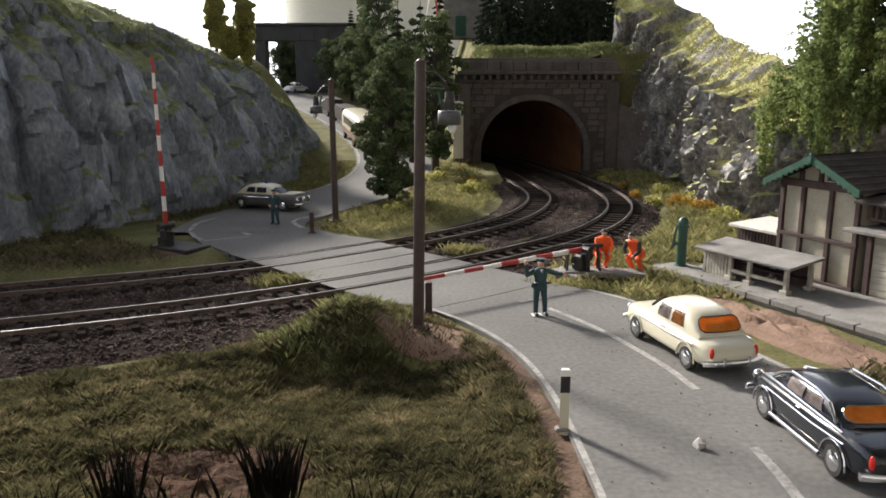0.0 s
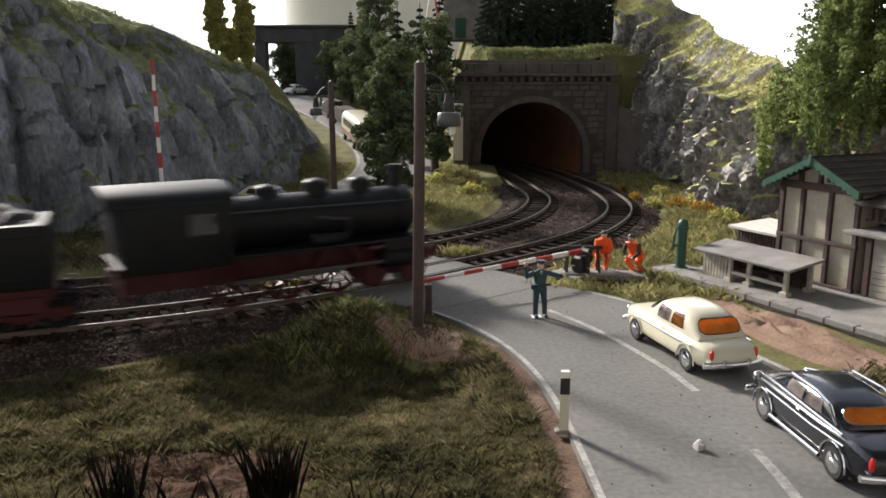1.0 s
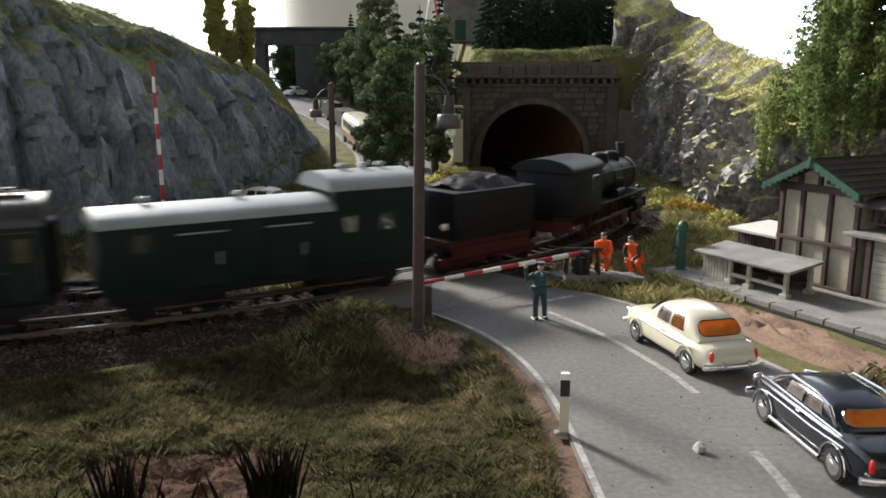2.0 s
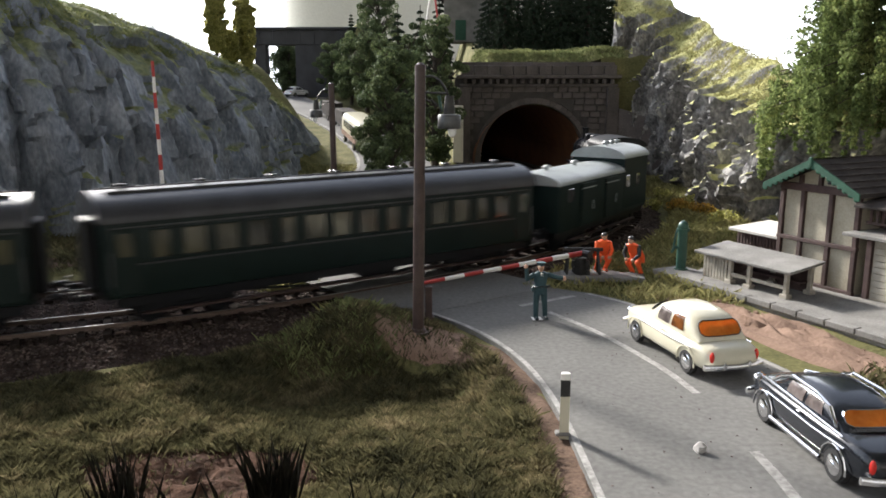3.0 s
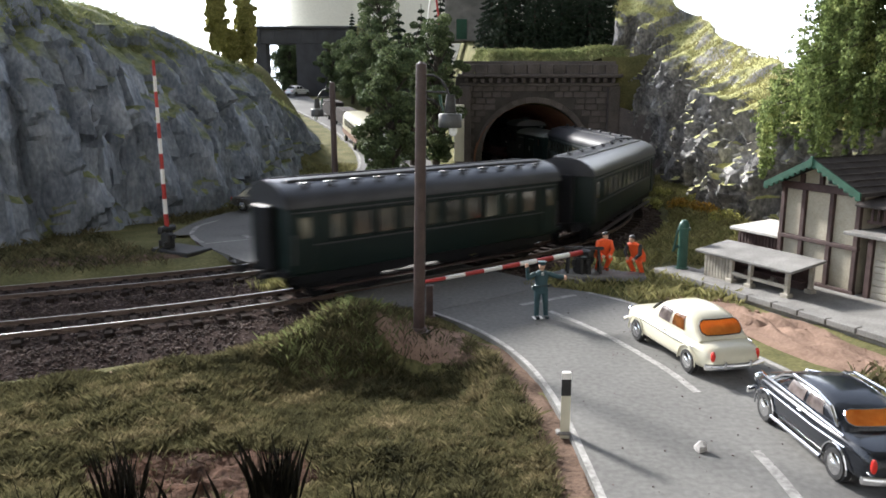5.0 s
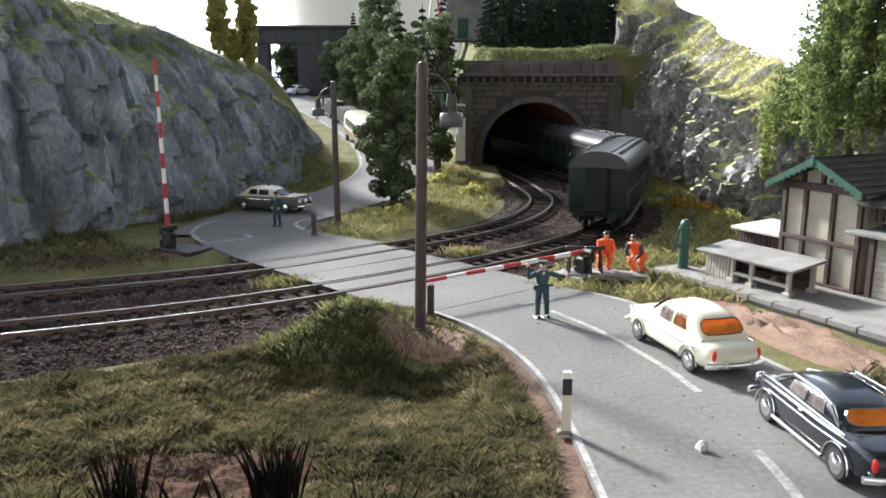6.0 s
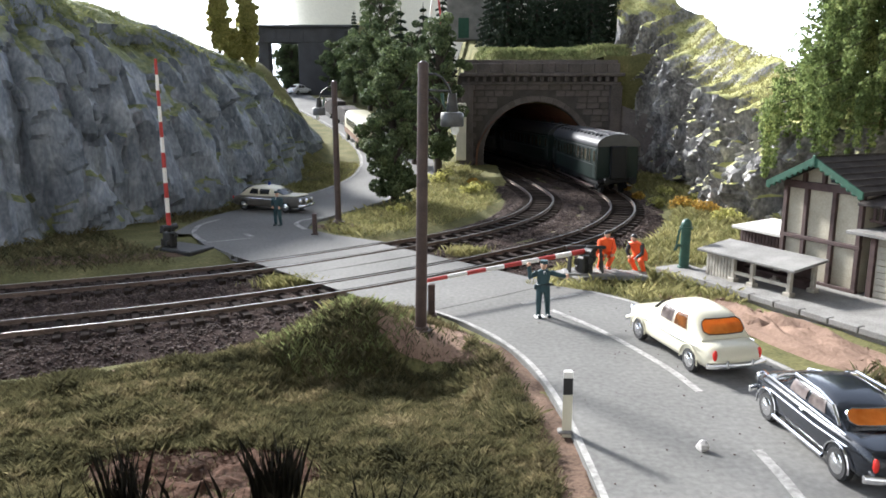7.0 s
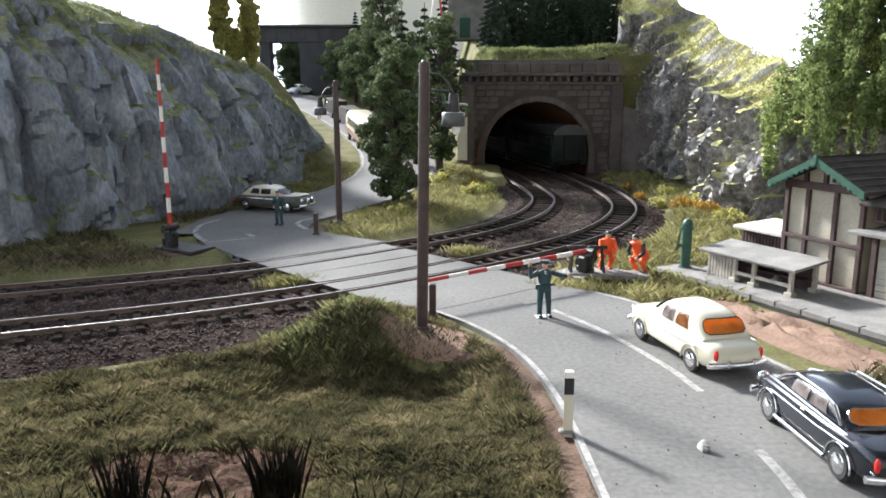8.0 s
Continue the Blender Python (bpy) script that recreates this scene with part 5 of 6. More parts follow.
def luggage_van(L):
    t = thing("luggage_van", "green luggage van with pale roof and raised lookout cabin", "railway van")
    B_ = L - 1.0
    w = 1.42
    bm = B()
    box(bm, 0, 0, 2.05, B_, 2 * w, 2.1, 0.05, 2)
    part("body", bm, M["van"], t, smooth=40)
    xc = B_ / 2 - 3.3
    bm = B()
    prof = [(-w - 0.06, 3.06)] + [(-x * 1.045, z) for x, z in roof_ring(w, 3.1, 3.55)] + [(w + 0.06, 3.06)]
    loft(bm, [[(-B_ / 2 - 0.1, y, z) for y, z in prof], [(xc, y, z) for y, z in prof]])
    part("roof", bm, M["vanroof"], t, "pale grey roof", smooth=50)
    bm = B()
    box(bm, (xc + B_ / 2) / 2, 0, 2.45, B_ / 2 - xc, 2 * w + 0.02, 2.6, 0.04)
    part("lookout", bm, M["van"], t)
    bm = B()
    prof = [(-w - 0.07, 3.72)] + [(-x * 1.05, z) for x, z in roof_ring(w, 3.75, 4.3)] + [(w + 0.07, 3.72)]
    loft(bm, [[(xc - 0.15, y, z) for y, z in prof], [(B_ / 2 + 0.1, y, z) for y, z in prof]])
    part("lookout_roof", bm, M["vanroof"], t, "raised pale grey roof", smooth=50)
    bm = B()
    prof = [(-w, 3.1), (w, 3.1)] + [(x, z) for x, z in roof_ring(w, 3.72, 4.25)]
    loft(bm, [[(xc + 0.02, y, z) for y, z in prof], [(xc + 0.1, y, z) for y, z in prof]])
    part("lookout_end", bm, M["locoblack"], t)
    for s in (-1, 1):
        for x in (-2.4, 0.4):
            bm = B()
            box(bm, x, s * (w + 0.03), 2.0, 1.5, 0.08, 1.95, 0.02)
            o = part("sliding_door", bm, M["van"], t)
            bm = B()
            box(bm, x, s * (w + 0.09), 2.75, 1.5, 0.03, 0.05)
            box(bm, x + 0.5, s * (w + 0.09), 1.9, 0.05, 0.04, 0.4)
            part("door_bar", bm, M["vanroof"], o)
        for x in (-4.2, 2.6, 4.0):
            bm = B()
            box(bm, x, s * (w + 0.015), 2.55, 0.5, 0.06, 0.6, 0.02)
            part("window", bm, M["glass"], t)
        bm = B()
        box(bm, 0, s * 1.2, 0.86, B_ - 0.2, 0.12, 0.26)
        part("sole_bar", bm, M["locoblack"], t)
        bm = B()
        box(bm, 0, s * 1.33, 0.5, B_ - 3, 0.2, 0.05)
        part("footboard", bm, M["postwood"], t)
    for x, z in ((-3.8, 3.55), (-0.8, 3.55), (3.0, 4.28), (3.8, 4.28), (4.5, 4.28)):
        bm = B()
        rod(bm, (x, 0, z), (x, 0, z + 0.14), 0.1, 0.09, 10)
        rod(bm, (x, 0, z + 0.14), (x, 0, z + 0.24), 0.2, 0.14, 10)
        part("roof_vent", bm, M["vanroof"], t, smooth=40)
    bogie(t, B_ / 2 - 2.2)
    bogie(t, -B_ / 2 + 2.2)
    buffers(t, L)
    return t


DRIVER_R = 0.875


def locomotive():
    """The engine, with its drivers as parts that turn."""
    t = thing("steam_locomotive", "black steam locomotive with red wheels and underframe", "steam locomotive")
    bm = B()
    rod(bm, (-2.2, 0, 2.65), (4.1, 0, 2.65), 0.88, seg=28)
    for x in (-1.6, -0.2, 1.2, 2.6):
        rod(bm, (x - 0.04, 0, 2.65), (x + 0.04, 0, 2.65), 0.905, seg=28)
    part("boiler", bm, M["locoblack"], t, smooth=40)
    bm = B()
    rod(bm, (4.1, 0, 2.65), (4.75, 0, 2.65), 0.93, 0.9, 28)
    ball(bm, 4.72, 0, 2.65, 0.16, 0.86, 0.86, 20, 12)
    rod(bm, (4.85, 0, 2.65), (4.95, 0, 2.65), 0.12, seg=10)
    part("smokebox", bm, M["locoblack"], t, smooth=40)
    bm = B()
    rod(bm, (4.35, 0, 3.45), (4.35, 0, 4.25), 0.26, 0.24, 16)
    rod(bm, (4.35, 0, 4.2), (4.35, 0, 4.32), 0.3, 0.28, 16)
    part("chimney", bm, M["locoblack"], t, smooth=40)
    for x, r, h in ((2.9, 0.42, 3.98), (1.2, 0.46, 4.0), (-0.6, 0.4, 3.9)):
        bm = B()
        rod(bm, (x, 0, 3.4), (x, 0, h - 0.2), r, r * 0.95, 18)
        ball(bm, x, 0, h - 0.2, r * 0.95, r * 0.95, 0.2, 18, 8)
        part("dome", bm, M["locoblack"], t, smooth=50)
    bm = B()
    box(bm, -3.9, 0, 2.6, 3.3, 2.9, 2.1, 0.06, 2)
    cab = part("cab", bm, M["locoblack"], t, smooth=40)
    for s in (-1, 1):
        bm = B()
        box(bm, -3.2, s * 1.45, 2.95, 0.8, 0.05, 0.7, 0.03)
        part("cab_window", bm, M["glass"], cab)
    bm = B()
    prof = [(-1.5, 3.58)] + [(-x * 1.06, z) for x, z in roof_ring(1.42, 3.6, 4.15)] + [(1.5, 3.58)]
    loft(bm, [[(-5.95, y, z) for y, z in prof], [(-2.15, y, z) for y, z in prof]])
    part("cab_roof", bm, M["locoblack"], t, smooth=50)
    bm = B()
    box(bm, -0.3, 0, 1.75, 10.8, 2.7, 0.1, 0.02)
    part("running_board", bm, M["locoblack"], t)
    bm = B()
    for s in (-1, 1):
        box(bm, -0.3, s * 0.5, 1.2, 10.6, 0.08, 0.8)
        box(bm, 3.6, s * 1.05, 1.55, 2.2, 0.5, 0.12)
    box(bm, 5.0, 0, 1.1, 0.14, 2.7, 0.5, 0.02)
    box(bm, -5.55, 0, 1.1, 0.14, 2.6, 0.5, 0.02)
    part("frame", bm, M["locored"], t, "red underframe")
    for s in (-1, 1):
        bm = B()
        rod(bm, (3.2, s * 1.1, 1.05), (4.3, s * 1.1, 1.05), 0.36, seg=16)
        box(bm, 3.75, s * 1.1, 1.55, 1.1, 0.5, 0.5, 0.08)
        part("cylinder", bm, M["locoblack"], t, smooth=40)
        bm = B()
        tube(bm, [(4.4, s * 1.0, 3.1), (0, s * 1.02, 3.15), (-2.2, s * 1.05, 3.15)], 0.03)
        tube(bm, [(2.0, s * 0.95, 1.9), (2.0, s * 1.0, 2.6), (0.8, s * 1.0, 2.75)], 0.06)
        part("handrail", bm, M["darkmetal"], t)
        bm = B()
        rod(bm, (0.5, s * 1.1, 2.0), (1.7, s * 1.1, 2.0), 0.22, seg=12)
        part("air_tank", bm, M["locoblack"], t, smooth=40)
        bm = B()
        box(bm, -0.3, s * 1.1, 0.875, 3.9, 0.08, 0.14, 0.02)
        box(bm, 1.7, s * 1.18, 0.98, 3.8, 0.07, 0.12, 0.02)
        part("side_rod", bm, M["greymetal"], t)
        bm = B()
        ball(bm, 5.1, s * 0.85, 1.85, 0.13, 0.15, 0.15)
        part("lantern", bm, M["greymetal"], t)
        for x in (3.1, 4.7):
            bm = B()
            rail_wheel(bm, x, s * 0.75, 0.5)
            part("pilot_wheel", bm, M["locored"], t)
        for e in (5.07,):
            bm = B()
            rod(bm, (e, s * 0.87, 1.08), (e + 0.35, s * 0.87, 1.08), 0.1, seg=10)
            rod(bm, (e + 0.35, s * 0.87, 1.08), (e + 0.43, s * 0.87, 1.08), 0.24, seg=14)
            part("buffer", bm, M["locored"], t)
    q = B()
    rod(q, (0.12, 0, 0), (0.78, 0, 0), 0.04, 0.035, 5)
    spoke = finish(q, "spoke", M["locored"])
    drivers = []
    for x in (-2.2, -0.3, 1.6):
        for s in (-1, 1):
            bm = B()
            # tyre, hub and spokes round the axle
            ring = [((DRIVER_R if k in (0, 3) else DRIVER_R - 0.12), y) for k, y in ((0, -0.07), (1, -0.07), (2, 0.07), (3, 0.07))]
            loft(bm, [[(r * math.cos(a), y, r * math.sin(a)) for r, y in ring] for a in np.linspace(0, 2 * math.pi, 29)], caps=False)
            rod(bm, (0, -0.1, 0), (0, 0.1, 0), 0.16, seg=12)
            o = part("driving_wheel", bm, M["locored"], t, "red spoked driving wheel", P(x, s * 0.76, DRIVER_R), smooth=40)
            for k in range(12):
                sp = new("spoke", spoke)
                sp.parent = o
                sp.matrix_basis = P(0, 0, 0, 0, k * 30, 0)
            drivers.append((o, x, s * 0.76))
    return t, drivers


def tender(L):
    t = thing("locomotive_tender", "black tender heaped with coal on a red underframe", "tender")
    bm = B()
    box(bm, 0, 0, 2.3, L - 0.9, 2.8, 1.9, 0.08, 2)
    part("tank", bm, M["locoblack"], t, smooth=40)
    bm = B()
    rows = []
    rng = random.Random(3)
    for i in range(15):
        x = -1.75 + i * 3.8 / 14
        rows.append([(x, y, 3.2 + 0.55 * max(0, 1 - (y / 1.25) ** 2) * math.sin(math.pi * min(1, max(0, (i + 1) / 15.0))) ** 0.5 + rng.uniform(-0.09, 0.09)) for y in np.linspace(-1.25, 1.25, 9)])
    loft(bm, rows, close=False)
    part("coal", bm, M["coal"], t, "heap of black coal")
    bm = B()
    box(bm, 0, 0, 1.15, L - 0.8, 2.2, 0.4, 0.03)
    for s in (-1, 1):
        box(bm, 0, s * 1.15, 0.85, L - 1.2, 0.1, 0.5, 0.03)
    part("frame", bm, M["locored"], t, "red underframe")
    for s in (-1, 1):
        bm = B()
        box(bm, 0, s * 1.42, 1.7, L - 1.2, 0.04, 0.06)
        box(bm, 0, s * 1.42, 2.9, L - 1.2, 0.04, 0.06)
        part("rivet_strip", bm, M["locoblack"], t)
        bm = B()
        ball(bm, -L / 2 + 0.4, s * 0.85, 1.9, 0.14)
        part("lantern", bm, M["white"], t)
    bogie(t, 1.45, 1.8, "locored")
    bogie(t, -1.45, 1.8, "locored")
    buffers(t, L)
    return t


# ---- plants ----
def leaves(centres, radii, per, size, rng, squash=0.8, droop=0.0):
    """Small four-sided leaves on the shells of many clumps."""
    n = len(centres) * per
    c = np.repeat(np.asarray(centres), per, 0)
    r = np.repeat(np.asarray(radii), per)
    d = rng.normal(size=(n, 3))
    d /= np.linalg.norm(d, axis=1)[:, None]
    p = c + d * (r * rng.uniform(0.8, 1.0, n))[:, None] * np.array([1, 1, squash])
    nrm = d + rng.normal(size=(n, 3)) * 0.6
    nrm /= np.linalg.norm(nrm, axis=1)[:, None]
    up = np.cross(nrm, rng.normal(size=(n, 3)))
    up[:, 2] -= droop
    up /= np.linalg.norm(up, axis=1)[:, None]
    sd_ = np.cross(nrm, up)
    s = (size * rng.uniform(0.6, 1.3, n))[:, None]
    v = np.stack([p - up * s, p + sd_ * s * 0.6, p + up * s, p - sd_ * s * 0.6], 1).reshape(-1, 3)
    f = np.arange(n * 4).reshape(-1, 4)
    return v, f


def broad_tree(x, y, z, h, r, seed, label, material="leaf", trunk=0.22, per=46, group="broadleaf trees", low=0.18, name="broadleaf_tree", category="tree", lump=1.4):
    rng = np.random.default_rng(seed)
    t = thing(name, label, category, P(x, y, z), group)
    bm = B()
    top = (rng.uniform(-.2, .2), rng.uniform(-.2, .2), h * 0.8)
    rod(bm, (0, 0, -0.3), (top[0] * .4, top[1] * .4, h * 0.4), 0.028 * h, 0.018 * h, 10)
    rod(bm, (top[0] * .4, top[1] * .4, h * 0.4), top, 0.018 * h, 0.006 * h, 8)
    cent, rad = [], []
    nl = 11 if r > 1 else 26
    for k in range(nl):
        zz = h * (low + (0.92 - low) * (k + rng.uniform(-.2, .2)) / (nl - 1))
        prof = math.sin(math.pi * min(0.97, max(0.06, 0.1 + 0.82 * (zz / h - low) / (1 - low)))) ** 0.7
        for q in range((5 if r < 1 else 8) if k < nl - 1 else 2):
            a = rng.uniform(0, 6.28)
            rr = r * prof * rng.uniform(0.45, 1.05)
            p = np.array([rr * math.cos(a), rr * math.sin(a), zz + rng.uniform(-.04, .04) * h])
            rod(bm, (0, 0, max(0.12 * h, p[2] - 0.12 * h)), tuple(p), 0.006 * h, 0.003 * h, 5)
            for j in range(3 if r < 1 else 1):
                cent.append(p + rng.normal(size=3) * r * 0.17)
                rad.append(r * lump * rng.uniform(0.13, 0.24))
    part("trunk", bm, M["bark"], t)
    v, f = leaves(cent, rad, per, 0.075 + 0.014 * r, rng)
    raw("crown", v, f, M[material], t)
    return t


def conifer_tree(x, y, z, h, r, seed, label, material="conifer", n_whorl=16, per=13, dens=26, group="conifers", size=0.11, lowest=0.1, ropes=0):
    rng = np.random.default_rng(seed)
    t = thing("conifer", label, "tree", P(x, y, z), group)
    bm = B()
    rod(bm, (0, 0, -0.4), (0, 0, h * 0.96), 0.018 * h, 0.003 * h, 8)
    pts, rad = [], []
    for k in range(n_whorl):
        q = k / n_whorl
        zz = h * (lowest + (0.96 - lowest) * q)
        rr = r * (1 - q) ** 0.85
        m_ = max(4, int(per * (1 - 0.6 * q)))
        for j in range(m_):
            a = 6.283 * (j + rng.uniform(-.3, .3)) / m_ + k
            l_ = rr * rng.uniform(0.75, 1.1)
            e = np.array([l_ * math.cos(a), l_ * math.sin(a), zz - 0.28 * l_])
            s0 = np.array([0, 0, zz])
            rod(bm, tuple(s0), tuple(e), 0.0025 * h, 0.001 * h, 4)
            for g in np.linspace(0.35, 1, 5):
                pts.append(s0 + (e - s0) * g - np.array([0, 0, 0.1 * l_ * g * g]))
                rad.append(max(0.12, 0.16 * r * (1.1 - 0.5 * g) * (1 - 0.5 * q)) * (0.42 if ropes else 1))
            for w in range(ropes):
                # twigs hanging from the bough
                g = rng.uniform(0.45, 1.0)
                p0 = s0 + (e - s0) * g + rng.normal(size=3) * 0.12
                for dz in np.arange(0, rng.uniform(1.2, 3.6), 0.22):
                    pts.append(p0 - np.array([0, 0, dz]) + rng.normal(size=3) * 0.04)
                    rad.append(0.25 - 0.04 * dz)
    part("trunk", bm, M["bark"], t)
    v, f = leaves(pts, rad, dens, size, rng, 0.55, droop=0.9)
    raw("crown", v, f, M[material], t)
    return t


def bush(x, y, z, r, seed, label, material, per=60):
    rng = np.random.default_rng(seed)
    t = thing("bush", label, "bush", P(x, y, z), "bushes")
    c, rad = [], []
    for k in range(9):
        a = rng.uniform(0, 6.28)
        q = r * rng.uniform(0, 0.75)
        c.append((q * math.cos(a), q * math.sin(a), r * rng.uniform(0.1, 0.6)))
        rad.append(r * rng.uniform(0.25, 0.45))
    bm = B()
    for p in c:
        rod(bm, (0, 0, -0.1), p, 0.03, 0.015, 5)
    part("stems", bm, M["bark"], t)
    v, f = leaves(c, rad, per, 0.085, rng)
    raw("foliage", v, f, M[material], t)


def blades(name, pts, hmin, hmax, width, lean, material, label, seed, category="grass"):
    """Single upright blades, each one thin triangle."""
    rng = np.random.default_rng(seed)
    n = len(pts)
    a = rng.uniform(0, math.pi, n)
    h = rng.uniform(hmin, hmax, n)
    if n > 2000:
        # taller and shorter clumps
        h = h * np.array([1.0 + 0.6 * noise.noise((p[0] * 1.1, p[1] * 1.1, seed)) + 0.45 * noise.noise((p[0] * 3.1, p[1] * 3.1, seed + 5)) for p in pts])
    w = width * rng.uniform(0.6, 1.2, n) / 2
    off = rng.normal(size=(n, 2)) * lean * h[:, None]
    d = np.stack([np.cos(a), np.sin(a)], 1) * w[:, None]
    z0 = pts[:, 2] - 0.03
    v = np.stack([np.column_stack([pts[:, :2] - d, z0]), np.column_stack([pts[:, :2] + d, z0]),
                  np.column_stack([pts[:, :2] + off * 0.45 + d * 0.55, z0 + h * 0.6]), np.column_stack([pts[:, :2] + off, z0 + h * (1 - 0.3 * lean)])], 1).reshape(-1, 3)
    i = np.arange(n)[:, None] * 4
    f = np.concatenate([i + np.array([0, 1, 2]), i + np.array([0, 2, 3])])
    return tagged(raw(name, v, f, M[material]), label, category, kind="stuff")


def sample(n, x0, x1, y0, y1, rng, keep):
    x, y = rng.uniform(x0, x1, n), rng.uniform(y0, y1, n)
    k = keep(x, y)
    x, y = x[k], y[k]
    return np.column_stack([x, y, G(x, y)])


def dist_to(line, x, y):
    best = np.full(len(x), 1e9)
    for i in range(0, len(line), 3):
        best = np.minimum(best, (x - line[i, 0]) ** 2 + (y - line[i, 1]) ** 2)
    return np.sqrt(best)


def patch(name, cx, cy, rx, ry, material, label, seed, lift=0.025, rz=0.0, bumps=0.0):
    """An irregular patch of bare soil lying on the ground."""
    nu, nr = 40, 9
    x, y = [], []
    for i in range(nu):
        a = 2 * math.pi * i / nu
        e = 1 + 0.22 * noise.fractal((math.cos(a) * 1.6 + seed, math.sin(a) * 1.6, seed), 1, 2, 4)
        for k in range(nr + 1):
            q = k / nr
            u, v_ = rx * e * q * math.cos(a), ry * e * q * math.sin(a)
            c, s = math.cos(radians(rz)), math.sin(radians(rz))
            x.append(cx + u * c - v_ * s)
            y.append(cy + u * s + v_ * c)
    x, y = np.array(x), np.array(y)
    edge = np.tile(np.linspace(0, 1, nr + 1), nu)
    z = G(x, y) + lift - 0.06 * (edge > 0.95)
    if bumps:
        z = z + np.array([bumps * abs(noise.fractal((a * 1.5, b * 1.5, seed), 1, 2, 4)) for a, b in zip(x, y)]) * (1 - edge ** 3)
    i = np.arange(nu * (nr + 1)).reshape(nu, nr + 1)
    j = np.roll(i, -1, 0)
    f = np.stack([i[:, :-1], i[:, 1:], j[:, 1:], j[:, :-1]], -1).reshape(-1, 4)
    tagged(raw(name, np.column_stack([x, y, z]), f, M[material], smooth=True), label, "soil", kind="structure")


# ---- placing: the crossing ----
lamp_post(P(-0.73, 21.62, 0.02, 0, 0.6, 0), 7.75, "brown wooden street lamp post with a grey shade beside the crossing")
lamp_post(P(-5.76, 40.6, 0.0, 0, 0, 180), 7.45, "slim brown street lamp post with a hooded lamp")
barrier(P(5.35, 28.75, 0.05, 0, 0, -145.0), 7.3, -1.0, 9, "lowered red and white crossing barrier across the road")
barrier(P(-12.5, 34.1, 0.0, 0, 0, 150), 7.4, 89.3, 11, "raised red and white crossing barrier standing upright", True)
delineator(P(2.53, 15.0, 0.0))
stub_post(P(-0.45, 23.45, 0.0))
stub_post(P(-6.5, 37.5, 0.0))
bm = B()
ball(bm, 0, 0, 0.08, 0.13, 0.11, 0.13, 7, 5)
for v in bm.verts:
    v.co += Vector((random.uniform(-.03, .03), random.uniform(-.03, .03), random.uniform(-.03, .03)))
solo("stone", bm, M["stonepale"], "small pale broken stone lying on the asphalt road", "stone", P(5.14, 14.2, 0.0))
policeman(P(3.06, 23.35, 0.01, 0, 0, 8), [[(-0.25, 0, 1.42), (-0.44, -0.03, 1.32), (-0.5, -0.08, 1.72)], [(0.25, 0, 1.42), (0.48, 0, 1.34), (0.74, -0.06, 1.3)]],
          "painted policeman figurine in dark green stopping the traffic with raised arm")
policeman(P(-8.86, 39.95, 0.0, 0, 0, -20), [[(-0.25, 0, 1.42), (-0.3, -0.02, 1.15), (-0.2, -0.14, 0.98)], [(0.25, 0, 1.42), (0.3, -0.02, 1.15), (0.2, -0.14, 0.98)]],
          "painted policeman figurine in dark uniform standing by the far car", False)
worker(P(6.16, 29.15, 0.18, 0, 0, 10), False, 0.1, "painted worker figurine in orange overalls sitting on the barrier slab")
worker(P(7.45, 28.95, 0.1, 0, 0, -45), True, 0.35, "painted worker figurine in orange trousers and black jacket crouching")
bm = B()
box(bm, 6.1, 28.7, 0.08, 3.2, 0.9, 0.2, 0.03, rz=-8)
solo("barrier_slab", bm, M["concrete"], "weathered concrete slab under the barrier gear", "slab")
for dx in (0.0, 0.75):
    t_ = thing("trestle", "dark wooden trestle holding the barrier gear", "trestle", P(5.0 + dx, 28.85 - dx * 0.1, 0.15), "trestles")
    bm = B()
    box(bm, 0, 0, 0.98, 0.75, 0.14, 0.12, 0.02)
    part("beam", bm, M["darkmetal"], t_)
    for sx in (-0.25, 0.25):
        for sy in (-0.2, 0.2):
            bm = B()
            rod(bm, (sx, sy, 0), (sx * 0.7, 0, 0.95), 0.06, seg=6)
            part("leg", bm, M["darkmetal"], t_)

# ---- cars ----
sedan(P(6.65, 20.05, 0.0, 0, 0, 104.5), M["cream"], "cream rounded sedan waiting on the road before the barrier", Hh=1.49)
sedan(P(7.87, 14.4, 0.0, 0, 0, 95.0), M["blackcar"], "glossy black sedan with chrome trim waiting behind the cream car", 4.35, 1.66, 1.38, chrome=True, fins=True, ahead=0.3)
far_car = sedan(P(-10.3, 45.3, 0.02, 0, 0, -23), mat("olive_car_paint", (0.05, 0.048, 0.042), (0.09, 0.085, 0.075), 2, 0.35, 0.02, 30), "dark and cream two-tone police sedan standing across the far road", 4.9, 1.75, 1.44, "glass", two=M["cream"])
bm = B()
box(bm, 1.5, 0, 0.965, 1.2, 1.3, 0.07, 0.03, 2)
part("bonnet", bm, M["cream"], far_car, "cream bonnet")
bm = B()
rod(bm, (-0.2, 0, 1.48), (-0.2, 0, 1.68), 0.09, 0.07, 10)
part("beacon", bm, mat("blue_lens", (0.02, 0.04, 0.2), (0.03, 0.06, 0.3), 3, 0.2, 0), far_car, "blue beacon")
zr = lambda y: float(np.interp(y, FARROAD[:, 1], FARROAD[:, 2])) + 0.04
bus(P(-8.1, 76.0, zr(76), 0, -6, 107))
truck(P(-11.0, 87.0, zr(87), 0, -6, 110) @ Matrix.Scale(0.74, 4), "dark lorry with a black tarpaulin on the far road")
truck(P(-13.6, 93.5, zr(93.5), 0, -6, 114) @ Matrix.Scale(0.74, 4), "dark lorry with a black tarpaulin further up the far road")
sedan(P(-22.3, 119.5, zr(119), 0, 0, 60), M["white"], "white rounded sedan on the far road under the viaduct", rear="glass")

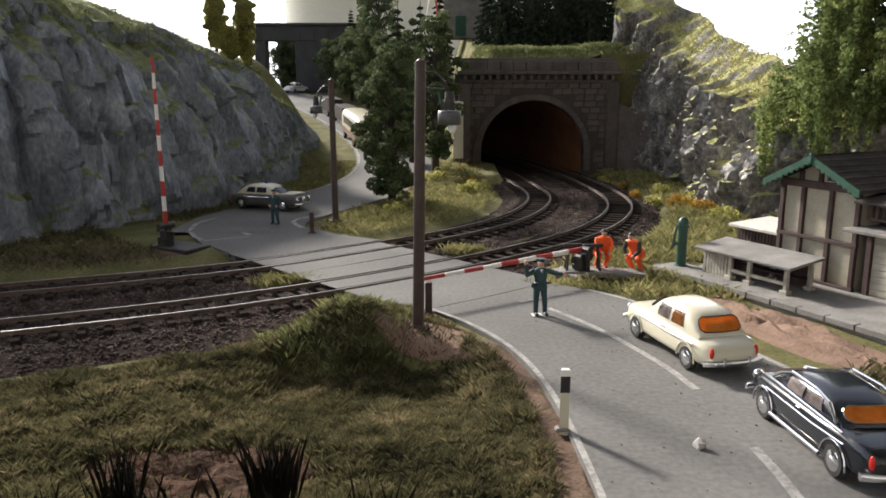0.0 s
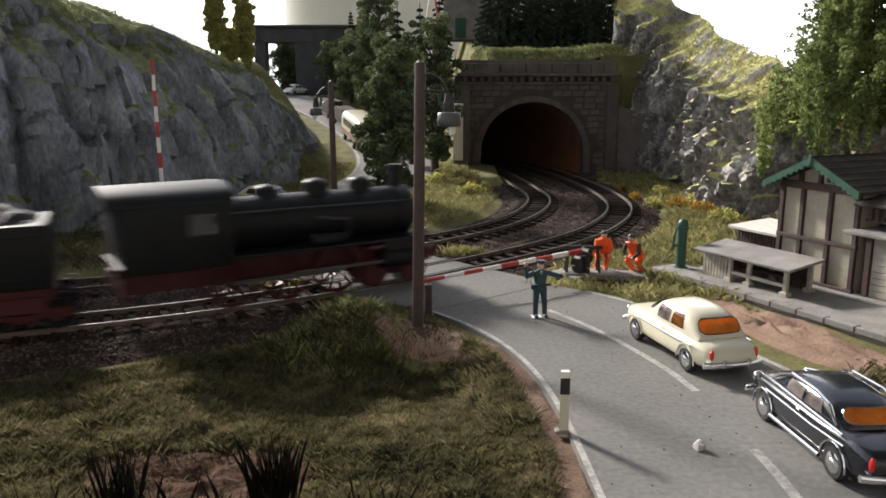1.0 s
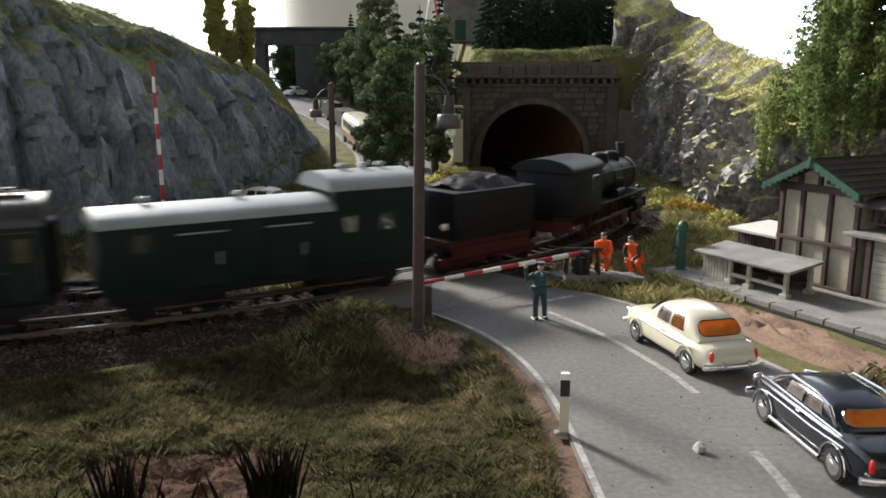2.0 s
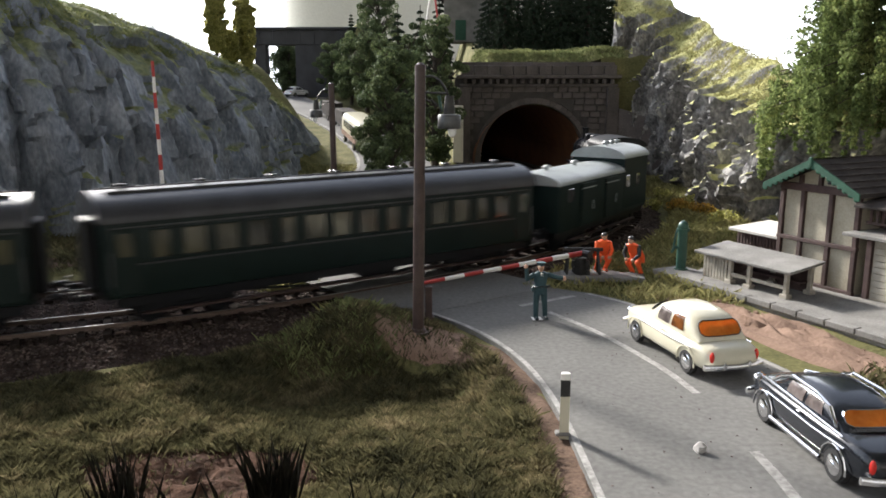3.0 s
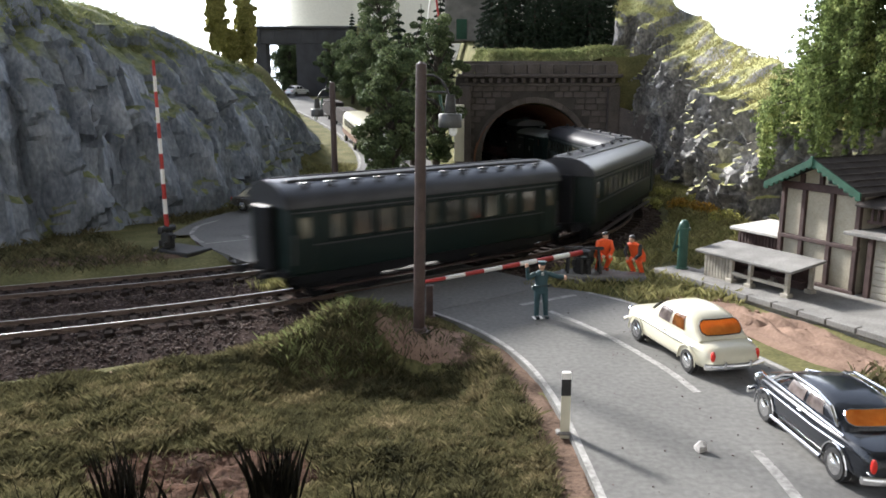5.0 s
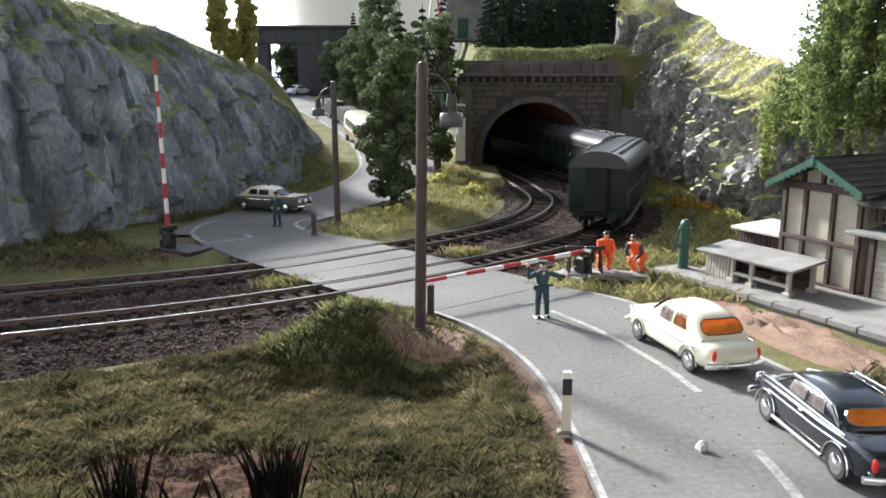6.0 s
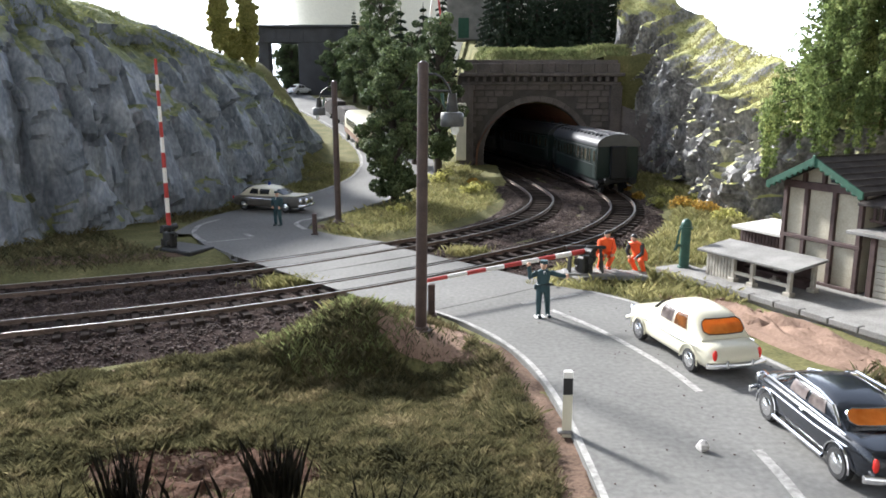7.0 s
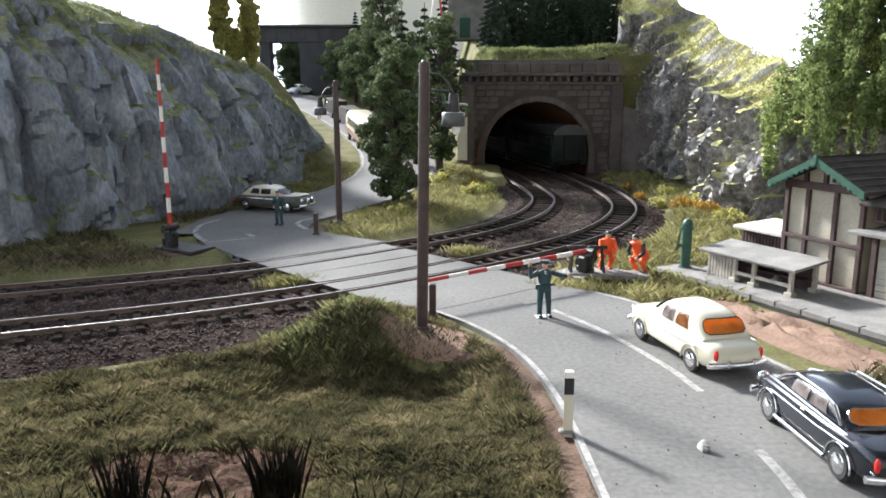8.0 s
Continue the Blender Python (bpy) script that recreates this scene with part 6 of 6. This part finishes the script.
# ---- station ----
build_platform()
build_house()
build_shelter()
build_pump()

# ---- viaduct and far things ----
t_ = thing("viaduct", "dark girder viaduct crossing above the far road", "bridge", P(-24, 122, -0.8), kind="structure")
for nm, b_ in (("girder", (4.5, 0, 15.9, 18, 3.2, 2.2)), ("deck", (4.5, 0, 17.2, 18.4, 4.2, 0.4)), ("pillar", (-3.9, 0, 9.5, 1.7, 2.6, 10.8)), ("pillar", (4.6, 0, 9.9, 6.2, 3.0, 9.9))):
    bm = B()
    box(bm, *b_, 0.08)
    part(nm, bm, M["brownpaint"], t_)
for k in range(9):
    bm = B()
    box(bm, -4 + k * 2.1, -1.66, 15.9, 0.2, 0.14, 2.1)
    part("stiffener", bm, M["brownpaint"], t_)
t_ = thing("signal_frame", "slender white and red lattice signal mast on the hill", "signal mast", P(-1.0, 76, float(G(-1.0, 76)[0]) - 0.2))
top_ = 17.0 - float(G(-1.0, 76)[0])
for a, b, mm in (((-2.2, 0, 0), (-0.1, 0, top_), "white"), ((2.2, 0, 0), (0.1, 0, top_), "red"), ((-0.9, 0, top_ * 0.6), (0.9, 0, top_ * 0.6), "white")):
    bm = B()
    rod(bm, a, b, 0.12, 0.1, 8)
    part("leg", bm, M[mm], t_)
t_ = thing("hut", "small grey hut with a green door on the hill", "hut", P(2.6, 92, float(G(2.6, 92)[0]) - 0.2))
bm = B()
box(bm, 0, 0, 2.4, 5, 4, 4.8, 0.05)
part("wall", bm, M["concrete"], t_)
bm = B()
loft(bm, [[(-2.8, -2.4, 4.8), (2.8, -2.4, 4.8), (2.8, 0, 6.2), (-2.8, 0, 6.2)], [(-2.8, 2.4, 4.6), (2.8, 2.4, 4.6), (2.8, 0.1, 6.0), (-2.8, 0.1, 6.0)]])
part("roof", bm, M["slate"], t_)
bm = B()
box(bm, -0.6, -2.02, 1.3, 1.2, 0.1, 2.2, 0.02)
part("door", bm, M["greenpaint"], t_)

# ---- bare soil ----
patch("soil_lamp", -0.6, 21.45, 1.75, 1.15, "sand", "brown bare soil round the lamp post", 1.0, 0.03, -20)
patch("soil_verge", 1.4, 19.7, 2.6, 0.75, "soil", "brown bare soil along the road edge", 2.0, 0.03, -62)
patch("soil_verge", 2.28, 14.8, 3.4, 0.5, "soil", "brown bare soil along the road edge by the post", 2.5, 0.03, -86)
patch("soil_hollow", -4.7, 13.7, 2.6, 1.25, "hollowsoil", "brown stony soil in the hollow of the lawn", 3.0, 0.04, 0, 0.25)
patch("soil_far_lamp", -5.6, 40.3, 1.5, 1.0, "soil", "brown soil round the far lamp post", 4.0, 0.03)
patch("soil_barrier", -15.5, 32.2, 4.2, 1.0, "soil", "brown soil path beside the far track", 5.0, 0.03, 12)
patch("soil_strip", 10.0, 22.2, 4.8, 1.25, "sand", "pinkish bare soil strip between road and platform", 6.0, 0.06, -63, 0.5)
patch("soil_strip", 12.4, 17.2, 3.0, 1.2, "sand", "pinkish bare soil strip between road and platform", 6.5, 0.05, -66, 0.4)

# ---- trees ----
broad_tree(-3.25, 48.6, -0.1, 10.1, 1.8, 11, "dark green broadleaf tree with a lumpy crown by the far road", per=420, lump=1.75, low=0.1)
broad_tree(-0.6, 60.5, float(G(-0.6, 60.5)[0]), 12.6, 1.75, 12, "tall dark green broadleaf tree on the embankment", per=380, lump=1.6)
for k, (x, y, h, r) in enumerate(((-2.6, 66, 12.5, 1.6), (-8.6, 106, 14, 2.5), (-9.8, 101, 12, 2.2), (-25.0, 128, 8.5, 2.4), (-12.6, 108, 9.5, 2.3), (-6.0, 92, 11, 2.3), (-16.0, 114, 8.5, 2.0), (-26.5, 136, 9, 2.6), (-23.5, 134, 7.5, 2.0), (-25.4, 130.5, 9.5, 2.2))):
    broad_tree(x, y, float(G(x, y)[0]), h, r, 20 + k, "dark green broadleaf tree on the wooded slope", per=260)
for k, (x, y, z, h, r) in enumerate(((-15.8, 63.3, 8.9, 5.6, 0.66), (-17.2, 60.2, 10.0, 5.0, 0.6), (-16.8, 62.4, 9.3, 2.4, 0.6))):
    broad_tree(x, y, z, h, r, 40 + k, "slender yellow-green poplar on the cliff top", "leaf2", low=0.06, per=420, group="poplars", name="poplar", lump=1.9)
rng_ = np.random.default_rng(77)
for k, (x, y, h, r) in enumerate(((9.0, 79, 9, 1.9), (6.2, 80, 11, 2.3), (3.6, 98, 16, 3.2), (11.6, 78.5, 8.5, 1.8), (14.4, 79, 11.5, 2.4), (17.0, 88, 16, 3.3), (-2.4, 84, 13, 2.6), (-5.0, 88, 14, 2.8), (4.9, 82, 9.5, 1.9), (7.9, 84, 13.5, 2.9), (10.4, 87, 15, 3.2), (12.8, 83, 13, 2.7), (15.6, 85, 14.5, 3.1), (17.6, 80, 12, 2.6), (-0.4, 92, 11, 2.1), (-9.2, 106, 9.5, 1.6), (-13.6, 118, 8, 1.3), (20.4, 88, 12, 2.8), (6.0, 95, 15, 3.2), (13.6, 96, 15, 3.4))):
    conifer_tree(x, y, float(G(x, y)[0]) - 0.2, h, r, 60 + k, "dark conifer in the row above the tunnel", dens=18)
conifer_tree(21.0, 36.4, 2.2, 20.0, 5.9, 90, "large green fir with drooping branches behind the station", "hanging", 19, 18, 24, "station trees", 0.085, 0.29, 4)
conifer_tree(26.5, 34.5, 2.2, 18.0, 5.5, 91, "large green fir with drooping branches behind the station", "hanging", 16, 14, 22, "station trees", 0.11, 0.17, 3)
for k, (x, y, r, mm) in enumerate(((14.2, 46.5, 1.0, "orangeleaf"), (15.0, 44.0, 1.1, "orangeleaf"), (13.6, 49.0, 0.9, "leaf2"), (15.6, 47.6, 1.1, "leaf2"), (15.9, 42.0, 1.0, "leaf2"), (13.4, 52.5, 0.8, "orangeleaf"), (14.6, 41.0, 0.8, "leaf2"),
                                   (13.6, 57.5, 0.8, "orangeleaf"), (13.0, 61.5, 0.7, "leaf2"), (15.2, 52.0, 0.9, "leaf2"), (2.6, 54.8, 1.1, "leaf2"), (2.0, 57.2, 0.9, "orangeleaf"), (1.6, 52.6, 0.9, "leaf2"), (-2.8, 44.6, 0.7, "leaf2"), (-0.4, 58.0, 1.3, "leaf2"))):
    bush(x, y, float(G(x, y)[0]), r, 100 + k, "yellow and orange autumn bush at the foot of the rock" if mm == "orangeleaf" else "yellow-green bush beside the track", mm)

# ---- grass ----
rng_ = np.random.default_rng(9)
LX = lambda y: np.interp(-y, -NEAR_ROAD_L[:, 1], NEAR_ROAD_L[:, 0])
soil_at = [(-0.7, 21.3, 1.35, 1.25), (-4.7, 13.7, 2.3, 1.0)]


def lawn(x, y):
    d = dist_to(NEAR, x, y)
    yl = np.interp(x, NEAR[:820, 0], NEAR[:820, 1])
    k = (y < yl) & (d > 4.55 - 1.6 * np.clip((x + 9.0) / 5.0, 0, 1)) & (x < LX(y) - 0.45 - 0.3 * rng_.uniform(size=len(x)))
    for cx, cy, a, b in soil_at:
        inside = ((x - cx) / a) ** 2 + ((y - cy) / b) ** 2 < 1
        k &= ~inside | (rng_.uniform(size=len(x)) < 0.08)
    return k


P1 = sample(460000, -15, 2.7, 9.5, 25, rng_, lawn)
blades("lawn_grass", P1[:330000], 0.11, 0.29, 0.0085, 0.36, "grass", "short olive and straw coloured lawn grass", 1)
mound = P1[np.exp(-((P1[:, 0] + 3.1) / 2.2) ** 2 - ((P1[:, 1] - 21.8) / 1.9) ** 2) > 0.3]
blades("mound_under_grass", mound[14000:38000], 0.16, 0.34, 0.0085, 0.4, "grass", "olive grass on the mound", 12)
# longer blades in a lighter green: the mound's sunlit rim put into the colour
blades("mound_grass", mound[:5000], 0.18, 0.4, 0.008, 0.35, "bankgrass", "longer grass on the mound, lighter yellow-green for its sunlit rim", 2)


def verge(x, y):
    dn, df, dr = dist_to(NEAR, x, y), dist_to(FAR, x, y), dist_to(FARROAD[:, :2], x, y)
    k = (np.minimum(dn, df) > 3.0) & (dr > 3.5)
    road = (x > -3.6 - (y - 26.0) * 0.93 - 2.5) & (x < 1.6 - (y - 30.3) * 0.95) & (y < 41)
    apron = (y < 43.5) & (y > 31) & (x > -13.8) & (x < -6.4) & (x > -14.5 + (38 - y) * 0.9)
    return k & ~road & ~apron & (y < 66)


P2 = sample(70000, -24, 4, 29, 66, rng_, verge)
far_bank = (P2[:, 1] > 47) | (P2[:, 0] > -6)
blades("verge_grass", P2[~far_bank], 0.15, 0.4, 0.025, 0.5, "grass", "olive grass along the far track and road", 3)
blades("bank_grass", P2[far_bank], 0.15, 0.45, 0.03, 0.5, "drygrass", "yellowish grass on the bank of the far road", 13)


def right_side(x, y):
    rx = np.interp(-y, -NEAR_ROAD_R[:, 1], NEAR_ROAD_R[:, 0])
    plat = (x - 9.1) * 0.9 + (y - 28.1) * 0.434 > -0.1
    nx_ = np.interp(y, NEAR[690:1000, 1], NEAR[690:1000, 0])
    return (dist_to(NEAR, x, y) > 2.9) & (x > nx_) & ((y > 27.2) | (x > rx + 0.2)) & (x > 3.0) & ~(plat & (y < 31)) & ~((x < 7.9) & (y < 29.6) & (y > 28.1)) & ~((y < 25.3)) & (x - 3 > (27.6 - y) * 0.9)


P3 = sample(60000, 3, 19, 25, 66, rng_, right_side)
blades("right_verge_grass", P3, 0.2, 0.55, 0.022, 0.45, "drygrass", "long yellow-green grass beside the track and pump", 4)
P4 = sample(3000, 8.9, 15, 14, 20.5, rng_, lambda x, y: ((x - 12.3) / 2.2) ** 2 + ((y - 18.0) / 0.9) ** 2 < 1)
blades("soil_grass", P4, 0.2, 0.6, 0.04, 0.5, "grass", "green grass tuft on the soil strip", 5)
for cx, cy, sx, n in ((-6.0, 28.5, 0.55, 900), (1.0, 34.2, 0.5, 500), (-3.2, 25.0, 0.35, 500)):
    p = np.column_stack([rng_.normal(cx, sx, n), rng_.normal(cy, sx * 0.45, n), np.zeros(n)])
    p = p[np.minimum(dist_to(NEAR, p[:, 0], p[:, 1]), dist_to(FAR, p[:, 0], p[:, 1])) > 1.2]
    p[:, 2] = -0.35
    blades("tuft_grass", p, 0.25, 0.6, 0.02, 0.35, "drygrass", "pale grass tuft growing beside the crossing", 30 + n)
# turf tufts on the rock tops
for nm, V_, lo, mm, cnt in (("cliff_top_grass", LV, 44, "bankgrass", 80000), ("rock_top_grass", RV, 54, "drygrass", 34000)):
    U = V_[:, lo:72].reshape(-1, 3)
    U = U[(U[:, 1] < 75) & (U[:, 0] > -45) & (U[:, 0] < 40)]
    i = rng_.integers(0, len(U), cnt)
    blades(nm, U[i] + np.column_stack([rng_.uniform(-.3, .3, (cnt, 2)), np.zeros(cnt)]), 0.12, 0.3, 0.03, 0.5, mm, "yellow-green turf on top of the rock face", 6)
hx = sample(16000, 1.2, 15.5, 67.1, 73, rng_, lambda x, y: y < 75)
blades("portal_top_grass", hx, 0.15, 0.4, 0.045, 0.5, "bankgrass", "yellow-green turf on the hill above the portal", 7)
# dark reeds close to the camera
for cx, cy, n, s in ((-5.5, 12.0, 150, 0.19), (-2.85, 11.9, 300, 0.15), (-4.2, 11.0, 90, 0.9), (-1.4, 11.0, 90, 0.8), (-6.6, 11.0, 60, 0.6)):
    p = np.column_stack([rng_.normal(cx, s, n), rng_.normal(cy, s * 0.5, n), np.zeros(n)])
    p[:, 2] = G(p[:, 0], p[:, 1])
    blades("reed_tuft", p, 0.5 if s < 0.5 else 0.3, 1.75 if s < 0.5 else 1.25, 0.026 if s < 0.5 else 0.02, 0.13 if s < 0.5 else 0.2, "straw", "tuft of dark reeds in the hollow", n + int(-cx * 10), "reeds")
st = sample(900, -7, -2.4, 12.6, 15, rng_, lambda x, y: ((x + 4.7) / 2.3) ** 2 + ((y - 13.7) / 1.1) ** 2 < 1)
scatter_stones("hollow_stones", st, rng_.uniform(0.03, 0.12, len(st)), M["hollowsoil"], "brown stones and clods in the hollow", "stones", 8)
st = sample(700, 8.4, 14, 16, 27, rng_, lambda x, y: np.abs((x - 10.35) * 0.89 + (y - 22.2) * 0.454) < 0.8)
scatter_stones("strip_stones", st + np.array([0, 0, 0.1]), rng_.uniform(0.03, 0.13, len(st)), M["sand"], "pinkish clods on the soil strip", "stones", 9)

# clods along the foot of the ballast, and grit on the road
n_ = sides(NEAR)
i_ = rng_.choice(np.where((NEAR[:, 0] > -16) & (NEAR[:, 0] < -4.6))[0], 1100)
p_ = NEAR[i_] - n_[i_] * rng_.normal(4.75, 0.16, (1100, 1))
scatter_stones("soil_clods", np.column_stack([p_, G(p_[:, 0], p_[:, 1]) + 0.04]), rng_.uniform(0.03, 0.10, 1100), M["sand"], "pale brown clods along the foot of the ballast", "soil", 14)
q_ = np.column_stack([rng_.uniform(2.8, 9.4, 120), rng_.uniform(11, 26, 120), np.full(120, 0.012)])
rx_ = np.interp(-q_[:, 1], -NEAR_ROAD_R[:, 1], NEAR_ROAD_R[:, 0])
q_ = q_[(q_[:, 0] > LX(q_[:, 1]) + 0.1) & (q_[:, 0] < rx_ - 0.1)]
scatter_stones("road_grit", q_, rng_.uniform(0.008, 0.028, len(q_)), M["stone"], "fine dark grit lying on the asphalt", "grit", 15)

# ---- train ----
loco, drivers = locomotive()
tend = tender(5.5)
van = luggage_van(11.7)
coach_a = coach(18.2, "dark green passenger coach with lit yellowish windows", 7, 1)
coach_b = coach(16.0, "dark green passenger coach with a row of small windows", 7, 2)
coach_c = coach(14.5, "dark green last passenger coach with rows of roof vents", 12, 3)
JT = [(0, 127.1), (0.5, 136.2), (1.0, 145.6), (1.7, 158.3), (2.8, 177.9), (3.5, 190.2), (4.4, 206.3), (5.8, 232.0), (6.0, 235.4), (6.2, 238.9), (6.5, 243.7), (7.0, 250.2), (7.4, 255.0), (8.0, 263.5)]


def along(t):
    return float(np.interp(t, [a for a, b in JT], [b for a, b in JT]))


def at(s):
    i = s / 0.25
    k = np.arange(len(NEAR))
    return np.array([np.interp(i, k, NEAR[:, 0]), np.interp(i, k, NEAR[:, 1])])


def riding(t, mid, base):
    """Pose of a vehicle whose middle lies that far ahead of the joint, on two bogies."""
    s = along(t) + mid
    a, b = at(s - base / 2), at(s + base / 2)
    c = (a + b) / 2
    return P(c[0], c[1], 0.02, 0, 0, math.degrees(math.atan2(b[1] - a[1], b[0] - a[0])))


def motions():
    for ob, mid, base in ((coach_b, -7.7, 10.0), (coach_c, -15.8 - 7.15, 9.0), (coach_a, 9.4, 12.0), (van, 18.4 + 5.85, 6.4), (tend, 30.75 + 2.75, 3.2), (loco, 43.05, 4.5)):
        walk(ob, [(k / 10, riding(k / 10, mid, base)) for k in range(81)])
    for ob, x, y in drivers:
        walk(ob, [(k / 30, P(x, y, DRIVER_R, 0, math.degrees(along(k / 30) / DRIVER_R) % 360, 0)) for k in range(241)])


motions()
